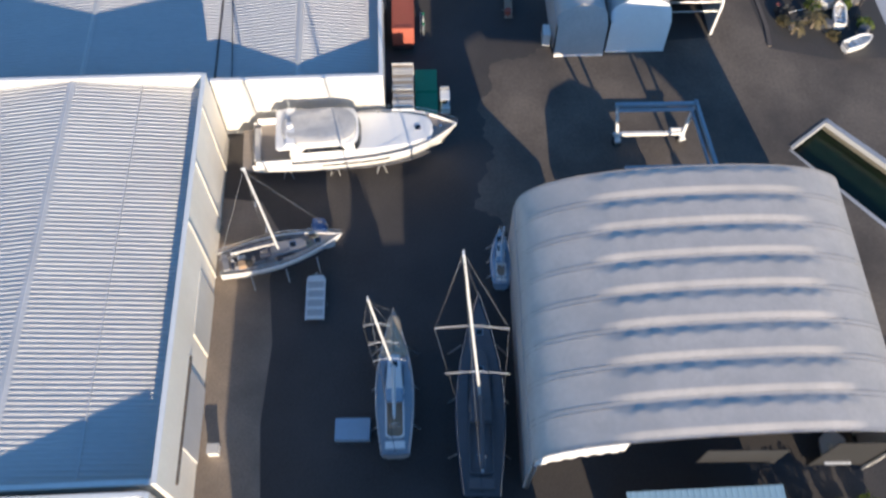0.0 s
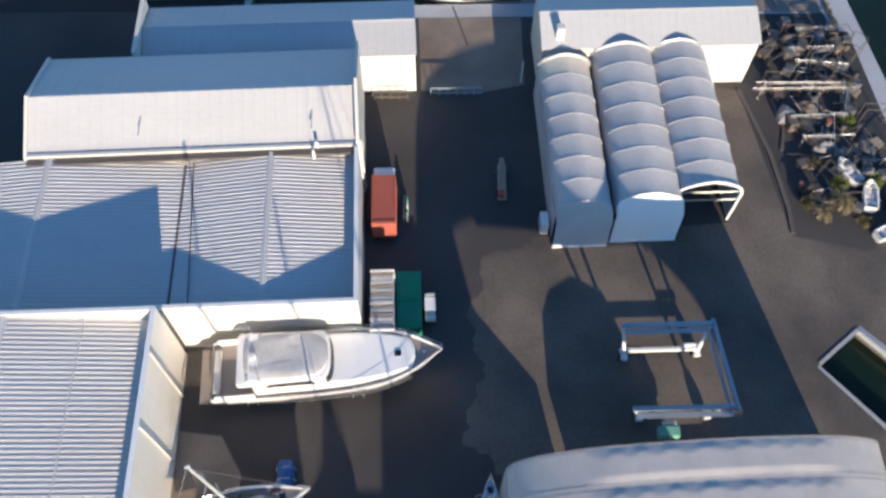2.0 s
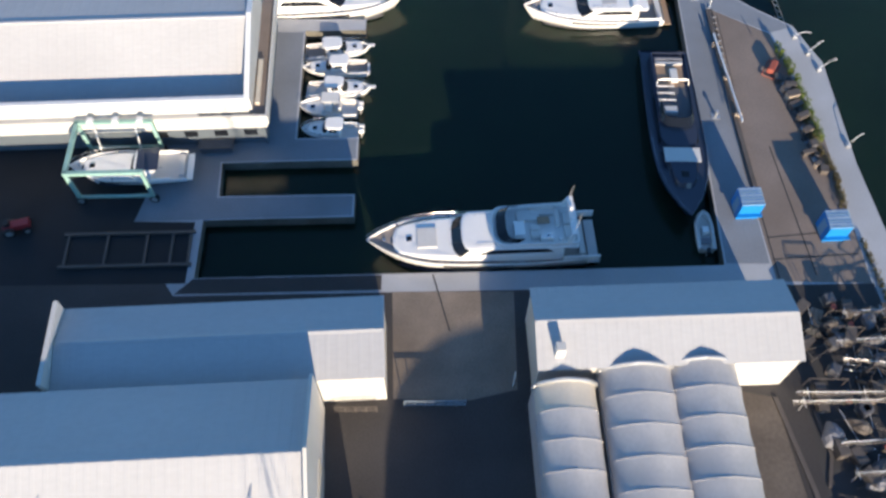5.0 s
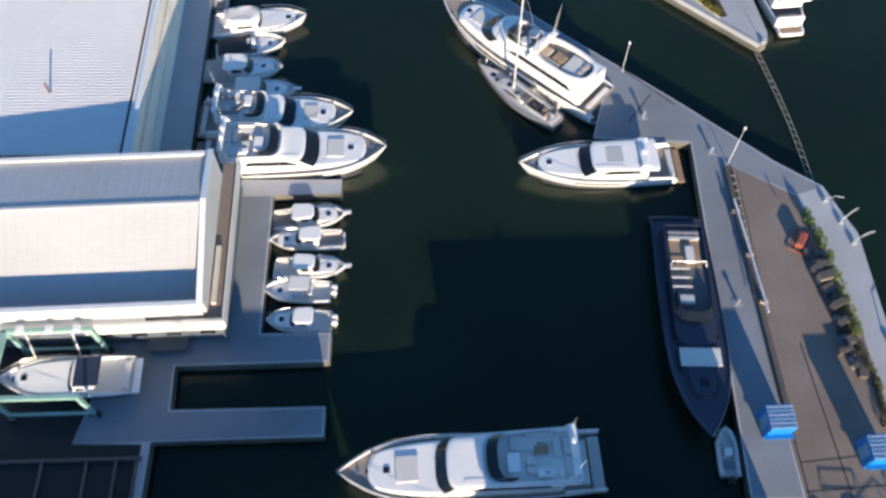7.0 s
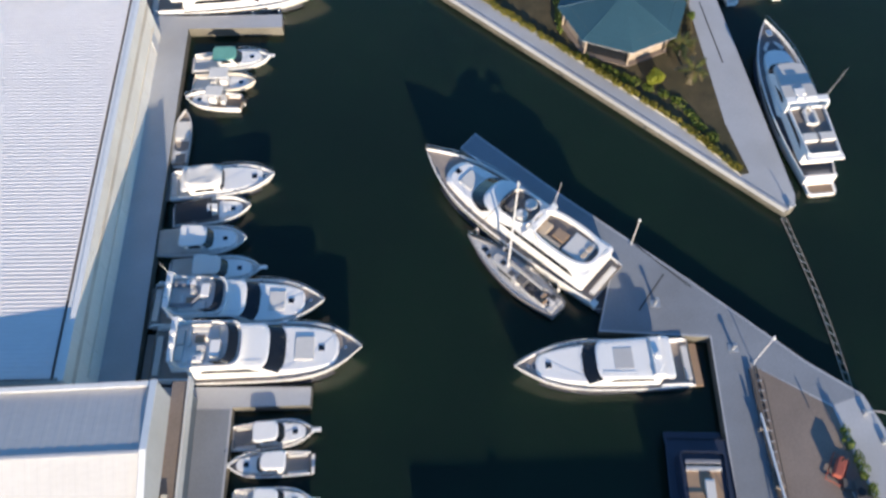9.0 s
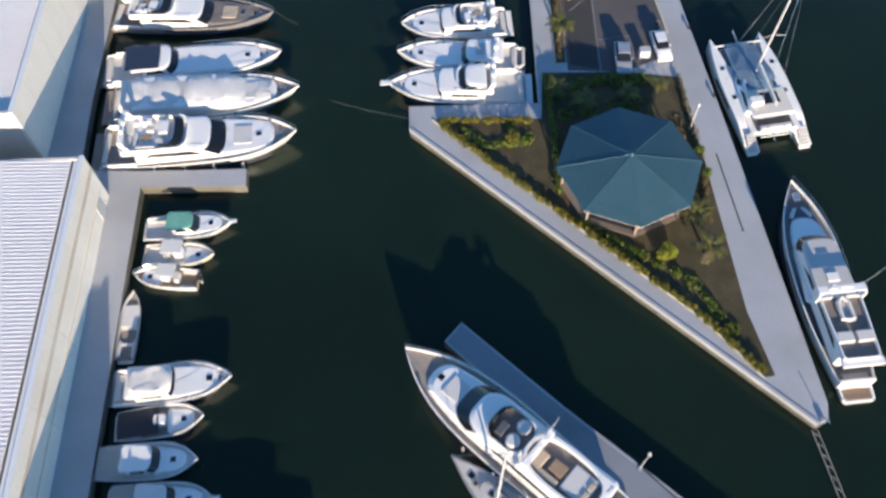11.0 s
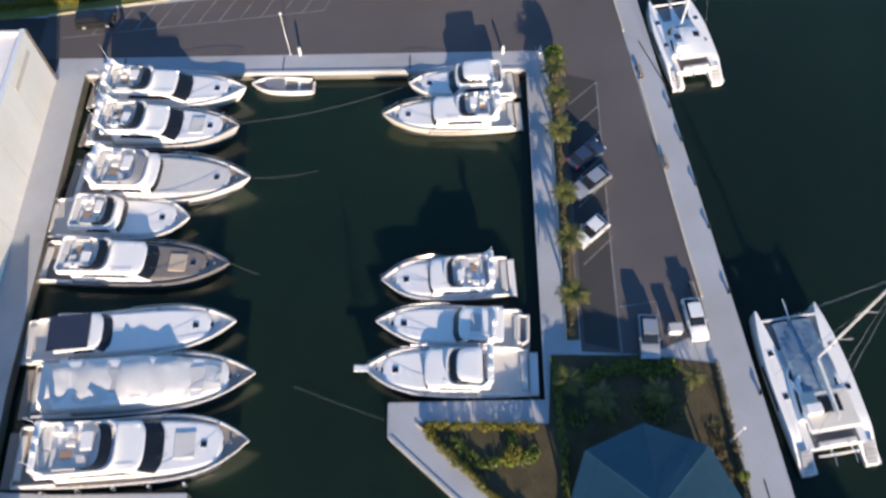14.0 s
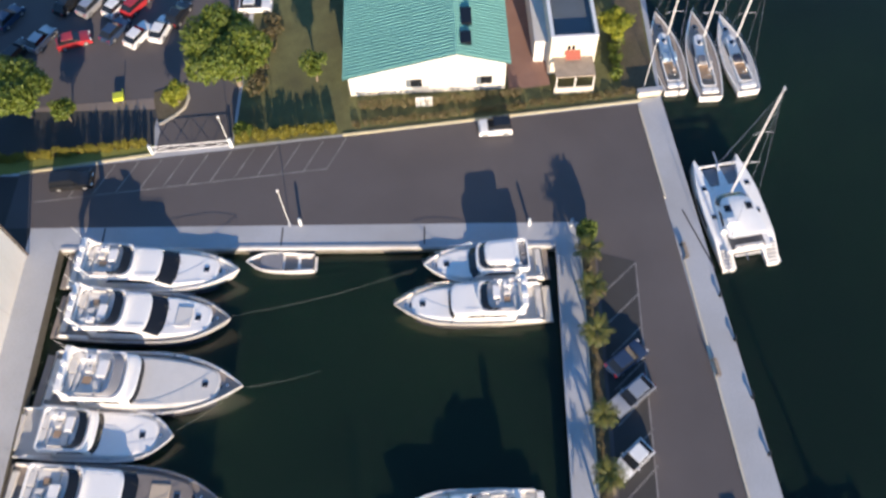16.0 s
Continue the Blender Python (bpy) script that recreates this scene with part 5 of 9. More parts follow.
def motor_yacht(bow, stern, B, label, hullmat="gel", top="gel", deckmat="deck", fly="grey", pad="cushion", glass=1.0, screen=0.62, side_glass=True, stripe="navy",
                cover=False, hardtop=False, platform="greyteak", mast=True, open_cockpit=None, group="moored motor yachts", scale_h=1.0, tender=False, fend=0, cabin_aft=0.0, pulpit=False, front=0.17, blunt=3.5, flip=1, coach=None, screenmat="glass", aft="greyteak", roofpanel="gel2", oval=None, dinghy=False, z=WATER):
    at, L = berth(bow, stern, z)
    B *= 1.07
    boat = thing("motor_yacht", at, label, "yacht", group)
    k = scale_h * max(0.75, min(1.2, L / 19))
    xp = -L / 2  # platform aft end
    xt = xp + 0.055 * L
    f0, f1 = 1.15 * k, 2.35 * k
    sheer, rows = hull(boat, L, B, f0, f1, xt, hullmat, deckmat, stripe, window=(0.38, 0.74), p=blunt)
    zd = lambda s: sheer(s) - 0.28
    # swim platform
    block(boat, "swim_platform", xp, xt + 0.1, -B * 0.42, B * 0.42, 0.28, 0.42, platform, 0.05, "teak swim platform")
    # low coachroof with sunpad
    cx0, cx1 = 0.02 * L, 0.36 * L
    zf = zd(0.80)
    cx0 = min(0.02, front - 0.15) * L

    def fore(q, inset):
        xs = [cx0 + (cx1 - q - cx0) * i / 9 for i in range(10)]
        ys = [max(0.2, half_beam((x - xt) / (L / 2 - xt), B, p=blunt) * inset - 0.12) for x in xs]
        nose = [(cx1 - q + ys[-1] * 0.55 * math.sin(c), ys[-1] * math.cos(c)) for c in (0.5, 0.9, 1.3)]
        one = list(zip(xs, ys)) + nose
        return [(x, -y) for x, y in one] + [(x, y) for x, y in one[::-1]]

    bm = nb()
    loft(bm, [[(x, y, zd(0.3)) for x, y in fore(0, 0.86)], [(x, y, zf + 0.24 * k) for x, y in fore(0.01 * L, 0.83)], [(x, y, zf + 0.34 * k) for x, y in fore(0.02 * L, 0.75)]])
    part("coachroof", bm, coach or top, boat)
    if pad:
        block(boat, "sunpad", 0.20 * L, 0.285 * L, -B * 0.19, B * 0.19, zf + 0.33 * k, zf + 0.47 * k, pad, 0.05, "sunpad cushion on the foredeck")
    hatch(boat, 0.318 * L, 0, zf + 0.36 * k, 0.5)
    hatch(boat, 0.385 * L, 0, zd(0.88) + 0.03, 0.45)
    for s in (0.30, 0.62, 0.86):
        for sg in (1, -1):
            x = xt + (L / 2 - xt) * s
            y = sg * (half_beam(s, B, p=blunt) - 0.22)
            part("cleat", bx(x - 0.17, x + 0.17, y - 0.05, y + 0.05, zd(s), zd(s) + 0.36), "chrome", boat)
    part("windlass", cylinder(nb(), 0.425 * L, 0.0, zd(0.9), zd(0.9) + 0.3, 0.16, 10), "chrome", boat)
    # saloon: lower sides, raked glass, roof
    sx0, sx1 = (-0.27 + cabin_aft) * L, front * L
    zs0, zs1, zs2 = zd(0.3), zd(0.3) + 0.80 * k, zd(0.3) + 1.75 * k
    a = plan(sx0, sx1, B * 0.41, B * 0.40, 0.05 * L)
    c = plan(sx0, sx1 - 0.01 * L, B * 0.405, B * 0.395, 0.05 * L)
    e = plan(sx0 + 0.01 * L, sx1 - 0.075 * L * glass, B * 0.37, B * 0.355, 0.035 * L)
    house(boat, "saloon", a, c, zs0, zs1, top, cap=False)
    house(boat, "saloon_upper", c, e, zs1, zs2, top)
    glazing(boat, c, e, zs1, zs2, glass)
    rx0 = sx0 - 0.055 * L
    roof_lo = plan(rx0, sx1 - 0.065 * L * glass, B * 0.405, B * 0.37, 0.04 * L)
    bm = nb()
    loft(bm, [[(x, y, zs2 - 0.02) for x, y in roof_lo], [(x, y, zs2 + 0.08) for x, y in grow(roof_lo, 0.03)], [(x, y, zs2 + 0.15) for x, y in grow(roof_lo, -0.06)], [(x, y, zs2 + 0.19) for x, y in grow(roof_lo, -0.25)], [(x, y, zs2 + 0.21) for x, y in grow(roof_lo, -0.7)]])
    part("saloon_roof", bm, top, boat)
    for sg in (1, -1):
        part("grab_rail", tube(nb(), [(sx1 - 0.30 * L, sg * B * 0.31, zs2 + 0.17), (sx1 - 0.29 * L, sg * B * 0.31, zs2 + 0.3), (sx1 - 0.13 * L, sg * B * 0.29, zs2 + 0.3), (sx1 - 0.12 * L, sg * B * 0.29, zs2 + 0.17)], 0.02, 5), "chrome", boat)
        part("wiper", tube(nb(), [(sx1 - 0.01 * L, sg * B * 0.12, zs1 + 0.08), (sx1 - 0.05 * L, sg * B * 0.17, zs2 - 0.25 * k)], 0.02, 4), "black", boat)
    # cockpit
    block(boat, "cockpit_floor", xt + 0.05, sx0, -B * 0.41, B * 0.41, f0 - 0.62, f0 - 0.5, aft, 0.0, "cockpit floor")
    block(boat, "cockpit_sofa", xt + 0.15, xt + 0.75, -B * 0.33, B * 0.33, f0 - 0.5, f0 + 0.05, "cushion", 0.08)
    for sg in (1, -1):
        block(boat, "side_wing", rx0 - 0.10 * L, sx0 + 0.1, sg * B * 0.435 - 0.09, sg * B * 0.435 + 0.09, f0 - 0.3, zs1 * 0.9, top, 0.05)
    zr = zs2 + 0.20
    if fly:
        fx1 = rx0 + (sx1 - rx0) * screen
        fl = plan(rx0 + 0.05, fx1, B * 0.385, B * 0.36, 0.045 * L)
        fh = plan(rx0 + 0.0, fx1 + 0.01 * L, B * 0.395, B * 0.37, 0.05 * L)
        ring_wall(boat, "flybridge_coaming", fl, fh, zr - 0.14, zr + 0.55 * k, 0.16, top)
        flo = grow(fl, -0.16)
        bm = nb()
        prism(bm, flo, zr - 0.1, zr - 0.02)
        part("flybridge_floor", bm, {"grey": "greycush", "taupe": "taupe", "teak": "greyteak", "white": "deck", "beige": "beige"}[fly], boat)
        scr_lo, scr_hi = plan(fx1 - 0.10 * L, fx1 - 0.01 * L, B * 0.345, B * 0.34, 0.05 * L, tail=0.05), plan(fx1 - 0.13 * L, fx1 - 0.05 * L, B * 0.32, B * 0.315, 0.04 * L, tail=0.05)
        half = len(scr_lo)
        bm = nb()
        keep = range(1, half - 1)
        loft(bm, [[(scr_lo[i][0], scr_lo[i][1], zr + 0.54 * k) for i in keep], [(scr_hi[i][0], scr_hi[i][1], zr + 0.95 * k) for i in keep]], close=False, caps=(False, False))
        part("flybridge_windscreen", bm, screenmat, boat)
        ln = fx1 - rx0
        def seat(name, fa, fb, ya, yb, za, zb, material, bevel=0.07):
            block(boat, name, rx0 + fa * ln, rx0 + fb * ln, min(flip * ya, flip * yb) * B, max(flip * ya, flip * yb) * B, zr + za, zr + zb * k, material, bevel)

        soft_seat = "beige" if fly == "beige" else "cushion"
        block(boat, "helm_console", fx1 - 0.13 * L, fx1 - 0.085 * L, -B * 0.05 if flip > 0 else -B * 0.22, B * 0.22 if flip > 0 else B * 0.05, zr - 0.02, zr + 0.75 * k, top, 0.06)
        for y0 in (0.02, 0.14):
            seat("helm_seat", 1 - 0.19 * L / ln, 1 - 0.155 * L / ln, y0, y0 + 0.10, -0.02, 0.6, soft_seat, 0.08)
        seat("co_pilot_lounger", 1 - 0.20 * L / ln, 1 - 0.10 * L / ln, -0.30, -0.10, -0.02, 0.34, soft_seat)
        seat("sofa", 0.26, 0.55, -0.30, -0.21, -0.02, 0.38, soft_seat)
        seat("sofa_back", 0.26, 0.55, -0.325, -0.30, -0.02, 0.62, soft_seat, 0.03)
        seat("sofa", 0.20, 0.26, -0.30, 0.02, -0.02, 0.38, soft_seat)
        seat("table", 0.32, 0.47, -0.16, -0.03, 0.3, 0.36, "teak", 0.03)
        seat("table_leg", 0.385, 0.405, -0.11, -0.08, -0.02, 0.3, "chrome", 0.0)
        seat("wet_bar", 0.30, 0.46, 0.20, 0.30, -0.02, 0.72, top, 0.04)
        seat("bar_sink", 0.34, 0.39, 0.225, 0.275, 0.4, 0.735, "chrome", 0.0)
        seat("sun_bed", 0.04, 0.16, -0.26, -0.01, -0.02, 0.3, soft_seat if fly != "white" else "greycush")
        seat("sun_bed", 0.04, 0.16, 0.01, 0.26, -0.02, 0.3, soft_seat if fly != "white" else "greycush")
        part("life_raft", cylinder(nb(), rx0 + 0.21 * ln, flip * B * 0.25, zr - 0.02, zr + 0.4, 0.3, 12, 0.27), "gel", boat, "white life raft canister")
        if tender:
            tube_path = [(rx0 + 0.02 * L, -B * 0.2, zr + 0.45), (rx0 + 0.13 * L, -B * 0.2, zr + 0.45), (rx0 + 0.17 * L, 0, zr + 0.5), (rx0 + 0.13 * L, B * 0.2, zr + 0.45), (rx0 + 0.02 * L, B * 0.2, zr + 0.45)]
            tn = part("tender", tube(nb(), tube_path, 0.22, 8), "greycush", boat, "grey inflatable tender on the flybridge")
            part("tender_floor", bx(rx0 + 0.02 * L, rx0 + 0.14 * L, -B * 0.17, B * 0.17, zr + 0.2, zr + 0.3), "gel2", tn)
        if mast:
            ax = rx0 + 0.14 * ln
            bm = nb()
            for sg in (1, -1):
                loft(bm, [[(ax - 0.5 * q + dx, sg * (B * 0.37 - 0.1 * q) + dy, zr + 0.4 + 1.2 * k * q) for dx, dy in ((-0.25, -0.07), (0.25, -0.07), (0.25, 0.07), (-0.25, 0.07))] for q in (0, 1)])
            box(bm, ax - 0.8, ax - 0.2, -B * 0.36, B * 0.36, zr + 0.4 + 1.2 * k, zr + 0.58 + 1.2 * k, 0.05)
            part("radar_arch", bm, top, boat)
            part("radar_dome", cylinder(nb(), ax - 0.5, 0.5, zr + 0.55 + 1.2 * k, zr + 0.85 + 1.2 * k, 0.32, 14, 0.26), "gel", boat)
            part("radar_dome", cylinder(nb(), ax - 0.5, -0.7, zr + 0.55 + 1.2 * k, zr + 0.95 + 1.2 * k, 0.24, 14, 0.18), "gel", boat)
            antenna(boat, ax - 0.5, B * 0.30, zr + 0.5 + 1.2 * k, 2.6 * k, 0.3)
            antenna(boat, ax - 0.4, -B * 0.30, zr + 0.5 + 1.2 * k, 2.2 * k, 0.2)
        if hardtop:
            ht = plan(rx0 + 0.20 * ln, fx1 - 0.05 * L, B * 0.34, B * 0.31, 0.05 * L)
            bm = nb()
            loft(bm, [[(x, y, zr + 1.15 * k) for x, y in ht], [(x, y, zr + 1.32 * k) for x, y in grow(ht, -0.1)], [(x, y, zr + 1.40 * k) for x, y in grow(ht, -0.5)]])
            part("hardtop", bm, top, boat)
            for sg in (1, -1):
                for fx in (0.3, 0.75):
                    part("hardtop_post", tube(nb(), [(rx0 + fx * ln, sg * B * 0.33, zr + 0.3), (rx0 + fx * ln, sg * B * 0.31, zr + 1.16 * k)], 0.05), "chrome", boat)
    else:
        ln = sx1 - rx0
        block(boat, "sunroof", rx0 + 0.42 * ln, rx0 + 0.62 * ln, -B * 0.2, B * 0.2, zr - 0.02, zr + 0.05, roofpanel, 0.02)
        if mast:
            bm = nb()
            box(bm, rx0 + 0.12 * ln, rx0 + 0.22 * ln, -B * 0.36, B * 0.36, zr + 0.25, zr + 0.4, 0.05)
            for sg in (1, -1):
                box(bm, rx0 + 0.1 * ln, rx0 + 0.24 * ln, sg * B * 0.36 - 0.08, sg * B * 0.36 + 0.08, zr - 0.3, zr + 0.3, 0.03)
            part("radar_arch", bm, top, boat)
            part("radar_dome", cylinder(nb(), rx0 + 0.17 * ln, 0, zr + 0.38, zr + 0.7, 0.3, 14, 0.24), "gel", boat)
            antenna(boat, rx0 + 0.17 * ln, B * 0.3, zr + 0.3, 2.4)
    if open_cockpit:
        block(boat, "cockpit_canopy", rx0 - 0.02 * L, rx0 + 0.16 * L, -B * 0.36, B * 0.36, zr + 0.02, zr + 0.12, open_cockpit, 0.05, "dark canvas canopy over the cockpit")
    if cover:
        bm, rr = nb(), []
        rngc = random.Random(4)
        for i in range(25):
            f = i / 24
            x = rx0 - 0.06 * L + (0.355 * L - rx0 + 0.06 * L) * f
            w = min(B * 0.43, half_beam((x - xt) / (L / 2 - xt), B) * 0.84)
            tops = (zr + 0.25 * k) if f < 0.70 else zr + 0.25 * k - (zr + 0.25 * k - zf - 0.5 * k) * min(1.0, (f - 0.70) / 0.12)
            dent = (0.15 * math.sin(i * 1.15) + 0.10 * math.sin(i * 2.3 + 1)) * min(1.0, (L / 23) ** 2)
            rr.append([(x + rngc.uniform(-0.08, 0.08), w * math.copysign(abs(math.cos(math.pi * j / 12)) ** 0.7, math.cos(math.pi * j / 12)), zs0 + 0.25 + (tops + dent - zs0 - 0.25) * math.sin(math.pi * j / 12) ** 0.38 + rngc.uniform(-0.11, 0.11) * min(1.0, (L / 23) ** 2)) for j in range(13)])
        loft(bm, rr, close=False, caps=(False, False))
        part("winter_cover", bm, "cover", boat, "white shrink-fitted canvas cover", smooth=True)
    if dinghy:
        y = B * 0.33
        tn = part("tender", tube(nb(), [(xp + 0.25, -y, 0.75), (xp + 0.25, y * 0.7, 0.75), (xp + 0.75, y, 0.8), (xp + 1.25, y * 0.7, 0.75), (xp + 1.25, -y, 0.75), (xp + 0.25, -y, 0.75)], 0.2, 8), "cushion", boat, "white inflatable tender on the stern platform")
        part("tender_floor", bx(xp + 0.3, xp + 1.2, -y, y * 0.8, 0.5, 0.62), "greycush", tn)
    if oval:
        bm = nb()
        ox, oa, ob_ = -0.13 * L, 0.17 * L, B * 0.36
        loft(bm, [[(ox + oa * f * math.copysign(abs(math.cos(q)) ** 0.6, math.cos(q)), ob_ * f * math.copysign(abs(math.sin(q)) ** 0.7, math.sin(q)), zr + h + 0.04 * math.sin(5 * q + 9 * f)) for q in (j * math.tau / 28 for j in range(28))] for f, h in ((1, 0), (0.97, 0.28), (0.85, 0.42), (0.6, 0.40), (0.3, 0.36))])
        part("cockpit_cover", bm, oval, boat, "creased grey canvas over the upper cockpit", smooth=True)
    if pulpit:
        block(boat, "bow_pulpit", L / 2 - 0.5, L / 2 + 0.9, -0.32, 0.32, f1 - 0.05, f1 + 0.08, top, 0.04)
    rail(boat, rows, sheer)
    if fend:
        fenders(boat, L, B, f0 * 0.35, fend)
    return boat


def oval_plan(x0, x1, w, n=32, square=0.72):
    """A rounded outline between x0 and x1, w wide to either side."""
    cx, a = (x0 + x1) / 2, (x1 - x0) / 2
    c = lambda v: math.copysign(abs(v) ** square, v)
    return [(cx + a * c(math.cos(q)), w * c(math.sin(q))) for q in (k * math.tau / n for k in range(n))]


def lounge_yacht(bow, stern, B, z=WATER):
    """A large yacht with a long trunk, curved screens and an oval upper lounge."""
    at, L = berth(bow, stern, z)
    boat = thing("motor_yacht", at, "large white flybridge yacht with an oval upper lounge and antennas", "yacht", "yachts along the jetties")
    xt = -0.45 * L
    sheer, rows = hull(boat, L, B, 1.7, 2.9, xt, "gel", "greyteak", "navy", window=(0.3, 0.76), p=3.3, full=0.42, tail=0.84)
    zd = sheer(0.6) - 0.3
    block(boat, "swim_platform", -0.5 * L, xt + 0.1, -B * 0.40, B * 0.40, 0.3, 0.46, "darkdeck", 0.05, "dark grey swim platform")
    ring_wall(boat, "platform_edge", plan(-0.5 * L, xt, B * 0.41, B * 0.41, 0.3, tail=0.7), plan(-0.5 * L, xt, B * 0.41, B * 0.41, 0.3, tail=0.7), 0.44, 0.52, 0.05, "gel")
    # trunk cabin on the foredeck
    def trunk(q, inset):
        xs = [-0.02 * L + (0.335 * L - q) * i / 9 for i in range(10)]
        ys = [half_beam((x - xt) / (L / 2 - xt), B, 0.42, 0.84, 3.3) * inset - 0.1 for x in xs]
        nose = [(xs[-1] + ys[-1] * 0.75 * math.sin(c), ys[-1] * math.cos(c)) for c in (0.4, 0.8, 1.15, 1.45)]
        one = list(zip(xs, ys)) + nose
        return [(x, -y) for x, y in one] + [(x, y) for x, y in one[::-1]]
    loft(bm := nb(), [[(x, y, zd) for x, y in trunk(0, 0.80)], [(x, y, zd + 0.75) for x, y in trunk(0.012 * L, 0.76)], [(x, y, zd + 0.98) for x, y in trunk(0.03 * L, 0.66)]])
    part("trunk_cabin", bm, "gel", boat)
    block(boat, "sunpad", 0.215 * L, 0.285 * L, -B * 0.16, B * 0.16, zd + 0.96, zd + 1.10, "cushion", 0.06)
    hatch(boat, 0.32 * L, 0, zd + 0.95, 0.5)
    bm = nb()
    for an in range(4):
        q = an * math.pi / 2 + 0.5
        tube(bm, [(0.405 * L, 0, zd + 0.35), (0.405 * L + 0.95 * math.cos(q), 0.95 * math.sin(q), zd + 0.3)], 0.16, 6)
    part("windlass", bm, "black", boat, "dark anchor windlass and hatch")
    # saloon with a deep curved screen
    lo, hi = plan(-0.40 * L, 0.215 * L, B * 0.40, B * 0.37, 0.11 * L), plan(-0.40 * L, 0.145 * L, B * 0.365, B * 0.33, 0.09 * L)
    house(boat, "saloon", lo, lo, zd, zd + 0.95, "gel", cap=False)
    house(boat, "saloon_upper", lo, hi, zd + 0.95, zd + 1.95, "gel")
    glazing(boat, lo, hi, zd + 0.95, zd + 1.95)
    zr = zd + 1.95
    loft(bm := nb(), [[(x, y, zr - 0.03) for x, y in grow(hi, 0.10)], [(x, y, zr + 0.10) for x, y in grow(hi, 0.08)], [(x, y, zr + 0.20) for x, y in grow(hi, -0.25)]])
    part("saloon_roof", bm, "gel", boat)
    zr += 0.2
    # flybridge: sunken helm with a low tinted screen
    helm = oval_plan(-0.09 * L, 0.075 * L, B * 0.29)
    part("helm_floor", prism(nb(), grow(helm, -0.1), zr - 0.02, zr + 0.04), "taupe", boat)
    ring_wall(boat, "helm_coaming", helm, helm, zr - 0.05, zr + 0.45, 0.16, "gel")
    scr = [q for q in oval_plan(-0.06 * L, 0.07 * L, B * 0.275, 40) if q[0] > 0.012 * L]
    scr.sort(key=lambda q: q[1])
    loft(bm := nb(), [[(x, y, zr + 0.44) for x, y in scr], [(x - 0.45, y * 0.9, zr + 0.95) for x, y in scr]], close=False, caps=(False, False))
    part("flybridge_windscreen", bm, "glass", boat)
    block(boat, "helm_console", 0.005 * L, 0.035 * L, -B * 0.02, B * 0.18, zr, zr + 0.75, "darkdeck", 0.06)
    for y in (-0.13, 0.12):
        loft(bm := nb(), [[(-0.035 * L + r * math.cos(q), y * B + r * math.sin(q), zr + h) for q in (k * math.tau / 14 for k in range(14))] for r, h in ((0.62, 0.03), (0.68, 0.45), (0.5, 0.62))])
        part("helm_seat", bm, "cushion", boat, "round white helm seat", smooth=True)
    # radar arch with whips
    bm = nb()
    for sg in (1, -1):
        loft(bm, [[(-0.10 * L - 0.5 * f + dx, sg * (B * 0.34 - 0.25 * f) + dy, zr + 1.1 * f) for dx, dy in ((-0.3, -0.1), (0.3, -0.1), (0.3, 0.1), (-0.3, 0.1))] for f in (0, 1)])
    box(bm, -0.10 * L - 0.85, -0.10 * L - 0.2, -B * 0.31, B * 0.31, zr + 1.05, zr + 1.25, 0.06)
    part("radar_arch", bm, "gel", boat)
    part("radar_dome", cylinder(nb(), -0.10 * L - 0.5, -0.9, zr + 1.2, zr + 1.6, 0.34, 14, 0.26), "gel", boat)
    part("radar_scanner", box(nb(), -0.10 * L - 0.6, -0.10 * L - 0.42, -0.2, 1.2, zr + 1.35, zr + 1.47, 0.03), "gel", boat)
    for y, h in ((-0.30, 4.2), (-0.25, 3.4), (0.28, 3.0)):
        antenna(boat, -0.10 * L - 0.4, y * B, zr + 1.2, h, 0.3)
    # oval upper lounge
    lounge = oval_plan(-0.385 * L, -0.085 * L, B * 0.315)
    part("lounge_floor", prism(nb(), grow(lounge, -0.1), zr - 0.05, zr + 0.04), "taupe", boat, "brown lounge floor")
    ring_wall(boat, "lounge_coaming", lounge, grow(lounge, 0.06), zr - 0.1, zr + 0.6, 0.30, "gel")
    block(boat, "sofa", -0.165 * L, -0.125 * L, -B * 0.06, B * 0.22, zr, zr + 0.42, "beige", 0.10)
    block(boat, "sofa_back", -0.125 * L, -0.110 * L, -B * 0.10, B * 0.24, zr, zr + 0.62, "beige", 0.06)
    block(boat, "sofa", -0.24 * L, -0.165 * L, B * 0.15, B * 0.24, zr, zr + 0.42, "beige", 0.08)
    block(boat, "table", -0.24 * L, -0.185 * L, -B * 0.08, B * 0.10, zr + 0.04, zr + 0.40, "teak", 0.04)
    block(boat, "sun_bed", -0.35 * L, -0.25 * L, -B * 0.20, B * 0.20, zr, zr + 0.36, "cushion", 0.12, "wide white sun bed")
    for y in (-0.13, 0.02):
        block(boat, "pillow", -0.345 * L, -0.325 * L, y * B, (y + 0.11) * B, zr + 0.34, zr + 0.50, "beige", 0.06)
    block(boat, "aft_wing", -0.40 * L, -0.385 * L, -B * 0.27, B * 0.27, zr - 0.2, zr + 0.06, "gel", 0.05)
    # cockpit
    block(boat, "cockpit_floor", xt + 0.05, -0.39 * L, -B * 0.38, B * 0.38, 1.15, 1.28, "greyteak", 0.0, "cockpit floor")
    block(boat, "cockpit_sofa", xt + 0.1, xt + 0.7, -B * 0.30, B * 0.30, 1.28, 1.75, "cushion", 0.08)
    for sg in (1, -1):
        block(boat, "stern_stair", -0.475 * L, xt + 0.1, sg * B * 0.35 - 0.35, sg * B * 0.35 + 0.35, 0.46, 1.1, "gel", 0.06)
        for s in (0.3, 0.62, 0.86):
            x, y = xt + (L / 2 - xt) * s, sg * (half_beam(s, B, 0.42, 0.84, 3.3) - 0.24)
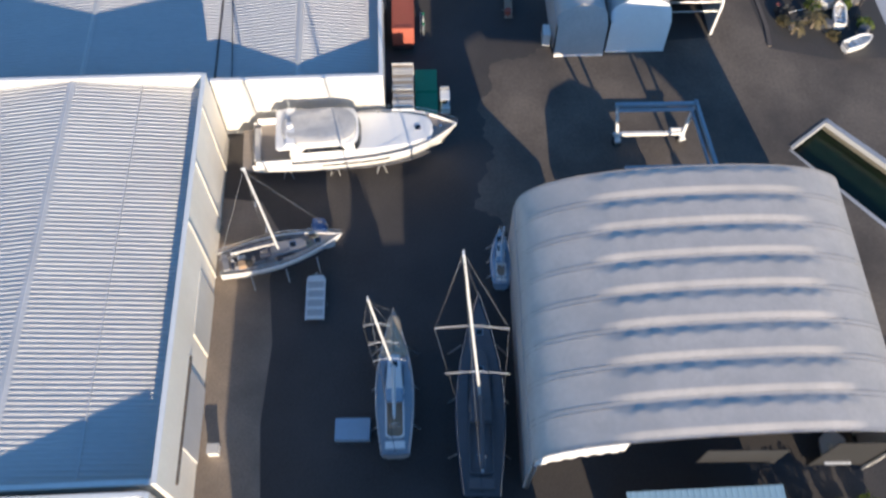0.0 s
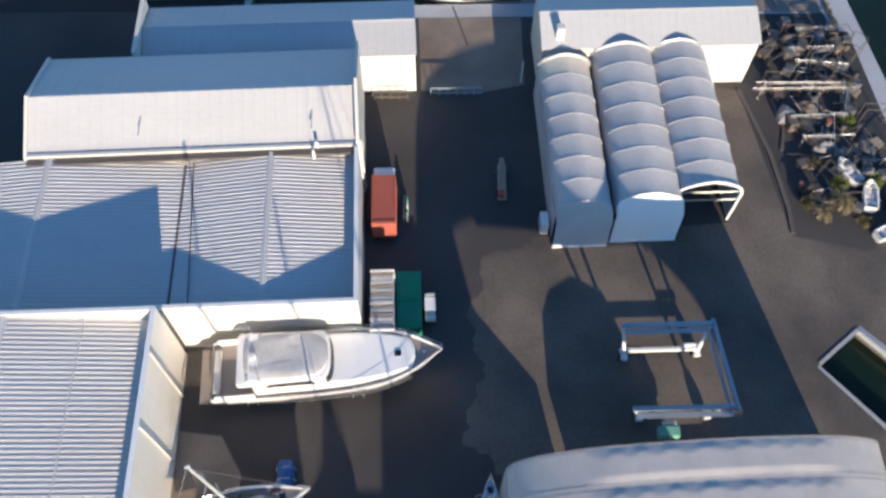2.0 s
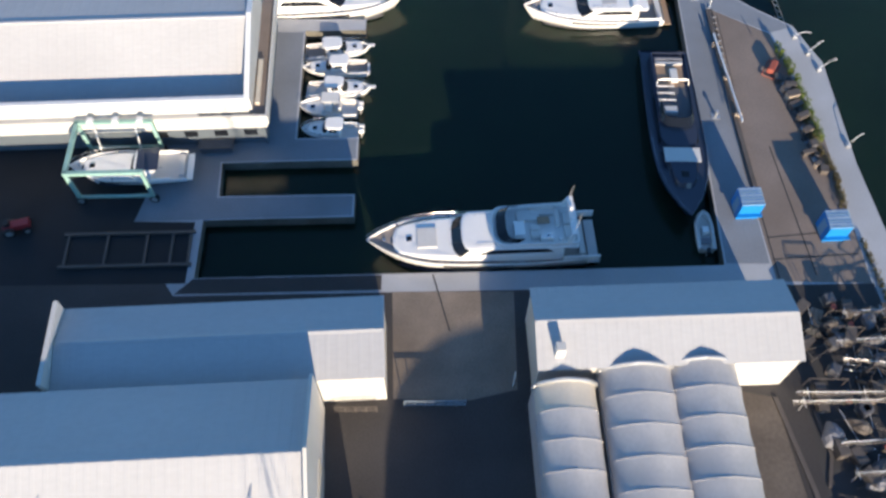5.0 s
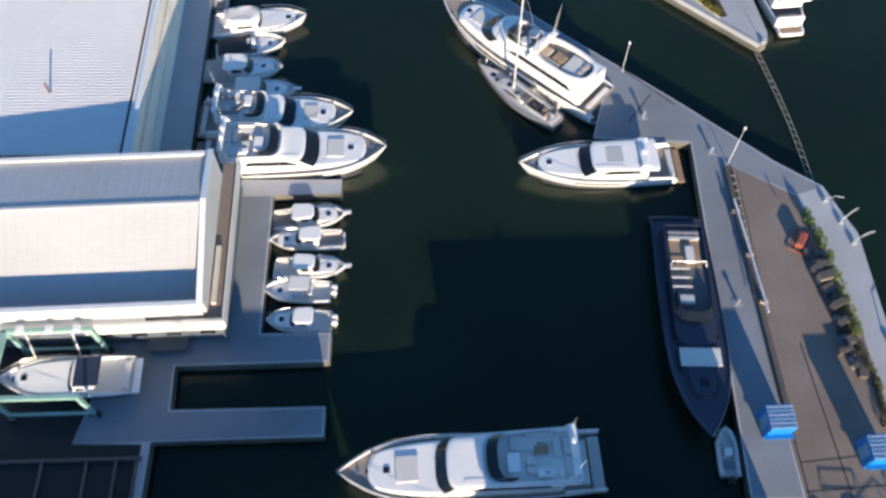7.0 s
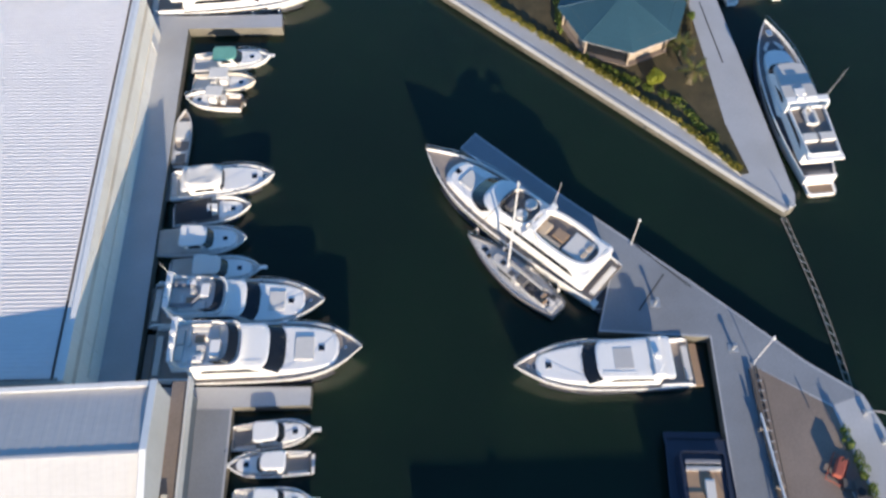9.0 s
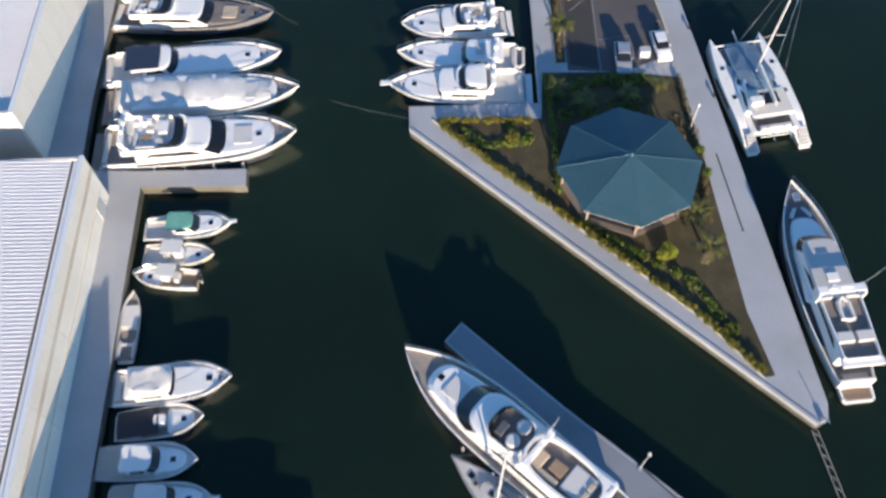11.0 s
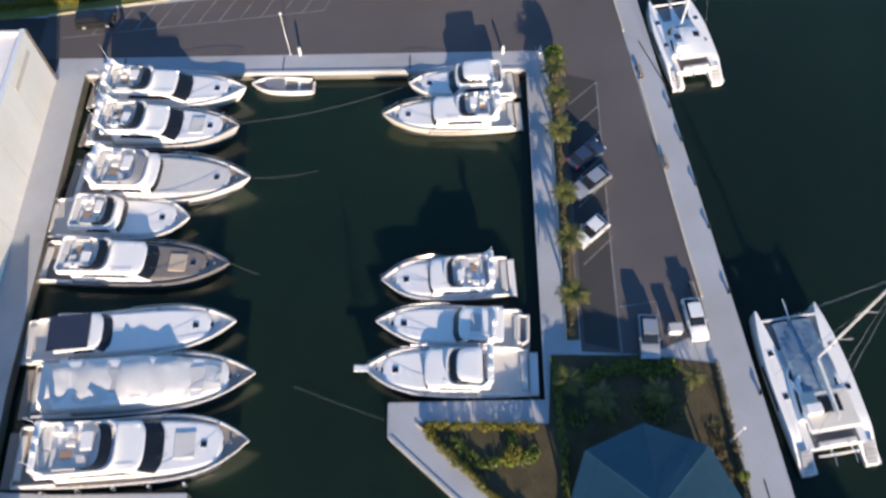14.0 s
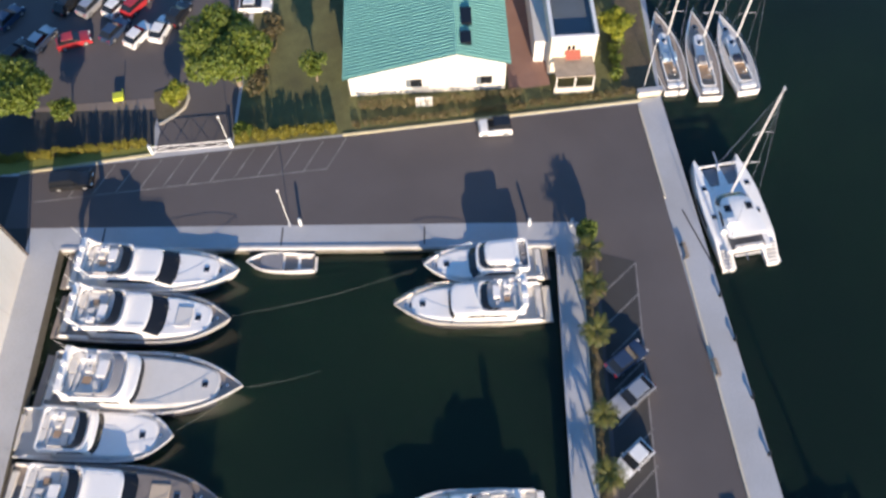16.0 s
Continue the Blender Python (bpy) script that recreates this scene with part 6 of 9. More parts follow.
            part("cleat", bx(x - 0.17, x + 0.17, y - 0.05, y + 0.05, sheer(s) - 0.28, sheer(s) + 0.08), "chrome", boat)
    rail(boat, rows, sheer, 0.4)
    fenders(boat, L, B, 0.5, 1, 4)
    return boat


def explorer_yacht(bow, stern, B, z=WATER):
    at, L = berth(bow, stern, z)
    boat = thing("motor_yacht", at, "blue-grey decked explorer yacht with dark boat deck and teak stern", "yacht", "yachts along the jetties")
    xt = -0.43 * L
    sheer, rows = hull(boat, L, B, 1.5, 3.0, xt, "gel", "darkdeck", "navy", window=(0.3, 0.7), p=2.9, full=0.46, tail=0.62)
    block(boat, "swim_platform", -0.5 * L, xt + 0.1, -B * 0.27, B * 0.27, 0.3, 0.46, "teak", 0.05, "teak swim platform")
    ring_wall(boat, "stern_coaming", plan(-0.5 * L, xt, B * 0.28, B * 0.29, 0.3), plan(-0.5 * L, xt, B * 0.28, B * 0.29, 0.3), 0.3, 0.75, 0.2, "gel")
    zd = sheer(0.6) - 0.3
    lo, hi = plan(-0.08 * L, 0.34 * L, B * 0.42, B * 0.33, 0.16 * L), plan(-0.08 * L, 0.31 * L, B * 0.40, B * 0.31, 0.14 * L)
    house(boat, "coachroof", lo, hi, zd, zd + 0.7, "gel")
    for sg in (1, -1):
        part("bow_seat", loft(nb(), [[(0.40 * L, sg * 0.15, zz), (0.33 * L, sg * 1.25, zz), (0.315 * L, sg * 0.95, zz), (0.375 * L, sg * 0.1, zz)] for zz in (zd - 0.1, zd + 0.55)]), "cushion", boat, "white bow seat")
    a, c = plan(-0.36 * L, 0.22 * L, B * 0.345, B * 0.36, 0.08 * L), plan(-0.36 * L, 0.17 * L, B * 0.325, B * 0.33, 0.06 * L)
    house(boat, "saloon", a, a, zd, zd + 0.9, "gel", cap=False)
    house(boat, "saloon_upper", a, c, zd + 0.9, zd + 1.8, "gel")
    glazing(boat, a, c, zd + 0.9, zd + 1.8)
    zr = zd + 1.8
    rf = plan(-0.06 * L, 0.18 * L, B * 0.36, B * 0.33, 0.05 * L)
    house(boat, "wheelhouse_roof", rf, grow(rf, -0.15), zr, zr + 0.25, "gel2", "pale grey wheelhouse roof")
    block(boat, "roof_hatch", -0.03 * L, 0.01 * L, -0.6, 0.6, zr + 0.25, zr + 0.4, "gel", 0.05)
    bm = nb()
    box(bm, -0.10 * L, -0.065 * L, -B * 0.42, B * 0.42, zr + 1.0, zr + 1.2, 0.05)
    for sg in (1, -1):
        box(bm, -0.11 * L, -0.06 * L, sg * B * 0.40 - 0.12, sg * B * 0.40 + 0.12, zr - 0.3, zr + 1.05, 0.04)
    part("radar_arch", bm, "gel", boat)
    part("radar_dome", cylinder(nb(), -0.08 * L, 0.9, zr + 1.2, zr + 1.65, 0.4, 14, 0.3), "gel", boat)
    part("radar_scanner", box(nb(), -0.085 * L, -0.075 * L, -1.0, 0.2, zr + 1.3, zr + 1.42, 0.03), "gel", boat)
    antenna(boat, -0.06 * L, -B * 0.42, zr + 0.4, 5.5, 0.8)
    fl = plan(-0.37 * L, -0.10 * L, B * 0.31, B * 0.35, 0.2)
    bm = nb()
    prism(bm, fl, zr + 0.02, zr + 0.08)
    part("boat_deck", bm, "taupe", boat, "brown boat deck")
    ring_wall(boat, "deck_coaming", grow(fl, 0.05), grow(fl, 0.05), zr, zr + 0.42, 0.14, "gel")
    tn = part("tender", tube(nb(), [(-0.20 * L, -0.55, zr + 0.35), (-0.13 * L, -0.5, zr + 0.4), (-0.105 * L, 0.0, zr + 0.45), (-0.13 * L, 0.5, zr + 0.4), (-0.20 * L, 0.55, zr + 0.35), (-0.205 * L, 0, zr + 0.35), (-0.20 * L, -0.55, zr + 0.35)], 0.22, 8), "cushion", boat, "small white inflatable tender")
    part("tender_floor", bx(-0.20 * L, -0.125 * L, -0.5, 0.5, zr + 0.1, zr + 0.25), "gel2", tn)
    for y in (-0.95, 0.95):
        block(boat, "deck_sofa", -0.30 * L, -0.255 * L, y - 0.8, y + 0.8, zr + 0.05, zr + 0.5, "cushion", 0.08)
    block(boat, "aft_wing", -0.40 * L, -0.365 * L, -B * 0.36, B * 0.36, zr - 0.1, zr + 0.2, "gel", 0.06)
    block(boat, "cockpit_floor", xt + 0.1, -0.36 * L, -B * 0.28, B * 0.28, 1.0, 1.12, "darkdeck", 0.0)
    block(boat, "transom", xt - 0.1, xt + 0.25, -B * 0.31, B * 0.31, 0.4, 1.8, "gel", 0.06)
    block(boat, "cockpit_sofa", xt + 0.3, xt + 0.9, -B * 0.22, B * 0.22, 1.1, 1.5, "greycush", 0.06)
    block(boat, "anchor_locker", 0.40 * L, 0.44 * L, -0.35, 0.35, sheer(0.9) - 0.3, sheer(0.9), "chrome", 0.04)
    rail(boat, rows, sheer)
    return boat


def small_boat(bow, stern, B, label, kind="cuddy", hullmat="gel", roofmat="gel", deckmat="deck", motors=0, group="small moored boats", pulpit=False, stripe=None, z=WATER, extra=None, aftcover=None):
    """A small motor boat: cuddy (wheelhouse), console (T-top), open, rib."""
    at, L = berth(bow, stern, z)
    boat = thing("motor_boat", at, label, "boat", group)
    f0, f1 = 0.75, 1.15
    xt = -L / 2 + (0.06 * L if motors else 0.04 * L)
    sheer, rows = hull(boat, L, B, f0, f1, xt, hullmat, deckmat, stripe, n=14, bulwark=0.4, p=3.3, full=0.48, tail=0.86)
    zd = f0 - 0.38
    if kind == "rib":
        path = [(xt, B * 0.40, f0), (L * 0.2, B * 0.42, f0 + 0.1), (L * 0.42, B * 0.22, f1), (L * 0.485, 0, f1 + 0.05), (L * 0.42, -B * 0.22, f1), (L * 0.2, -B * 0.42, f0 + 0.1), (xt, -B * 0.40, f0)]
        part("inflatable_tube", tube(nb(), path, 0.22, 10), "cushion", boat, smooth=True)
        block(boat, "console", -0.05 * L, 0.10 * L, -0.35, 0.35, zd, f0 + 0.5, "gel", 0.06)
        block(boat, "seat", -0.28 * L, -0.14 * L, -0.5, 0.5, zd, f0 + 0.05, "greycush", 0.06)
    if kind in ("cuddy", "console"):
        fd = plan(0.08 * L, 0.40 * L, B * 0.40, B * 0.34, 0.22 * L)
        house(boat, "foredeck", fd, grow(fd, -0.12), zd, f1 - 0.02 if kind == "cuddy" else f0, "gel", cap=True)
        hatch(boat, 0.27 * L, 0, (f1 if kind == "cuddy" else f0) - 0.02, 0.42)
    if kind == "cuddy":
        a, c, e = plan(-0.16 * L, 0.16 * L, B * 0.36, B * 0.35, 0.08 * L), plan(-0.16 * L, 0.155 * L, B * 0.36, B * 0.34, 0.08 * L), plan(-0.15 * L, 0.08 * L, B * 0.33, B * 0.31, 0.06 * L)
        house(boat, "wheelhouse", a, c, zd, f0 + 0.35, "gel", cap=False)
        house(boat, "wheelhouse_upper", c, e, f0 + 0.35, f0 + 1.15, "gel")
        glazing(boat, c, e, f0 + 0.35, f0 + 1.15)
        bm = nb()
        r0 = plan(-0.20 * L, 0.09 * L, B * 0.36, B * 0.33, 0.06 * L)
        loft(bm, [[(x, y, f0 + 1.15) for x, y in r0], [(x, y, f0 + 1.25) for x, y in grow(r0, 0.02)], [(x, y, f0 + 1.32) for x, y in grow(r0, -0.1)]])
        part("wheelhouse_roof", bm, roofmat, boat)
    if kind == "console":
        block(boat, "console", -0.04 * L, 0.08 * L, -0.45, 0.45, zd, f0 + 0.75, "gel", 0.06)
        block(boat, "leaning_seat", -0.18 * L, -0.10 * L, -0.5, 0.5, zd, f0 + 0.5, "cushion", 0.06)
        top_x = -0.17 * L
    if kind == "console" and not aftcover:
        block(boat, "t_top", top_x, 0.11 * L, -B * 0.30, B * 0.30, f0 + 1.6, f0 + 1.7, roofmat, 0.04, "canvas T-top")
        for x in (-0.13 * L, 0.07 * L):
            for y in (-B * 0.24, B * 0.24):
                part("t_top_post", tube(nb(), [(x, y, zd), (x, y, f0 + 1.62)], 0.03), "chrome", boat)
    if aftcover:
        bm = nb()
        loft(bm, [[(xt + 0.15 + (0.02 * L - xt - 0.15) * i / 8, B * 0.41 * (j / 4 - 1), f0 + 0.1 + 0.45 * (i / 8) + 0.22 * math.sin(math.pi * j / 8) + 0.04 * math.sin(i * 2.1 + j)) for j in range(9)] for i in range(9)], close=False, caps=(False, False))
        bmesh.ops.solidify(bm, geom=bm.faces[:], thickness=0.04)
        part("cockpit_cover", bm, aftcover, boat, "canvas cover over the cockpit", smooth=True)
    if kind == "open":
        for x in (-0.25, -0.02, 0.2):
            block(boat, "thwart", x * L - 0.15, x * L + 0.15, -B * 0.40, B * 0.40, f0 - 0.25, f0 - 0.18, "gel" if x else "cover", 0.02)
        if extra:
            block(boat, "tarpaulin", -0.02 * L, 0.3 * L, -B * 0.40, B * 0.40, f0 - 0.02, f0 + 0.12, extra, 0.05)
    block(boat, "cockpit_floor", xt + 0.1, -0.16 * L, -B * 0.36, B * 0.36, zd - 0.1, zd + 0.03, deckmat, 0.0)
    for sg in (1, -1):
        block(boat, "side_seat", xt + 0.25, -0.2 * L, sg * B * 0.34 - 0.13, sg * B * 0.34 + 0.13, zd, f0 - 0.08, "cushion", 0.04)
    if motors:
        for i in range(motors):
            y = (i - (motors - 1) / 2) * 0.6
            m = block(boat, "outboard_motor", xt - 0.65, xt - 0.05, y - 0.18, y + 0.18, f0 - 0.05, f0 + 0.5, "gel" if motors > 1 else "black", 0.1, "outboard motor")
            part("motor_leg", bx(xt - 0.4, xt - 0.25, y - 0.06, y + 0.06, -0.4, f0), "gel2", m)
    else:
        block(boat, "swim_platform", -L / 2, xt + 0.1, -B * 0.38, B * 0.38, 0.2, 0.3, "gel", 0.03)
    if pulpit:
        block(boat, "bow_pulpit", L / 2 - 0.35, L / 2 + 0.55, -0.2, 0.2, f1 - 0.04, f1 + 0.05, "gel", 0.03)
    if kind != "open" and kind != "rib":
        rail(boat, rows, sheer, 0.55, 0.45)
    return boat


def rigging(boat, x, z, h, spreaders, bow, stern, half_b, lean=(0, 0), boom=0, boommat="sail"):
    tip = Vector((x + lean[0], lean[1], z + h))
    base = Vector((x, 0, z))
    m = part("mast", tube(nb(), [base, base.lerp(tip, 0.5), tip], 0.115, 8, 0.08), "alu", boat, "white aluminium mast")
    for f, w in spreaders:
        p = base.lerp(tip, f)
        part("spreader", tube(nb(), [p - Vector((0.25, w, -0.05)), p, p + Vector((-0.25, w, 0.05))], 0.03, 5), "alu", m)
    bm = nb()
    tube(bm, [Vector(bow), base.lerp(tip, 0.96)], 0.035, 5)
    tube(bm, [Vector(stern), tip], 0.02, 4)
    for sg in (1, -1):
        for f, w in spreaders[-1:]:
            tube(bm, [Vector((x - 0.3, sg * half_b, z * 0.8)), base.lerp(tip, f) + Vector((-0.25, sg * w, 0)), tip], 0.018, 4)
    part("stay_wire", bm, "chrome", boat)
    part("masthead", bx(tip.x - 0.2, tip.x + 0.15, tip.y - 0.06, tip.y + 0.06, tip.z, tip.z + 0.1), "whitemetal", m)
    if boom:
        part("boom", tube(nb(), [(x - 0.2, 0, z + 1.1), (x - boom, 0, z + 1.0)], 0.11, 8), "alu", boat)
        bm, rr = nb(), []
        for i in range(7):
            s = i / 6
            xx = x - 0.25 - (boom - 0.4) * s
            hh = 0.55 * (1 - 0.5 * s)
            rr.append([(xx, 0.20 * math.cos(a) * (1 - 0.3 * s), z + 1.2 + hh / 2 + hh / 2 * math.sin(a)) for a in (k * math.tau / 8 for k in range(8))])
        loft(bm, rr)
        part("sail_cover", bm, boommat, boat, "furled sail in its cover", smooth=True)


def sailing_yacht(bow, stern, B, label, mast_h, hullmat="gel", deckmat="deck", z=WATER, lean=(0, 0), spreaders=((0.36, 1.0), (0.66, 0.8)), boommat="sail", mast_x=0.06, group="sailing yachts", rise=1.0, cradle=0.0, bimini=None, top="gel", fore=None, tail=0.72, clutter=0):
    at, L = berth(bow, stern, z)
    boat = thing("sailing_yacht", at, label, "sailboat", group)
    f0, f1 = 0.95 * rise, 1.35 * rise
    sheer, rows = hull(boat, L, B, f0, f1, -L / 2, hullmat, deckmat, "navy", n=18, bulwark=0.08, p=1.9, full=0.40, tail=tail, sink=0.5)
    zd = f0 + 0.0
    a, c = plan(-0.12 * L, 0.22 * L, B * 0.26, B * 0.20, 0.14 * L), plan(-0.11 * L, 0.20 * L, B * 0.22, B * 0.17, 0.13 * L)
    house(boat, "coachroof", a, c, zd - 0.1, zd + 0.5, top)
    if fore:
        house(boat, "foredeck_cover", plan(0.16 * L, 0.47 * L, B * 0.36, B * 0.22, 0.20 * L), plan(0.18 * L, 0.44 * L, B * 0.06, B * 0.04, 0.10 * L), zd + 0.25, zd + 0.95, fore, "tan canvas cover over the foredeck")
    for sg in (1, -1):
        part("coachroof_window", bx(-0.05 * L, 0.10 * L, sg * B * 0.235 - 0.02, sg * B * 0.235 + 0.02, zd + 0.14, zd + 0.34), "glass", boat)
    hatch(boat, 0.10 * L, 0, zd + 0.5, 0.5)
    hatch(boat, 0.30 * L, 0, sheer(0.8) - 0.02, 0.5)
    ck = plan(-0.40 * L, -0.13 * L, B * 0.24, B * 0.24, 0.02 * L)
    ring_wall(boat, "cockpit_coaming", ck, ck, zd - 0.1, zd + 0.3, 0.14, top)
    block(boat, "cockpit_floor", -0.40 * L, -0.14 * L, -B * 0.2, B * 0.2, zd - 0.08, zd + 0.02, "teak" if top == "gel" else "darkdeck", 0.0)
    part("steering_wheel", tube(nb(), [(-0.33 * L, 0.5 * math.cos(q), zd + 0.75 + 0.5 * math.sin(q)) for q in (i * math.tau / 12 for i in range(13))], 0.03, 5), "chrome", boat)
    block(boat, "spray_hood", -0.17 * L, -0.08 * L, -B * 0.22, B * 0.22, zd + 0.4, zd + 1.0, bimini or "greycush", 0.15, "canvas spray hood")
    block(boat, "stern_seat", -0.47 * L, -0.42 * L, -B * 0.25, B * 0.25, zd, zd + 0.3, top, 0.05)
    rigging(boat, mast_x * L, zd + 0.4, mast_h, spreaders, (L / 2 - 0.1, 0, f1), (-L / 2 + 0.1, 0, f0 + 0.3), B * 0.45, lean, boom=0.36 * L, boommat=boommat)
    bm = nb()
    for sg in (1, -1):
        tube(bm, [(q[4][0], sg * q[4][1], q[4][2] + 0.6) for q in rows[::2]], 0.018, 4)
        for q in rows[::2]:
            tube(bm, [(q[4][0], sg * q[4][1], q[4][2]), (q[4][0], sg * q[4][1], q[4][2] + 0.62)], 0.018, 4)
    part("guard_rail", bm, "chrome", boat)
    rng = random.Random(int(L * 10))
    for k in range(clutter):
        x = rng.uniform(-0.44, 0.02 if k % 3 else 0.3) * L
        y = rng.uniform(-0.36, 0.36) * B * (1.0 - abs(x) / L)
        if k % 4 == 3:
            part("rope_coil", tube(nb(), [(x + 0.28 * math.cos(q), y + 0.28 * math.sin(q), zd + 0.16 + 0.01 * q) for q in (i * 0.7 for i in range(19))], 0.05, 4), "rope", boat)
        else:
            a, c = rng.uniform(0.12, 0.4), rng.uniform(0.1, 0.3)
            block(boat, "deck_gear", x - a, x + a, y - c, y + c, zd, zd + rng.uniform(0.35, 0.7), ("black", "cushion", "navy", "gel2", "darkdeck", "teak")[k % 6], 0.05)
    if cradle:
        bm = nb()
        loft(bm, [[(x0, y, zz) for x0, zz in ((-0.05 * L, -0.3), (0.12 * L, -0.3), (0.08 * L, -cradle + 0.15), (-0.03 * L, -cradle + 0.15))] for y in (-0.14, 0.14)])
        part("keel", bm, "navy", boat)
        for fx in (-0.28, 0.0, 0.26):
            for sg in (1, -1):
                part("prop", tube(nb(), [(fx * L, sg * B * 0.36, 0.25), (fx * L, sg * B * 0.62, -cradle)], 0.07, 6), "steel", boat)
    return boat


def catamaran(bow, stern, B, label, mast_h, lean=(0, 0), mast_x=0.05, z=WATER, long_boom=True, awning=False):
    at, L = berth(bow, stern, z)
    boat = thing("catamaran", at, label, "catamaran")
    for sg in (1, -1):
        bm, rr = nb(), []
        for i in range(15):
            s = i / 14
            w = 0.95 * (0.78 + 0.22 * math.sin(min(1, s / 0.5) * math.pi / 2)) if s < 0.5 else 0.95 * (1 - ((s - 0.5) / 0.5) ** 2.2 * 0.93)
            x, zt = -L / 2 + L * s, (0.45 + 1.0 * min(1, s / 0.22)) + 0.45 * s
            cy = sg * (B / 2 - 1.0)
            rr.append([(x, cy - w * 0.7, -0.3), (x, cy - w, 0.7), (x, cy - w * 0.92, zt), (x, cy + w * 0.92, zt), (x, cy + w, 0.7), (x, cy + w * 0.7, -0.3)])
        loft(bm, rr)
        h = part("hull", bm, "gel", boat, smooth=True)
        for k in range(6):
            part("stern_step", bx(-L / 2 + 0.1 + 0.33 * k, -L / 2 + 0.36 + 0.33 * k, sg * (B / 2 - 1.0) - 0.5, sg * (B / 2 - 1.0) + 0.5, 0.40 + 0.19 * k, 0.62 + 0.19 * k), "gel2", h)
        part("hull_window", bx(-L * 0.12, L * 0.16, sg * (B / 2 - 0.04) - 0.03, sg * (B / 2 - 0.04) + 0.03, 1.05, 1.35), "glass", h)
        hatch(boat, L * 0.22, sg * (B / 2 - 1.0), 1.78, 0.45)
        hatch(boat, -L * 0.05, sg * (B / 2 - 1.0), 1.66, 0.45)
    block(boat, "bridge_deck", -L * 0.38, L * 0.24, -B * 0.36, B * 0.36, 0.9, 1.6, "gel", 0.08)
    a, c, e = plan(-L * 0.22, L * 0.16, B * 0.34, B * 0.30, L * 0.12), plan(-L * 0.22, L * 0.14, B * 0.33, B * 0.29, L * 0.11), plan(-L * 0.21, L * 0.07, B * 0.29, B * 0.25, L * 0.09)
    house(boat, "saloon", a, c, 1.5, 1.95, "gel", cap=False)
    house(boat, "saloon_upper", c, e, 1.95, 2.45, "gel")
    glazing(boat, c, e, 1.95, 2.45)
    bm = nb()
    r0 = plan(-L * 0.30, L * 0.075, B * 0.31, B * 0.26, L * 0.10)
    loft(bm, [[(x, y, 2.45) for x, y in r0], [(x, y, 2.58) for x, y in grow(r0, 0.05)], [(x, y, 2.68) for x, y in grow(r0, -0.2)]])
    part("saloon_roof", bm, "gel", boat, smooth=True)
    for sg in (1, -1):
        block(boat, "roof_hatch", L * 0.02 - 1.1, L * 0.02 - 0.3, sg * B * 0.17 - 0.35, sg * B * 0.17 + 0.35, 2.66, 2.72, "glass", 0.02)
        bm = nb()
        box(bm, L * 0.25, L * 0.42, sg * B * 0.16 - B * 0.13, sg * B * 0.16 + B * 0.13, 1.35, 1.38)
        part("trampoline", bm, "greycush", boat, "dark mesh trampoline between the bows")
    block(boat, "helm_station", -L * 0.20, -L * 0.14, B * 0.10, B * 0.28, 2.6, 3.3, "gel", 0.06)
    block(boat, "cockpit_floor", -L * 0.37, -L * 0.22, -B * 0.27, B * 0.27, 1.58, 1.63, "darkdeck", 0.0)
    block(boat, "cockpit_seat", -L * 0.375, -L * 0.345, -B * 0.22, B * 0.22, 1.6, 2.05, "cushion", 0.06)
    for y in (-B * 0.12, B * 0.12):
        part("davit", tube(nb(), [(-L * 0.37, y, 1.8), (-L * 0.43, y, 2.3), (-L * 0.49, y, 2.1)], 0.07, 6), "chrome", boat)
    part("stern_bar", tube(nb(), [(-L * 0.42, -B * 0.25, 1.5), (-L * 0.42, B * 0.25, 1.5)], 0.08, 6), "gel", boat)
    part("crossbeam", tube(nb(), [(L * 0.43, -B / 2 + 1, 1.8), (L * 0.43, B / 2 - 1, 1.8)], 0.11, 8), "alu", boat)
    bm = nb()
    loft(bm, [[(L * 0.24, -0.45, 1.62), (L * 0.24, 0.45, 1.62), (L * 0.24, 0.45, 1.4), (L * 0.24, -0.45, 1.4)], [(L * 0.43, -0.1, 1.75), (L * 0.43, 0.1, 1.75), (L * 0.43, 0.1, 1.6), (L * 0.43, -0.1, 1.6)]])
    part("centre_walkway", bm, "gel", boat)
    part("bowsprit", tube(nb(), [(L * 0.40, 0, 1.85), (L * 0.55, 0, 2.0)], 0.07, 6), "alu", boat)
    if awning:
        bm = nb()
        loft(bm, [[(L * (-0.06 + 0.46 * i / 12), B * 0.27 * (j / 4 - 1) * (1 - 0.12 * i / 12), 2.9 - 1.0 * max(0.0, i / 12 - 0.3) - 0.10 * math.sin(j * 1.6 + i) - 0.35 * abs(j / 4 - 1) ** 2) for j in range(9)] for i in range(13)], close=False, caps=(False, False))
        bmesh.ops.solidify(bm, geom=bm.faces[:], thickness=0.03)
        part("awning", bm, "bluecover", boat, "pale blue canvas awning over the foredeck", smooth=True)
        block(boat, "aft_roof", -L * 0.29, -L * 0.07, -B * 0.28, B * 0.28, 2.70, 2.78, "cream", 0.04, "cream aft roof")
        block(boat, "roof_opening", -L * 0.20, -L * 0.10, -B * 0.15, B * 0.10, 2.78, 2.82, "glass", 0.01, "dark skylight")
    rigging(boat, mast_x * L, 2.6, mast_h, ((0.32, 1.3), (0.62, 1.0)), (L * 0.43, 0, 1.9), (-L * 0.4, B * 0.4, 1.8), B * 0.45, lean, boom=L * 0.36 if long_boom else 0, boommat="cover")
    return boat


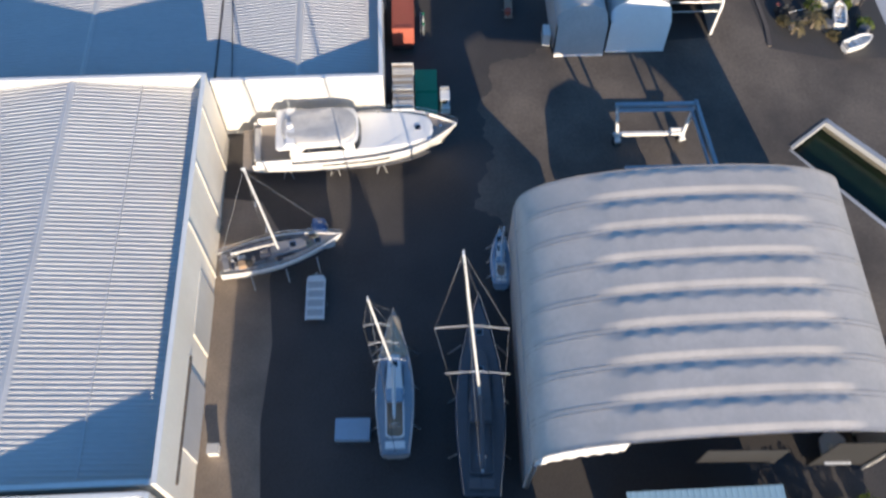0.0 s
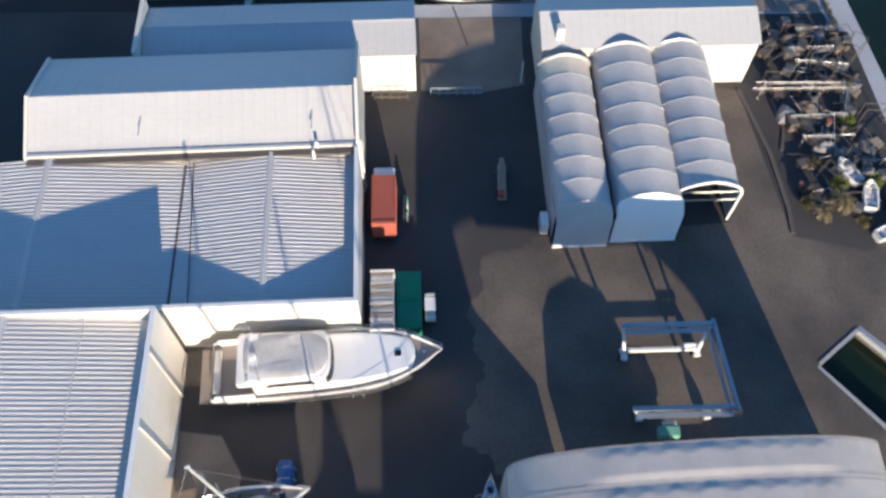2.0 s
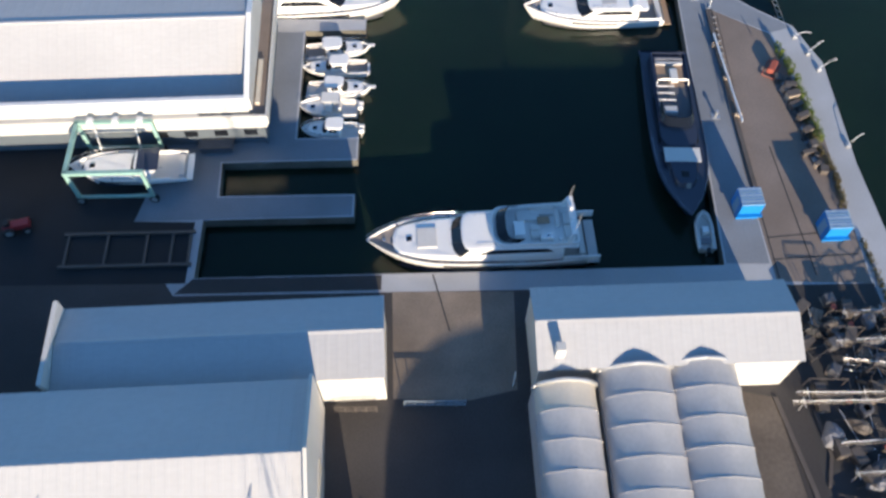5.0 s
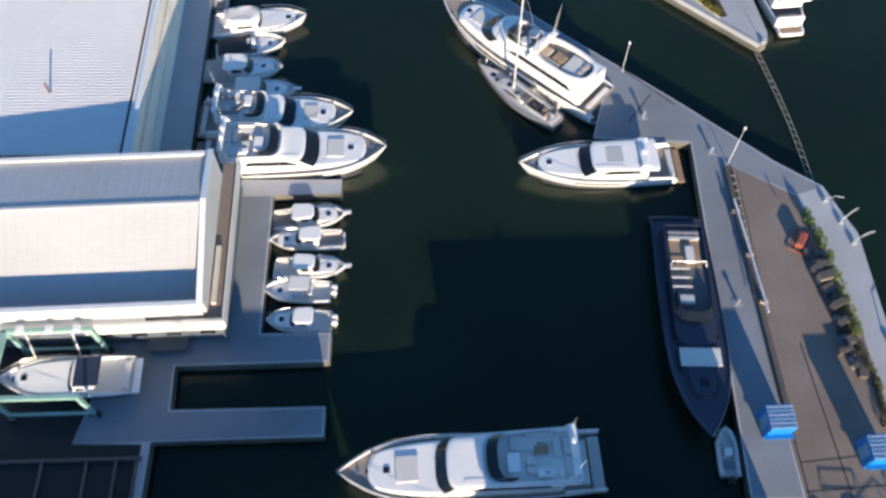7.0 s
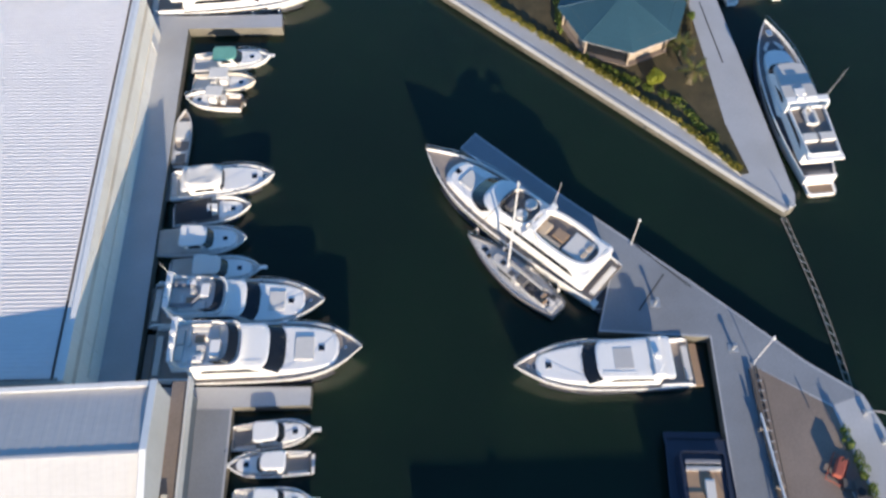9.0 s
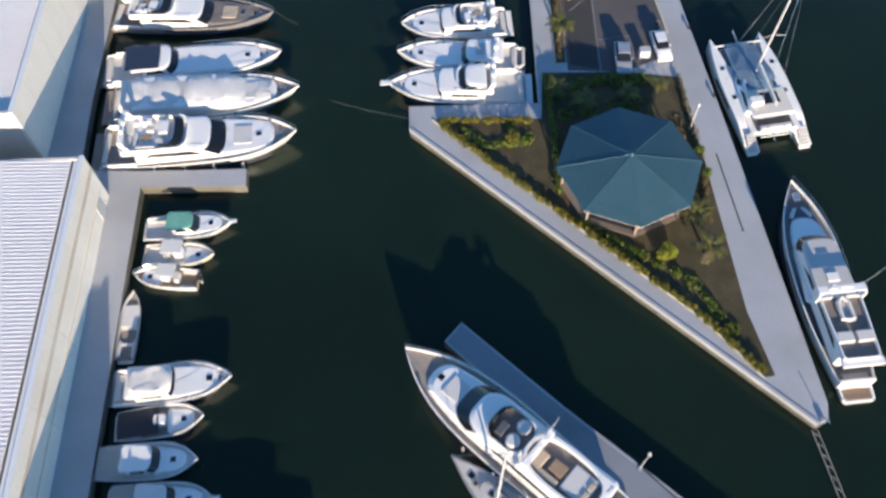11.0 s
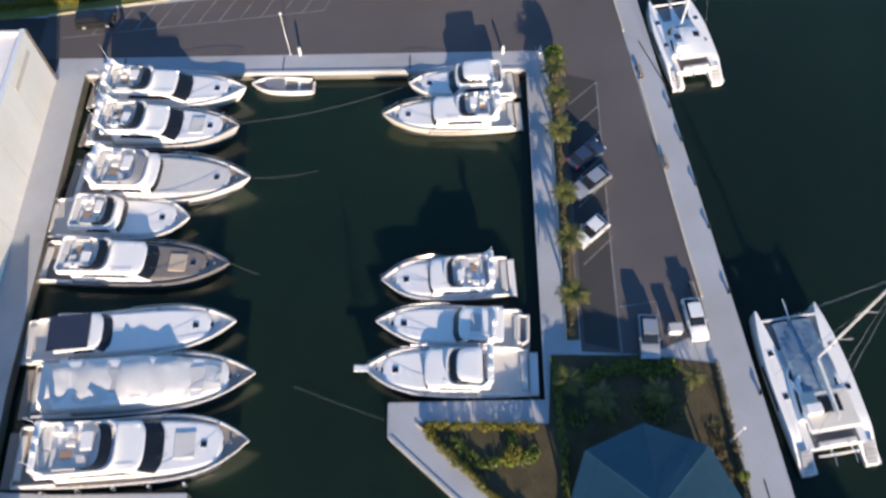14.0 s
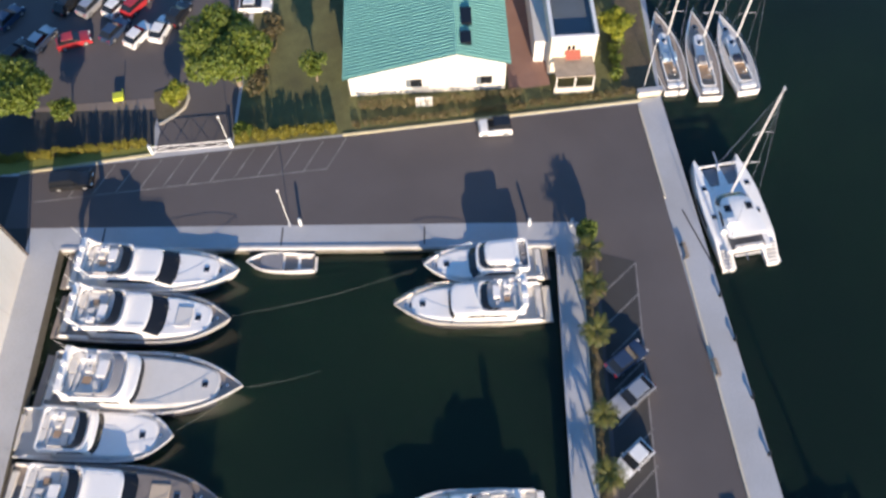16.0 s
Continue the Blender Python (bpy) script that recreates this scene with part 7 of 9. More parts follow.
# the row of large yachts along the basin
motor_yacht((-9.7, 225.7), (-28.7, 226.6), 4.6, "white flybridge motor yacht with a black windscreen band", fly="taupe", screen=0.50, pad=None, stripe="navy", group="yachts in the basin", glass=1.8, front=0.20)
motor_yacht((-9.9, 220.3), (-28.4, 221.4), 5.2, "pale blue-grey flybridge motor yacht with white roof", hullmat="gel2", deckmat="greyteak", fly="taupe", screen=0.52, group="yachts in the basin", flip=-1, glass=1.7, front=0.18)
motor_yacht((-7.9, 213.4), (-28.4, 214.6), 5.9, "large white motor yacht with open curved flybridge seating", fly="taupe", screen=0.80, glass=0.25, pad=None, group="yachts in the basin", cabin_aft=0.0, front=0.03, deckmat="greyteak", blunt=3.0, scale_h=0.85, screenmat="greycush", coach="deck")
motor_yacht((-13.9, 208.7), (-30.5, 209.4), 4.9, "white sport fishing yacht with dark aft deck", fly="taupe", screen=0.80, pad=None, deckmat="gel2", scale_h=0.85, platform="darkdeck", aft="darkdeck", group="yachts in the basin", cabin_aft=0.08, front=0.10, blunt=5.0, glass=0.5, mast=False)
motor_yacht((-8.9, 203.0), (-30.0, 204.0), 4.9, "grey-hulled express yacht with beige foredeck cushions", hullmat="greyhull", deckmat="taupe", fly="taupe", screen=0.50, flip=-1, glass=1.2, pad="beige", platform="darkdeck", group="yachts in the basin", mast=False, scale_h=0.75, coach="taupe", aft="darkdeck")
motor_yacht((-7.4, 196.5), (-29.5, 194.7), 4.8, "white sports yacht with dark canvas cockpit cover", fly=None, pad=None, open_cockpit="navy", mast=False, glass=0.8, group="yachts in the basin", scale_h=0.75, cabin_aft=0.03, front=-0.03, blunt=4.0)
motor_yacht((-4.9, 191.1), (-27.7, 189.6), 5.6, "large white motor yacht wrapped in a white canvas cover", fly=None, pad="cushion", cover=True, mast=False, group="yachts in the basin", deckmat="greyteak", scale_h=0.72)
motor_yacht((-4.7, 184.5), (-27.7, 183.2), 5.9, "large white flybridge yacht with fenders along its side", fly="taupe", screen=0.60, pad="cushion", tender=False, glass=1.5, front=0.19, blunt=4.2, fend=-1, group="yachts in the basin", deckmat="greyteak", scale_h=0.80)
# yachts on the other side of the basin
motor_yacht((6.7, 201.2), (20.3, 201.9), 4.6, "white motor yacht with a rounded flybridge cover", fly="white", pad=None, glass=0.5, screen=0.7, hardtop=False, group="yachts in the basin", platform="gel", blunt=3.8, scale_h=0.85)
motor_yacht((6.3, 196.5), (21.5, 195.8), 4.3, "white express cruiser with a tender on its stern", fly=None, pad=None, glass=0.9, mast=True, group="yachts in the basin", platform="greycush", scale_h=0.9, dinghy=True, front=0.02, blunt=3.2)
motor_yacht((5.3, 191.6), (22.1, 191.4), 4.9, "white sport fishing boat with hardtop and bow pulpit", fly="white", hardtop=True, pad=None, glass=0.3, screen=0.62, pulpit=True, group="yachts in the basin", cabin_aft=0.10, platform="gel", scale_h=0.78)
motor_yacht((9.0, 226.3), (21.9, 227.2), 4.1, "small white flybridge cruiser with black side windows", fly="white", hardtop=True, pad=None, mast=False, screen=0.8, glass=1.3, group="yachts in the basin", platform="greyteak", scale_h=1.15)
motor_yacht((6.1, 221.9), (21.9, 222.6), 4.4, "cream and white flybridge motor yacht", hullmat="cream", fly="taupe", pad=None, glass=0.5, screen=0.58, group="yachts in the basin", platform="cream", flip=-1)
small_boat((-9.5, 227.3), (-2.2, 227.3), 2.3, "small white sailing dinghy moored at the quay", "open", stripe=None, deckmat="greyteak", extra="greycush")
# the row below the long warehouse
motor_yacht((-8.8, 156.0), (-20.8, 155.0), 3.7, "white day cruiser under a pale canvas cover", fly=None, pad=None, oval="cover", front=0.06, glass=0.4, mast=False, group="moored motor yachts", scale_h=0.9)
small_boat((-11.1, 152.3), (-19.5, 151.3), 3.2, "grey open motor boat with dark canvas over the cockpit", "console", roofmat="greycush", stripe="navy", deckmat="greyteak", aftcover="darkdeck")
small_boat((-11.1, 148.2), (-20.8, 147.9), 3.5, "white wheelhouse cruiser lying in the shade", "cuddy", aftcover="cover")
small_boat((-9.2, 144.6), (-19.0, 144.5), 3.2, "white cruiser with bow pulpit lying in the shade", "cuddy", roofmat="cover", pulpit=True, aftcover="cover")
motor_yacht((-2.4, 140.3), (-20.7, 140.5), 5.0, "white flybridge yacht with grey inflatable tender", deckmat="greyteak", fly="grey", glass=1.5, front=0.18, blunt=3.9, screen=0.60, pad="cushion", tender=True, group="moored motor yachts")
motor_yacht((1.5, 135.1), (-19.9, 135.0), 5.8, "large white flybridge yacht with dark windscreen", fly="taupe", flip=-1, glass=1.5, front=0.19, blunt=4.4, screen=0.58, pad="cushion", group="moored motor yachts", stripe="navy", deckmat="greyteak")
# small boats in front of the marina building
small_boat((-2.7, 127.5), (-10.6, 126.9), 2.7, "small white cabin cruiser with bow pulpit", "cuddy", deckmat="greyteak", pulpit=True)
small_boat((-10.5, 124.3), (-2.7, 124.6), 2.4, "small white cabin boat moored bow to the quay", "cuddy", deckmat="greyteak", pulpit=True)
small_boat((-2.4, 121.1), (-9.9, 121.2), 2.5, "small white cabin cruiser with bow pulpit", "cuddy", pulpit=True)
small_boat((-10.6, 118.6), (-3.4, 118.4), 2.6, "white centre console boat with twin outboards", "console", motors=2, roofmat="cover")
small_boat((-10.0, 115.2), (-3.2, 115.1), 2.5, "white console fishing boat with twin outboards", "cuddy", motors=2)
# boats by the second finger pier
small_boat((-10.9, 173.4), (-20.3, 172.8), 3.1, "white cruiser with green canvas and dark windows", "cuddy", roofmat="greensteel", pulpit=True)
small_boat((-12.3, 169.6), (-19.9, 169.8), 2.7, "cream open motor boat with a white top", "console", hullmat="cream", roofmat="cover")
small_boat((-20.2, 167.3), (-13.3, 166.7), 2.5, "white centre console boat with one outboard", "console", motors=1, deckmat="teak", roofmat="cover")
small_boat((-19.9, 165.4), (-19.7, 157.8), 2.0, "narrow wooden launch tied along the quay", "open", hullmat="gel2", deckmat="greyteak", extra="cover")
# harbour yachts
motor_yacht((-2.05, 99.65), (21.5, 100.75), 5.7, "long white flybridge yacht moored along the quay", fly="grey", screen=0.64, pad="cushion", deckmat="greyteak", group="yachts along the jetties", blunt=4.0, platform="gel2", cabin_aft=-0.07, front=0.16)
motor_yacht((15.8, 133.0), (33.8, 133.6), 4.9, "white sports yacht with teak swim platform", fly=None, pad=None, glass=1.5, blunt=3.0, platform="teak", group="yachts along the jetties", deckmat="greyteak")
lounge_yacht((7.7, 158.0), (26.5, 141.1), 6.5)
explorer_yacht((48.1, 176.2), (50.2, 152.7), 5.6)
sailing_yacht((11.9, 148.0), (20.7, 139.3), 3.5, "old grey sailing yacht moored beside a larger yacht", 15.0, hullmat="greyhull", deckmat="gel2", mast_x=0.05, bimini="darkdeck", top="gel2", boommat="greycush", tail=0.55, clutter=26)
small_boat((32.9, 103.7), (32.8, 99.1), 1.9, "small white inflatable tender", "rib", motors=1)
catamaran((46.4, 197.6), (48.9, 182.0), 8.0, "large white sailing catamaran with pale blue deck", 18.5, lean=(0.1, -0.4), mast_x=0.10, awning=True)
catamaran((40.4, 239.2), (42.6, 226.6), 6.7, "white sailing catamaran moored along the walkway", 16.7, mast_x=0.12, long_boom=False)
sailing_yacht((36.6, 261.2), (37.8, 249.3), 3.8, "white sailing yacht with blue deck covers", 15.0, deckmat="greyteak", boommat="bluecover", bimini="bluecover")
sailing_yacht((41.0, 261.2), (41.6, 248.4), 3.7, "white sailing yacht with grey deck", 15.5, deckmat="greyteak")
sailing_yacht((44.3, 260.6), (46.1, 249.2), 3.5, "white sailing yacht with navy sail cover", 15.0, deckmat="gel2", boommat="navy", bimini="navy")


def dark_yacht():
    at, L = berth((31.2, 102.4), (31.9, 126.9))
    B = 6.0
    boat = thing("motor_yacht", at, "long dark navy open motor yacht with teak aft deck", "yacht", "yachts along the jetties")
    sheer, rows = hull(boat, L, B, 1.5, 2.4, -L / 2 + 1.0, "navy", "navy", None, p=3.4, full=0.48, tail=0.92, bulwark=0.12)
    block(boat, "swim_platform", -L / 2, -L / 2 + 1.2, -B * 0.44, B * 0.44, 0.4, 0.55, "navy", 0.05)
    house(boat, "superstructure", plan(-L * 0.40, L * 0.16, B * 0.36, B * 0.36, L * 0.07), plan(-L * 0.40, L * 0.14, B * 0.34, B * 0.33, L * 0.065), 1.3, 2.5, "navy")
    ring_wall(boat, "cockpit_coaming", plan(-L * 0.40, L * 0.02, B * 0.33, B * 0.32, L * 0.05), plan(-L * 0.40, L * 0.02, B * 0.33, B * 0.32, L * 0.05), 2.4, 2.9, 0.10, "navy")
    part("screen_frame", tube(nb(), [(-L * 0.20, -B * 0.30, 2.9), (-L * 0.21, -B * 0.28, 3.5), (-L * 0.21, B * 0.28, 3.5), (-L * 0.20, B * 0.30, 2.9)], 0.06, 6), "alu", boat)
    block(boat, "aft_deck", -L * 0.36, -L * 0.20, -B * 0.25, B * 0.25, 2.45, 2.53, "teak", 0.0, "teak aft deck")
    block(boat, "cockpit_floor", -L * 0.20, L * 0.0, -B * 0.30, B * 0.30, 2.45, 2.53, "darkdeck", 0.0)
    block(boat, "table", -L * 0.30, -L * 0.22, -0.1, 0.75, 2.6, 2.95, "cushion", 0.05)
    for x in (-0.37, -0.345):
        block(boat, "sofa", x * L, x * L + 0.35, -B * 0.26, B * 0.26, 2.5, 2.85, "greycush" if x < -0.36 else "gel2", 0.05)
    for x in (-0.19, -0.15, -0.11):
        block(boat, "roof_bar", x * L, x * L + 0.12, -B * 0.30, B * 0.02, 2.95, 3.03, "gel", 0.02)
    block(boat, "helm_seat", -L * 0.07, -L * 0.03, -B * 0.22, 0.1, 2.5, 3.1, "gel2", 0.08)
    a, c = plan(-L * 0.06, L * 0.045, B * 0.31, B * 0.30, L * 0.05, tail=0.05), plan(-L * 0.09, L * 0.01, B * 0.27, B * 0.26, L * 0.04, tail=0.05)
    bm = nb()
    loft(bm, [[(x, y, 2.85) for x, y in a[1:-1]], [(x, y, 3.4) for x, y in c[1:-1]]], close=False, caps=(False, False))
    part("windscreen", bm, "glass", boat)
    house(boat, "foredeck_trunk", plan(L * 0.14, L * 0.36, B * 0.36, B * 0.27, L * 0.12), plan(L * 0.15, L * 0.34, B * 0.32, B * 0.22, L * 0.11), 1.8, 2.55, "navy")
    block(boat, "sunpad", L * 0.15, L * 0.225, -B * 0.32, B * 0.32, 2.5, 2.66, "cushion", 0.05, "white sunpad on the foredeck")
    hatch(boat, L * 0.29, 0, 2.52, 0.7)
    for sg in (1, -1):
        part("side_window", bx(-L * 0.15, L * 0.10, sg * B * 0.352 - 0.03, sg * B * 0.352 + 0.03, 1.6, 2.2), "glass", boat)
    rail(boat, rows, sheer, 0.55, 0.4)


dark_yacht()


# boats standing on land
def cradle_stands(boat_at, L, B, z, group="yacht stands"):
    for fx in (-0.30, -0.08, 0.14):
        for sg in (1, -1):
            m = boat_at @ pose(fx * L, sg * B * 0.30, -z)
            st = thing("boat_stand", m, "steel boat stand under a hull", "boat stand", group)
            bm = nb()
            for dx, dy in ((-0.5, -0.4), (0.5, -0.4), (0, 0.5)):
                tube(bm, [(dx, dy, 0), (0, 0, z - 0.1)], 0.05, 5)
            part("tripod", bm, "steel", st)
            part("pad", bx(-0.25, 0.25, -0.15, 0.15, z - 0.12, z + 0.3), "timber", st)


py = motor_yacht((2.8, 50.7), (-18.4, 49.2), 5.6, "large white motor yacht with grey canvas standing in the yard", fly=None, oval="tarpgrey", front=0.07, pad=None, glass=0.35, deckmat="greyteak", stripe="navy", group="boats on land", z=1.7, scale_h=1.05, platform="greyteak")
cradle_stands(berth((2.8, 50.4), (-18.4, 48.9), 1.7)[0], 21.2, 5.0, 1.7)
sailing_yacht((-8.1, 39.2), (-19.2, 36.2), 3.4, "white sailing yacht propped up beside the shed wall", 13.0, z=1.5, deckmat="taupe", lean=(-0.6, 0.0), cradle=1.5, group="boats on land", mast_x=-0.02, top="greycush", bimini="navy", boommat="navy", clutter=18)
sailing_yacht((-3.2, 31.3), (-2.9, 18.6), 3.3, "blue-white sailing yacht with cream covers, propped on land", 14.0, z=1.5, hullmat="gel2", deckmat="bluesteel", spreaders=((0.2, 1.3), (0.45, 1.2), (0.7, 1.0)), boommat="cover", bimini="bluecover", cradle=1.5, group="boats on land", mast_x=0.06, lean=(0.0, 1.3), fore="beige")
sailing_yacht((4.3, 32.4), (4.0, 15.0), 4.2, "dark-hulled sailing yacht with tall white mast on land", 25.0, z=1.9, hullmat="navy", deckmat="darkdeck", spreaders=((0.26, 2.5), (0.60, 2.5)), lean=(0.0, 2.2), cradle=1.9, group="boats on land", rise=1.2, mast_x=-0.05, boommat="darkdeck", bimini="darkdeck", top="darkdeck")
sailing_yacht((6.7, 40.4), (6.6, 34.6), 2.0, "small sailing dinghy under a pale blue cover", 4.2, z=0.5, hullmat="bluecover", deckmat="bluecover", spreaders=((0.5, 0.3),), cradle=0.5, group="boats on land", rise=0.8, boommat="bluecover", bimini="bluecover")


# ---- plants ----
def leaves(bm, centre, radii, count, size, rng, flat=0.0):
    """Many small bent leaves through the shell of an uneven blob."""
    c = Vector(centre)
    for _ in range(count):
        d = Vector((rng.gauss(0, 1), rng.gauss(0, 1), rng.gauss(0, 1))).normalized()
        r = 0.55 + 0.45 * rng.random() ** 0.5
        r *= 0.85 + 0.3 * noise.noise(d * 2.1 + c * 0.37)
        p = c + Vector((d.x * radii[0], d.y * radii[1], d.z * radii[2])) * r
        a = Vector((rng.gauss(0, 1), rng.gauss(0, 1), rng.gauss(0, 0.6))).normalized() * size * rng.uniform(0.6, 1.3)
        n = (d + Vector((rng.gauss(0, 0.5), rng.gauss(0, 0.5), rng.gauss(0.3, 0.5)))).normalized()
        w = a.cross(n).normalized() * a.length * 0.45
        v = [bm.verts.new(q) for q in (p - a, p + w + n * a.length * 0.12, p + a, p - w + n * a.length * 0.12)]
        bm.faces.new(v)


def tree(x, y, h, r, label, trunk=0.28, count=5200, material="leaf", size=0.26, low=0.4):
    rng = random.Random(int(x * 13 + y * 7))
    t = thing("tree", pose(x, y, 0), label, "tree")
    bm = nb()
    tube(bm, [(0, 0, 0), (0.1, 0.05, h * 0.3), (0.0, 0.1, h * 0.6)], trunk, 8, trunk * 0.5)
    limbs = []
    for k in range(7):
        an = k * 0.9 + rng.random()
        e = (math.cos(an) * r * 0.62, math.sin(an) * r * 0.62, h * (0.55 + 0.25 * rng.random()))
        tube(bm, [(0, 0, h * (0.28 + 0.04 * k)), (e[0] * 0.5, e[1] * 0.5, e[2] * 0.8), e], trunk * 0.45, 6, 0.04)
        limbs.append(e)
    part("trunk", bm, "bark", t)
    bm = nb()
    hz = h * (1 - low) / 2
    for k in range(24):
        an, f = k * 2.4 + rng.uniform(-0.3, 0.3), (k / 24) ** 0.5 * 0.7
        cz = h * low + hz + rng.uniform(-0.55, 0.6) * hz
        q = r * rng.uniform(0.34, 0.5)
        leaves(bm, (math.cos(an) * f * r, math.sin(an) * f * r, cz), (q, q, q * 0.75), count // 24, size, rng)
    part("crown", bm, material, t)
    return t


def shrub(x, y, r, h, label, material="leaf", count=700, size=0.14):
    rng = random.Random(int(x * 31 + y * 17))
    s = thing("shrub", pose(x, y, 0), label, "shrub")
    bm = nb()
    for k in range(4):
        an = k * 1.6
        tube(bm, [(0, 0, 0), (math.cos(an) * r * 0.4, math.sin(an) * r * 0.4, h * 0.6)], 0.04, 5, 0.02)
    part("stem", bm, "bark", s)
    bm = nb()
    for k in range(5):
        an = k * 1.3 + rng.random()
        leaves(bm, (math.cos(an) * r * 0.45, math.sin(an) * r * 0.45, h * 0.55), (r * 0.55, r * 0.55, h * 0.45), count // 5, size, rng)
    part("foliage", bm, material, s)
    return s


def hedge(path, w, h, label, material="hedge", density=90, size=0.13):
    rng = random.Random(int(path[0][0] * 5 + path[0][1]))
    bm = nb()
    for (x0, y0), (x1, y1) in zip(path, path[1:]):
        ln = math.hypot(x1 - x0, y1 - y0)
        n = max(2, int(ln / (w * 0.7)))
        for i in range(n):
            f = (i + rng.random() * 0.6) / n
            q = w * rng.uniform(0.4, 0.75)
            leaves(bm, (x0 + (x1 - x0) * f + rng.uniform(-0.2, 0.2) * w, y0 + (y1 - y0) * f + rng.uniform(-0.2, 0.2) * w, h * 0.45), (q, q, h * rng.uniform(0.4, 0.65)), int(density * ln / n), size, rng)
    return solid("hedge", bm, material, label, "hedge", "stuff")


def frond_mesh(name, ln, material, droop):
    bm = nb()
    rng = random.Random(5)
    pts = [Vector((ln * s, 0, ln * (0.34 * s - droop * s * s))) for s in (i / 9 for i in range(10))]
    for i, p in enumerate(pts[:-1]):
        q = pts[i + 1]
        for sg in (1, -1):
            for f in (0.0, 0.5):
                c = p.lerp(q, f)
                wl = ln * 0.24 * (0.35 + math.sin(math.pi * min(1, (i + 0.8) / 10)) * 0.8)
                tip = c + Vector((ln * 0.10, sg * wl, -wl * rng.uniform(0.2, 0.5)))
                v = [bm.verts.new(c), bm.verts.new(c + (q - p) * 0.42), bm.verts.new(tip)]
                bm.faces.new(v)
    tube(bm, pts, 0.03, 4, 0.012)
    return mesh_of(name, bm, material)


FROND = {k: frond_mesh("frond", 2.0, m, d) for k, m, d in (("green", "palmleaf", 0.42), ("dry", "dryleaf", 0.80))}


def palm(x, y, h, label, scale=1.0, n=16, group="row of palms", dry_each=6):
    rng = random.Random(int(x * 3 + y * 11))
    p = thing("palm_tree", pose(x, y, 0), label, "palm tree", group)
    bm = nb()
    tube(bm, [(0, 0, 0), (0.06, 0.03, h * 0.5), (0.02, 0.0, h)], 0.20 * scale, 8, 0.13 * scale)
    part("trunk", bm, "bark", p)
    for k in range(n):
        f = new("frond", FROND["dry" if k % dry_each == dry_each - 1 else "green"])
        f.parent = p
        f.matrix_basis = Matrix.Translation((0.02, 0, h)) @ Matrix.Rotation(k * 2.4 + rng.uniform(-0.2, 0.2), 4, "Z") @ Matrix.Rotation(rng.uniform(-0.5, 0.45), 4, "Y") @ Matrix.Scale(scale * rng.uniform(0.8, 1.15), 4)
    return p


for y, h, s in ((227.2, 2.3, 0.75), (222.9, 2.7, 0.75), (218.2, 2.7, 0.8), (210.1, 2.6, 0.7), (204.6, 2.7, 0.8), (198.4, 2.6, 0.8)):
    palm(25.6, y, h, "short palm with yellow-green fronds in the soil bed", s, 34)
for x, y, h, s in ((32.7, 188.8, 1.2, 0.8), (27.5, 188.2, 1.2, 0.9), (36.3, 190.4, 1.1, 0.6), (24.6, 190.0, 1.2, 0.8)):
    palm(x, y, h, "small garden palm beside the pavilion", s, group="garden palms")
palm(38.2, 168.2, 2.2, "dry low palm with drooping brown fronds", 0.9, 20, "garden palms", 2)
palm(37.6, 172.5, 1.8, "dry low palm with drooping brown fronds", 0.9, 18, "garden palms")
palm(41.0, 66.5, 1.6, "scruffy dry palm among the scrap", 0.7, 12, "yard palms", 1)
palm(43.4, 67.4, 1.8, "scruffy dry palm among the scrap", 0.8, 12, "yard palms", 1)
hedge([(11.0, 185.8), (18.0, 179.0), (27.0, 170.6), (37.1, 161.1), (41.7, 155.3)], 0.85, 0.8, "yellow-green clipped hedge along the walkway", density=220)
hedge([(11.3, 186.0), (21.8, 185.9)], 0.8, 0.8, "yellow-green clipped hedge along the walkway", density=200)
hedge([(23.8, 176.0), (23.9, 184.5), (23.4, 192.6)], 0.7, 0.9, "dark hedge beside the pavilion", "leaf", 110)
hedge([(38.9, 192.0), (39.7, 181.0), (39.2, 172.0)], 0.6, 0.8, "thin dry hedge beside the walkway", "dryleaf", 90)
hedge([(25.4, 195.0), (25.7, 230.6)], 0.6, 0.7, "thin dry planting under the palms", "dryleaf", 70, 0.14)
shrub(25.8, 229.8, 1.25, 2.5, "dense upright shrub at the end of the palm bed", "leaf", 1800, 0.2)
hedge([(13.5, 185.0), (16.0, 182.6), (20.5, 182.8), (21.8, 184.6)], 1.2, 0.5, "low mixed shrubs in the dry bed", "leaf", 80, 0.16)
hedge([(25.5, 172.8), (31.0, 168.6), (36.0, 165.6), (40.2, 159.0)], 1.3, 0.4, "low mixed shrubs in the dry bed", "leaf", 90, 0.16)
hedge([(24.0, 189.5), (30.0, 191.5), (35.6, 191.6)], 1.6, 0.7, "dark shrubs in the shade of the pavilion", "leaf", 150, 0.18)
hedge([(24.8, 186.6), (30.0, 187.6), (36.5, 187.2)], 2.6, 0.4, "dark undergrowth behind the pavilion", "leaf", 40, 0.2)
hedge([(37.6, 186.0), (38.2, 179.0), (38.0, 172.0)], 1.6, 0.35, "dry grassy undergrowth beside the pavilion", "dryleaf", 60, 0.16)
hedge([(18.6, 182.4), (19.6, 185.4)], 1.0, 0.6, "yellow flowering shrubs in the bed", "lime", 90)
shrub(34.1, 168.3, 1.15, 1.5, "round lime-green shrub in the dry bed", "lime", 1400)
shrub(19.3, 183.4, 0.9, 1.0, "yellow-green shrub in the dry bed", "hedge", 700)
shrub(39.9, 178.2, 0.6, 1.0, "small dark shrub beside the walkway", "leaf", 350)
shrub(39.6, 181.2, 0.6, 1.0, "small dark shrub beside the walkway", "leaf", 350)
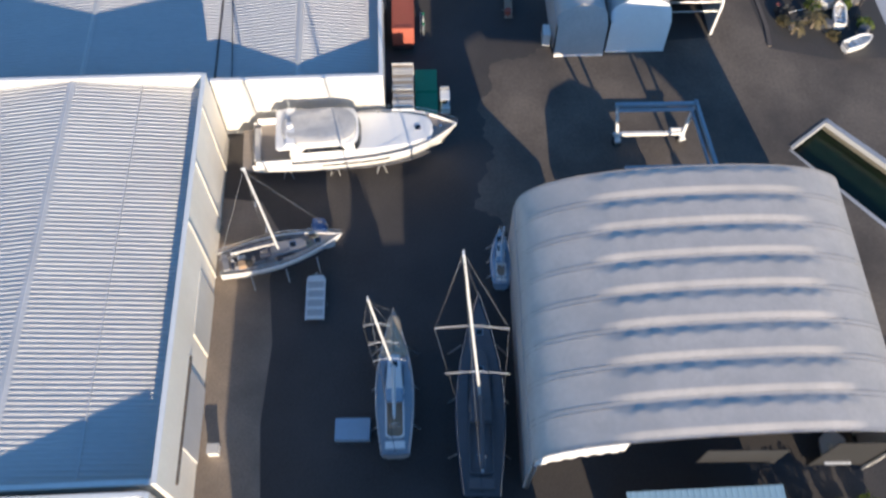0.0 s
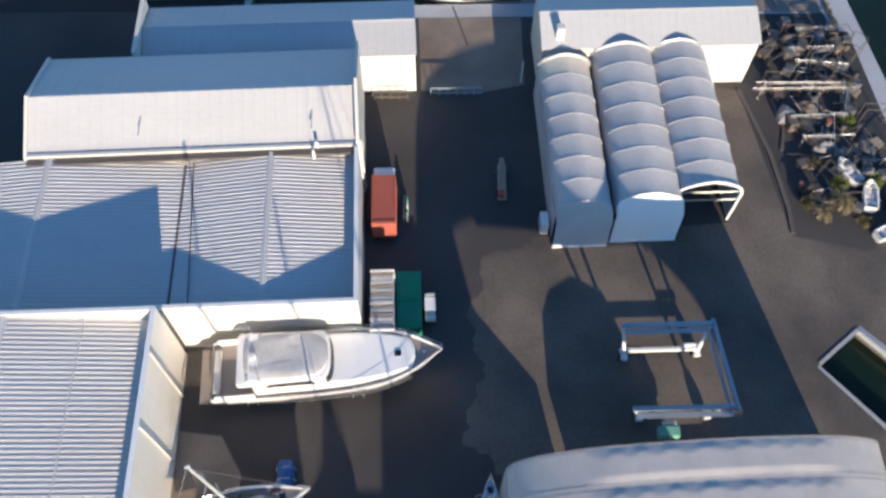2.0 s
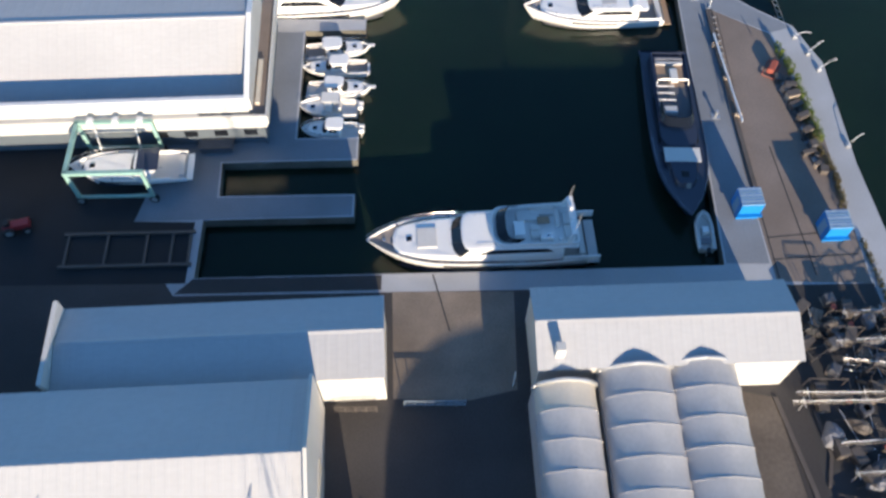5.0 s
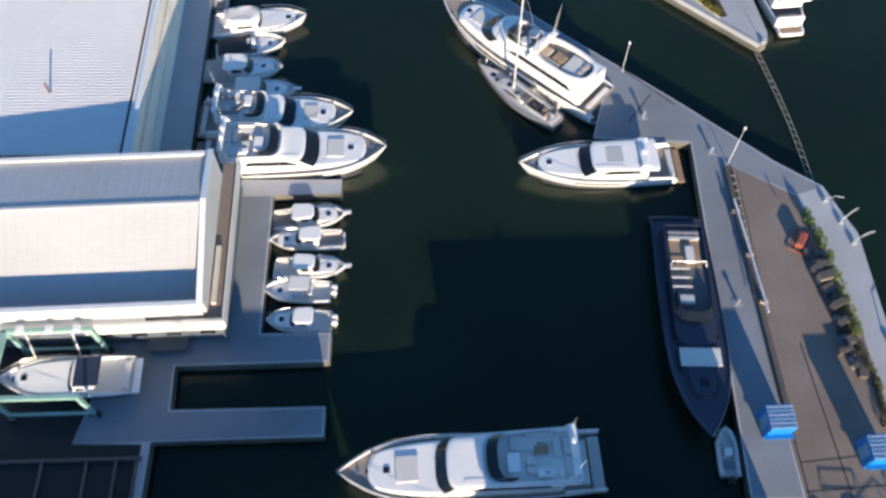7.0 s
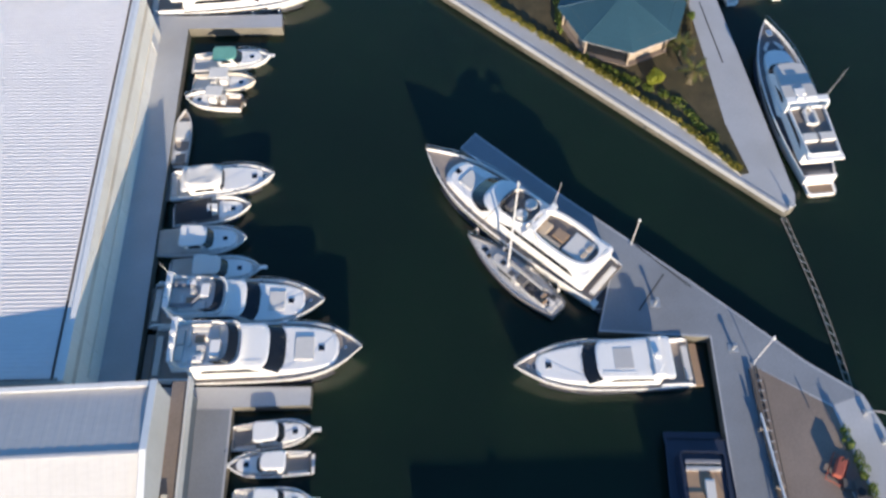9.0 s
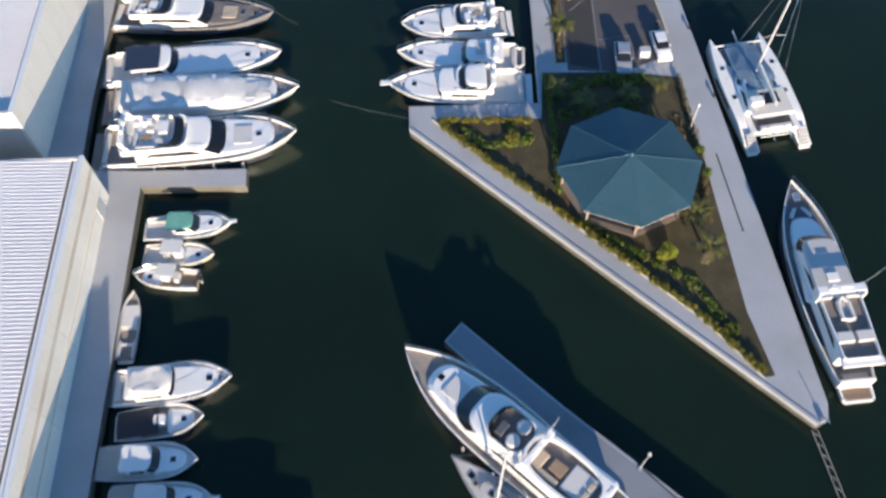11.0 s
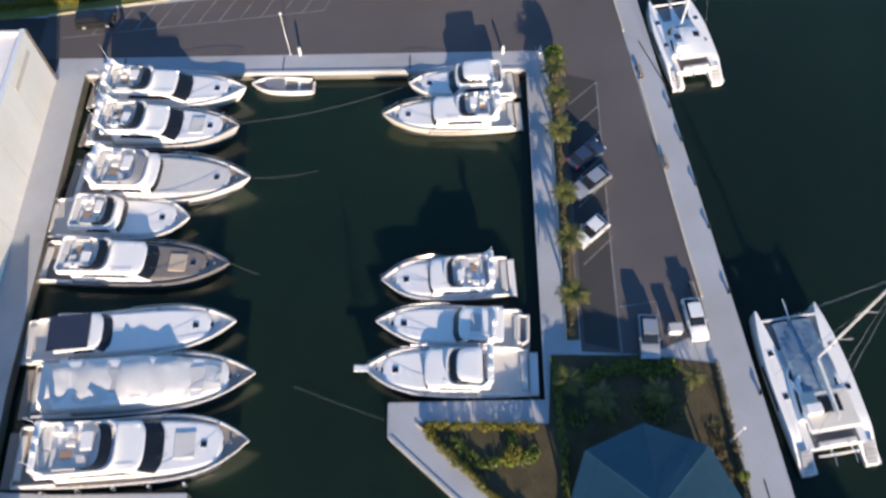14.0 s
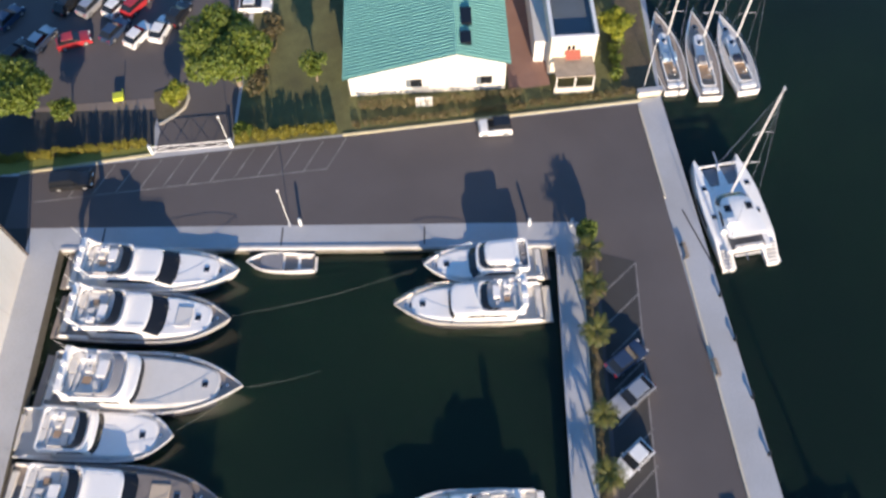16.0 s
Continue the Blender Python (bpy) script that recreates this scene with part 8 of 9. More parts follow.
hedge([(-60, 237.2), (-36, 240.1), (-22.2, 241.9)], 0.8, 1.6, "clipped green hedge behind the grass verge", "hedge", 620, 0.11)
hedge([(-11.8, 242.5), (-0.8, 243.9)], 1.0, 1.7, "yellow-green hedge behind the parking bays", "hedge", 620)
hedge([(0.6, 244.4), (14.0, 246.2), (18.5, 246.6), (33.0, 249.0)], 1.0, 0.7, "dry shrubs along the garden edge", "dryleaf", 110)
hedge([(1.0, 247.0), (6.8, 247.3), (11.0, 247.6), (20, 248.8)], 1.0, 1.2, "dry brown shrubs before the house wall", "dryleaf", 150)
hedge([(30.6, 250.5), (32.0, 262.0)], 1.5, 1.3, "dark garden shrubs beside the water", "leaf", 120, 0.2)
hedge([(-11.2, 249), (-9.6, 262)], 2.2, 1.0, "scrubby garden planting", "dryleaf", 90, 0.2)
tree(-13.0, 250.6, 8.6, 5.1, "large round leafy green tree beside the driveway", 0.35, 26000, size=0.26)
tree(-36.6, 246.2, 7.2, 4.2, "leafy green tree at the edge of the car park", 0.3, 18000, size=0.26)
tree(-31.8, 245.4, 3.4, 1.6, "small green tree behind the verge", 0.12, 2200, size=0.18)
tree(-3.9, 251.0, 4.6, 1.7, "small leafy garden tree", 0.14, 2000, size=0.18)
tree(-19.7, 248.0, 2.8, 1.7, "yellow-green shrub-like tree on the traffic island", 0.12, 2000, "lime", 0.18)
tree(31.0, 256.8, 4.0, 2.1, "round yellow-green tree beside the small house", 0.14, 3500, "lime", 0.18)
shrub(-11.5, 243.3, 1.3, 1.6, "round green shrub beside the gate", "leaf", 1500, 0.18)
hedge([(47.6, 103.5), (47.9, 108), (46.6, 112.5), (46.2, 116.0)], 0.8, 0.7, "dry scrubby growth along the jetty wall", "dryleaf", 130)
hedge([(45.3, 126.5), (46.4, 121.0), (47.2, 112.0)], 0.9, 1.4, "dark scrubby growth behind the jetty clutter", "leaf", 130, 0.14)
hedge([(49.2, 92.5), (48.6, 100.0)], 0.6, 0.6, "scrubby growth along the jetty wall", "dryleaf", 80)
hedge([(27.5, 13.2), (36, 14.6)], 2.4, 1.6, "leafy bushes behind the hangar", "leaf", 160, 0.22)


# ---- vehicles ----
def wheel(car, x, y, r=0.33, w=0.22):
    def disc(r0, y0, y1):
        return loft(nb(), [[(x + r0 * math.cos(k * math.tau / 18), yy, r + r0 * math.sin(k * math.tau / 18)) for k in range(18)] for yy in (y0, y1)])
    t = part("wheel", disc(r, y - w / 2, y + w / 2), "black", car)
    part("rim", disc(r * 0.62, y - w / 2 - 0.012, y + w / 2 + 0.012), "steel", t)


def car(x, y, heading, paint, label, L=4.4, W=1.8, H=1.46, kind="hatch", group="parked cars"):
    c = thing("car", pose(x, y, 0.012, 0, 0, heading), label, "car", group)
    n = 5
    prof = {"hatch": [(-0.5, 0.62), (-0.49, 0.86), (-0.42, 0.92), (0.2, 0.90), (0.44, 0.78), (0.5, 0.55)], "suv": [(-0.5, 0.7), (-0.495, 1.0), (-0.45, 1.05), (0.2, 1.02), (0.45, 0.95), (0.5, 0.6)]}[kind if kind == "suv" else "hatch"]
    bm = nb()
    rings = []
    for sgn, inset in ((-1, 0.10), (-1, 0.0), (1, 0.0), (1, 0.10)):
        hw = sgn * (W / 2 - inset)
        rings.append([(-0.5 * L, hw, 0.22)] + [(px * L, hw, pz - (0.06 if inset else 0)) if not inset else (px * L * 0.985, hw, pz + 0.02) for px, pz in prof] + [(0.5 * L, hw, 0.22)])
    rings = [rings[1], rings[0], rings[3], rings[2]]
    loft(bm, rings)
    part("body", bm, paint, c, smooth=True)
    base = 1.03 if kind == "suv" else 0.90
    f1, f2, r1, r2 = (0.24, 0.06, -0.44, -0.49) if kind in ("suv", "van") else (0.22, 0.04, -0.33, -0.46)
    bm = nb()
    a = [(r2 * L, -W * 0.44, base - 0.03), (f1 * L, -W * 0.44, base - 0.03), (f1 * L, W * 0.44, base - 0.03), (r2 * L, W * 0.44, base - 0.03)]
    b_ = [(r1 * L, -W * 0.37, H - 0.05), (f2 * L, -W * 0.37, H - 0.05), (f2 * L, W * 0.37, H - 0.05), (r1 * L, W * 0.37, H - 0.05)]
    loft(bm, [a, b_])
    part("cabin_glass", bm, "glass", c, "dark glass of the cabin")
    bm = nb()
    box(bm, r1 * L + 0.05, f2 * L - 0.05, -W * 0.365, W * 0.365, H - 0.07, H, 0.03)
    part("roof", bm, paint, c)
    for px, py in ((-0.31, -1), (-0.31, 1), (0.31, -1), (0.31, 1)):
        wheel(c, px * L, py * (W / 2 - 0.10))
    for sgn in (1, -1):
        part("headlight", bx(0.47 * L, 0.497 * L, sgn * W * 0.36 - 0.16, sgn * W * 0.36 + 0.16, 0.60, 0.74), "lamp", c)
        part("tail_light", bx(-0.503 * L, -0.48 * L, sgn * W * 0.38 - 0.12, sgn * W * 0.38 + 0.12, 0.68, 0.84), "tail", c)
        part("mirror", box(nb(), f2 * L + 0.15, f2 * L + 0.32, sgn * (W / 2 + 0.08) - 0.08, sgn * (W / 2 + 0.08) + 0.08, base, base + 0.14, 0.03), paint, c)
    return c


car(-29.6, 236.9, 5, "carblack", "black estate car parked by the verge", 4.6, 1.85, 1.7, "suv")
vn = car(16.7, 243.6, 184, "carwhite", "white compact car with a black roof parked by the kerb", 3.7, 1.8, 1.75, "suv")
for ob in vn.children:
    if ob.name.startswith("roof"):
        ob.data.materials.clear()
        ob.data.materials.append(M["carblack"])
car(28.6, 216.1, 38, "carblue", "dark blue car parked in a bay", 4.3)
car(28.7, 212.4, 219, "silver", "silver saloon car parked in a bay", 4.7)
car(28.2, 206.4, 222, "carwhite", "white hatchback car parked in a bay", 4.0)
car(32.8, 194.6, 268, "silver", "silver estate car parked beside the garden", 4.5, 1.8, 1.5)
car(37.5, 196.4, 276, "carwhite", "white pickup car parked beside the walkway", 4.4, 1.7, 1.4)
for x, y, a, p, l in ((-26.1, 258.1, 62, "carwhite", "white hatchback in the car park"), (-23.5, 259.0, 75, "carwhite", "white hatchback in the car park"), (-29.7, 263.0, 60, "carwhite", "white car in the car park"),
                      (-27.4, 263.2, 60, "carred", "red car in the car park"), (-33.9, 257.3, 20, "carred", "dark red car in the shade"), (-38.0, 257.6, 65, "silver", "silver car in the car park"),
                      (-42.9, 261.2, 65, "carblue", "dark blue car in the car park"), (-29.2, 258.9, 62, "carblue", "dark blue car in the car park"), (-21.8, 261.4, 70, "carblack", "black car in the car park"),
                      (-12.4, 262.6, 2, "carwhite", "white car on the driveway"), (-36.0, 263.5, 65, "carblack", "black car in the car park"), (-46.0, 255.0, 65, "carblue", "dark blue car in the car park"),
                      (-33.0, 263.2, 62, "silver", "silver car in the car park"), (-40.5, 255.6, 65, "carblack", "black car in the car park")):
    car(x, y, a, p, l, 4.1, 1.75, 1.46, group="cars in the car park")
yb = thing("yellow_trolley", pose(-26.8, 248.6, 0, 0, 0, 10), "small lime-yellow handling trolley", "trolley")
part("tray", box(nb(), -0.6, 0.6, -0.5, 0.5, 0.25, 0.75, 0.04), "limeyellow", yb)
part("handle", tube(nb(), [(0.6, -0.4, 0.7), (0.75, -0.4, 1.3), (0.75, 0.4, 1.3), (0.6, 0.4, 0.7)], 0.04), "limeyellow", yb)
for px in (-0.4, 0.4):
    for py in (-0.5, 0.5):
        wheel(yb, px, py, 0.14, 0.1)


# ---- yard things ----
def truck():
    t = thing("container_truck", pose(-2.7, 66.9, 0, 0, 0, 91), "truck carrying an orange-red container", "truck")
    part("chassis", bx(-3.2, 3.4, -0.9, 0.9, 0.7, 1.0), "black", t)
    cbox = part("container", bx(-2.9, 2.75, -1.15, 1.15, 1.02, 3.55), "rust", t, "orange-red steel container")
    bm = nb()
    for k in range(18):
        box(bm, -2.8 + k * 0.31, -2.66 + k * 0.31, -1.18, 1.18, 1.1, 3.5)
    part("corrugation", bm, "rust", cbox)
    part("roof_edge", bx(-2.92, -2.6, -1.17, 1.17, 3.55, 3.62), "rust", cbox)
    for sg in (1, -1):
        part("roof_rail", bx(-2.9, 2.75, sg * 1.1 - 0.06, sg * 1.1 + 0.06, 3.55, 3.60), "rust", cbox)
    part("cab", box(nb(), 2.85, 4.2, -1.05, 1.05, 0.7, 2.7, 0.1), "carwhite", t)
    part("windscreen", bx(4.19, 4.23, -0.95, 0.95, 1.6, 2.4), "glass", t)
    for x in (-2.2, -1.2, 3.3):
        for y in (-0.95, 0.95):
            wheel(t, x, y, 0.48, 0.3)
    g = thing("gas_bottle_rack", pose(-0.5, 67.6, 0, 0, 0, 90), "rack of gas bottles and scrap metal", "rack")
    for k in range(5):
        part("bottle", cylinder(nb(), -1.2 + 0.5 * k, 0, 0, 1.5, 0.13, 10, 0.10), ("steel", "green", "whitemetal")[k % 3], g)
    part("frame", tube(nb(), [(-1.5, 0.3, 0), (-1.5, 0.3, 1.2), (1.2, 0.3, 1.2), (1.2, 0.3, 0)], 0.04), "steel", g)


def stack():
    t = thing("timber_rack", pose(-2.55, 55.6, 0, 0, 0, 1), "tall container loaded with bleached timber boards", "rack")
    part("container", bx(-1.05, 1.05, -2.9, 2.9, 0, 3.9), "gel2", t)
    me = mesh_of("board", box(nb(), -1.05, 1.05, -0.16, 0.16, 0, 0.12, 0.02), "timber")
    mw = mesh_of("board", box(nb(), -1.05, 1.05, -0.16, 0.16, 0, 0.12, 0.02), "gel2")
    for k in range(14):
        o = new("board", (me, mw, mw, me, mw)[k % 5])
        o.parent = t
        o.matrix_basis = pose(random.uniform(-0.05, 0.05), -2.7 + k * 0.415, 3.92 + random.uniform(0, 0.12), 0, 0, random.uniform(-1.5, 1.5))
    for sg in (-1, 1):
        part("end_frame", bx(-1.1, 1.1, sg * 2.95 - 0.06, sg * 2.95 + 0.06, 0, 4.25), "whitemetal", t)
    g = thing("skip_container", pose(-0.2, 56.6, 0, 0, 0, 1), "green steel container beside the shed", "container")
    part("body", box(nb(), -1.15, 1.15, -2.95, 2.95, 0.1, 2.2, 0.05), "green", g)
    part("lid_bar", bx(-1.2, 1.2, -0.1, 0.1, 2.2, 2.3), "green", g)
    f = thing("forklift", pose(1.75, 56.2, 0, 0, 0, 92), "white forklift truck parked beside a container", "forklift")
    part("body", box(nb(), -1.1, 0.7, -0.5, 0.5, 0.35, 1.15, 0.08), "carwhite", f)
    part("mast", bx(0.75, 0.9, -0.45, 0.45, 0.1, 2.4), "steel", f)
    part("roof_guard", bx(-0.7, 0.6, -0.5, 0.5, 2.05, 2.12), "whitemetal", f)
    for x in (-0.65, 0.55):
        for y in (-0.45, 0.45):
            part("guard_post", tube(nb(), [(x, y, 1.1), (x, y, 2.06)], 0.03), "black", f)
    for y in (-0.25, 0.25):
        part("fork", bx(0.9, 1.9, y - 0.06, y + 0.06, 0.1, 0.16), "steel", f)
    part("seat", box(nb(), -0.4, 0.05, -0.25, 0.25, 1.15, 1.6, 0.05), "black", f)
    for x in (-0.75, 0.45):
        for y in (-0.5, 0.5):
            wheel(f, x, y, 0.28, 0.2)
    b = thing("timber_trailer", pose(9.2, 71.0, 0, 0, 0, 88), "low trailer with long timber poles", "trailer")
    part("bed", bx(-2.5, 2.0, -0.45, 0.45, 0.5, 0.6), "timber", b)
    for y in (-0.3, -0.05, 0.25):
        part("pole", tube(nb(), [(-2.4, y, 0.7), (2.6, y * 0.6, 0.75)], 0.09), "timber", b)
    part("drum", cylinder(nb(), -2.0, 0.1, 0.6, 1.3, 0.35, 14), "rust", b)
    for y in (-0.5, 0.5):
        wheel(b, -1.0, y, 0.3, 0.2)
        wheel(b, 1.2, y, 0.3, 0.2)


def hoist():
    t = thing("boat_hoist", pose(22.4, 48.7, 0, 0, 0, 1), "grey steel travelling boat hoist on the yard", "boat hoist")
    for (xa, ya), (xb, yb) in (((-3.0, 2.7), (-3.6, 3.9)), ((3.7, 2.9), (4.2, 3.95)), ((-2.5, -3.0), (-3.7, -3.7)), ((3.5, -3.0), (3.7, -3.7))):
        leg = part("leg", tube(nb(), [(xa, ya, 0.8), (xb, yb, 4.8)], 0.17, 8), "whitemetal" if ya > 0 or xa < 0 else "bluesteel", t)
        part("foot_plate", box(nb(), xa - 0.3, xa + 0.3, ya - 0.45, ya + 0.45, 0.7, 1.0, 0.05), "whitemetal", leg)
        wheel(t, xa, ya, 0.5, 0.4)
    part("side_beam", loft(nb(), [[(x - 0.15, y, 4.6), (x + 0.15, y, 4.6), (x + 0.15, y, 5.0), (x - 0.15, y, 5.0)] for x, y in ((4.9, -4.0), (4.3, 4.3))]), "bluesteel", t)
    part("side_beam", loft(nb(), [[(x - 0.1, y, 4.3), (x + 0.1, y, 4.3), (x + 0.1, y, 4.6), (x - 0.1, y, 4.6)] for x, y in ((4.4, -4.0), (3.8, 3.7))]), "bluesteel", t)
    for y, xa, xb in ((3.9, -3.8, 4.3), (-3.7, -3.9, 4.8)):
        part("cross_beam", bx(xa, xb, y - 0.18, y + 0.18, 4.65, 5.0), "bluesteel", t)
        part("walkway_grating", bx(xa + 0.3, xb - 0.3, y - 0.75, y - 0.3, 4.6, 4.66), "steel", t)
    part("low_beam", bx(-3.4, 3.9, 2.95, 3.25, 0.95, 1.3), "whitemetal", t, "white lower beam between the legs")
    part("low_beam", bx(2.4, 4.1, 3.3, 3.5, 1.3, 1.5), "whitemetal", t)
    part("low_beam", bx(-0.6, 0.6, -3.9, -3.7, 1.0, 1.25), "whitemetal", t)
    part("engine_box", box(nb(), -1.2, 0.6, -5.2, -4.3, 1.0, 2.0, 0.06), "greensteel", t)
    g = thing("boat_hoist", pose(-28.4, 108.6, 0, 0, 0, 1), "pale green boat hoist carrying a motor boat", "boat hoist")
    for x in (-3.7, 3.9):
        for y in (-3.2, 3.2):
            part("leg", bx(x - 0.17, x + 0.17, y - 0.17, y + 0.17, 0.9, 5.0), "mintsteel", g)
            wheel(g, x, y, 0.5, 0.4)
    for y in (-3.2, 3.2):
        part("side_beam", bx(-3.9, 4.1, y - 0.2, y + 0.2, 5.0, 5.4), "mintsteel", g)
        part("lower_beam", bx(-3.9, 4.1, y - 0.12, y + 0.12, 0.9, 1.2), "mintsteel", g)
    part("cross_beam", bx(-3.9, -3.5, -3.2, 3.2, 5.0, 5.4), "mintsteel", g)
    for x in (-2.2, 0.4, 2.9):
        part("winch", box(nb(), x - 0.3, x + 0.3, 2.8, 3.5, 5.35, 5.8, 0.06), "whitemetal", g)
    for x in (-2.0, 2.2):
        part("sling", tube(nb(), [(x, -3.1, 5.0), (x, -1.6, 1.2), (x, 0, 0.9), (x, 1.6, 1.2), (x, 3.1, 5.0)], 0.06), "whitemetal", g)
    motor_yacht((-33.2, 108.3), (-20.6, 108.9), 3.8, "white motor cruiser hanging in a green hoist", fly=None, pad=None, glass=0.9, mast=False, open_cockpit="navy", group="boats on land", z=1.0, scale_h=0.9, platform="gel", front=0.02, cabin_aft=0.10)


def small_things():
    t = thing("boat_trailer", pose(-10.5, 33.7, 0, 0, 0, 91), "white galvanised boat trailer with cross bars", "trailer")
    for y in (-0.8, 0.8):
        part("side_rail", bx(-2.2, 2.0, y - 0.07, y + 0.07, 0.5, 0.64), "whitemetal", t)
    for k in range(5):
        part("cross_bar", bx(-2.1 + k * 0.95, -1.85 + k * 0.95, -0.8, 0.8, 0.55, 0.68), "whitemetal", t)
    part("drawbar", tube(nb(), [(2.0, -0.5, 0.55), (2.6, 0, 0.5), (2.0, 0.5, 0.55)], 0.06), "whitemetal", t)
    part("bed", box(nb(), -2.15, 1.95, -0.72, 0.72, 0.42, 0.52, 0.03), "gel2", t, "grey trailer bed")
    part("winch_box", box(nb(), 1.9, 2.3, -0.75, 0.75, 0.45, 0.75, 0.15), "whitemetal", t)
    for y in (-0.95, 0.95):
        wheel(t, -0.6, y, 0.3, 0.2)
    c = thing("tarpaulin", pose(-10.6, 41.0, 0, 0, 0, 3), "blue tarpaulin tied over a pallet of gear", "tarpaulin")
    bm = nb()
    loft(bm, [[(0.72 * f * math.copysign(abs(math.cos(q)) ** 0.5, math.cos(q)), 1.2 * f * math.copysign(abs(math.sin(q)) ** 0.5, math.sin(q)), h + 0.08 * math.sin(3 * q + h)) for q in (k * math.tau / 20 for k in range(20))] for f, h in ((1.08, 0.09), (1.0, 0.6), (0.9, 0.95), (0.45, 1.1))])
    part("sheet", bm, "bluetarp", c, smooth=True)
    for y in (-0.5, 0.45):
        part("strap", tube(nb(), [(-0.85, y, 0.05), (-0.72, y, 0.75), (-0.3, y, 1.12), (0.3, y, 1.12), (0.72, y, 0.75), (0.85, y, 0.05)], 0.04, 5), "whitemetal", c)
    s = thing("skiff", pose(-6.6, 21.3, 0, 0, 0, 0), "upturned flat skiff under a pale blue sheet", "tarpaulin")
    bm = nb()
    loft(bm, [[(-1.55, y, 0.0), (1.5, y, 0.0), (1.45, y * 0.98, 0.75), (-1.5, y * 0.98, 0.75)] for y in (-0.95, 0.95)])
    part("sheet", bm, "bluecover", s)
    w = thing("storage_box", pose(-18.2, 19.7, 0), "small white storage box by the wall", "box")
    part("body", box(nb(), -0.45, 0.45, -0.4, 0.4, 0, 0.8, 0.04), "whitemetal", w)
    part("lid", box(nb(), -0.5, 0.5, -0.45, 0.45, 0.8, 0.9, 0.03), "gel2", w)
    e = thing("electric_cabinet", pose(13.1, 65.6, 0), "pale grey electric cabinet beside a tent", "cabinet")
    part("body", box(nb(), -0.4, 0.4, -0.8, 0.8, 0, 1.7, 0.04), "whitemetal", e)
    part("door", bx(-0.43, -0.4, -0.7, 0.7, 0.15, 1.55), "gel2", e)
    for x0, x1, y, l in ((1.9, 7.6, 82.7, "pale steel gate across the yard"), (-4.4, -0.6, 82.2, "low green-brown railing by the shed")):
        g = thing("gate", pose(x0, y, 0), l, "gate")
        for z in (0.35, 1.15):
            part("rail", bx(0, x1 - x0, -0.05, 0.05, z, z + 0.14), "bluesteel" if x0 > 0 else "gutter", g)
        for k in range(int((x1 - x0) / 0.95) + 1):
            part("post", bx(k * 0.95, k * 0.95 + 0.09, -0.05, 0.05, 0, 1.3), "bluesteel" if x0 > 0 else "gutter", g)
    p = thing("marker_post", pose(12.0, 84.6, 0), "slim white marker post", "post")
    part("shaft", tube(nb(), [(0, 0, 0), (0, 0, 3.2)], 0.07), "whitemetal", p)
    b = thing("low_building", pose(15.4, 14.9, 0, 0, 0, 2), "low building with a pale blue roof", "building")
    part("wall", bx(0, 12, -7, -0.2, 0, 3.4), "gable", b)
    part("roof", ribbed_y([(-7.3, 3.5), (0.1, 4.0)], -0.2, 12.2, 0.5, 0.03), "blueroof", b, "pale blue metal roof")
    k = thing("motor_boat_rack", pose(33.6, 19.0, 0), "white boat parked under the hangar edge", "boat")
    part("hull", loft(nb(), [[(x * q, y * q, z) for x, y in ((-1.1, -1.4), (1.1, -1.4), (1.1, 0.8), (0, 1.8), (-1.1, 0.8))] for q, z in ((0.7, 0.4), (1.0, 1.4))]), "gel", k)
    part("console", box(nb(), -0.5, 0.5, -0.5, 0.2, 1.3, 2.1, 0.05), "gel", k)
    # small yard clutter beside the hoist slip
    sl = thing("slipway_frame", pose(-26.5, 99.5, 0, 0, 0, 1), "rusted steel slipway cradle lying in the shade", "slipway cradle")
    for y in (-1.9, 1.9):
        part("rail", bx(-6.5, 6.8, y - 0.15, y + 0.15, 0.01, 0.3), "gutter", sl)
    for x in (-6, -2, 2, 4.6, 6.4):
        part("cross_bar", bx(x - 0.12, x + 0.12, -1.75, 1.75, 0.02, 0.25), "gutter", sl)
    r = thing("tractor", pose(-37.8, 102.1, 0, 0, 0, 15), "small red tractor standing in the shade", "tractor")
    part("body", box(nb(), -1.4, 1.2, -0.45, 0.45, 0.5, 1.2, 0.08), "red", r)
    part("seat", box(nb(), -1.2, -0.6, -0.3, 0.3, 1.2, 1.7, 0.05), "black", r)
    for x, q in ((-0.9, 0.6), (0.8, 0.4)):
        for y in (-0.65, 0.65):
            wheel(r, x, y, q, 0.3)
    gr = thing("floor_grating", pose(-18.6, 113.4, 0.006, 0, 0, 2), "dark steel grating set in the quay", "grating", kind="structure")
    part("frame", bx(-1.8, 1.8, -0.5, 0.5, 0, 0.03), "darkyard", gr)
    for k in range(12):
        part("bar", bx(-1.7 + k * 0.3, -1.6 + k * 0.3, -0.45, 0.45, 0.03, 0.05), "gutter", gr)


def blue_cabin(x, y):
    c = thing("kiosk", pose(x, y, 0, 0, 0, 2), "bright blue slatted steel kiosk on the jetty", "kiosk", "blue kiosks")
    part("body", box(nb(), -1.15, 1.15, -1.15, 1.15, 0, 2.5, 0.04), "blue", c)
    for k in range(6):
        part("roof_slat", bx(-1.2, 1.2, -1.1 + 0.38 * k, -0.92 + 0.38 * k, 2.5, 2.62), "bluecover" if k % 2 else "blueroof", c)
    part("counter", bx(-1.3, 1.3, -1.55, -1.15, 0.9, 1.0), "blue", c)
    part("door", bx(-1.17, -1.14, -0.5, 0.5, 0.05, 2.1), "blueroof", c)


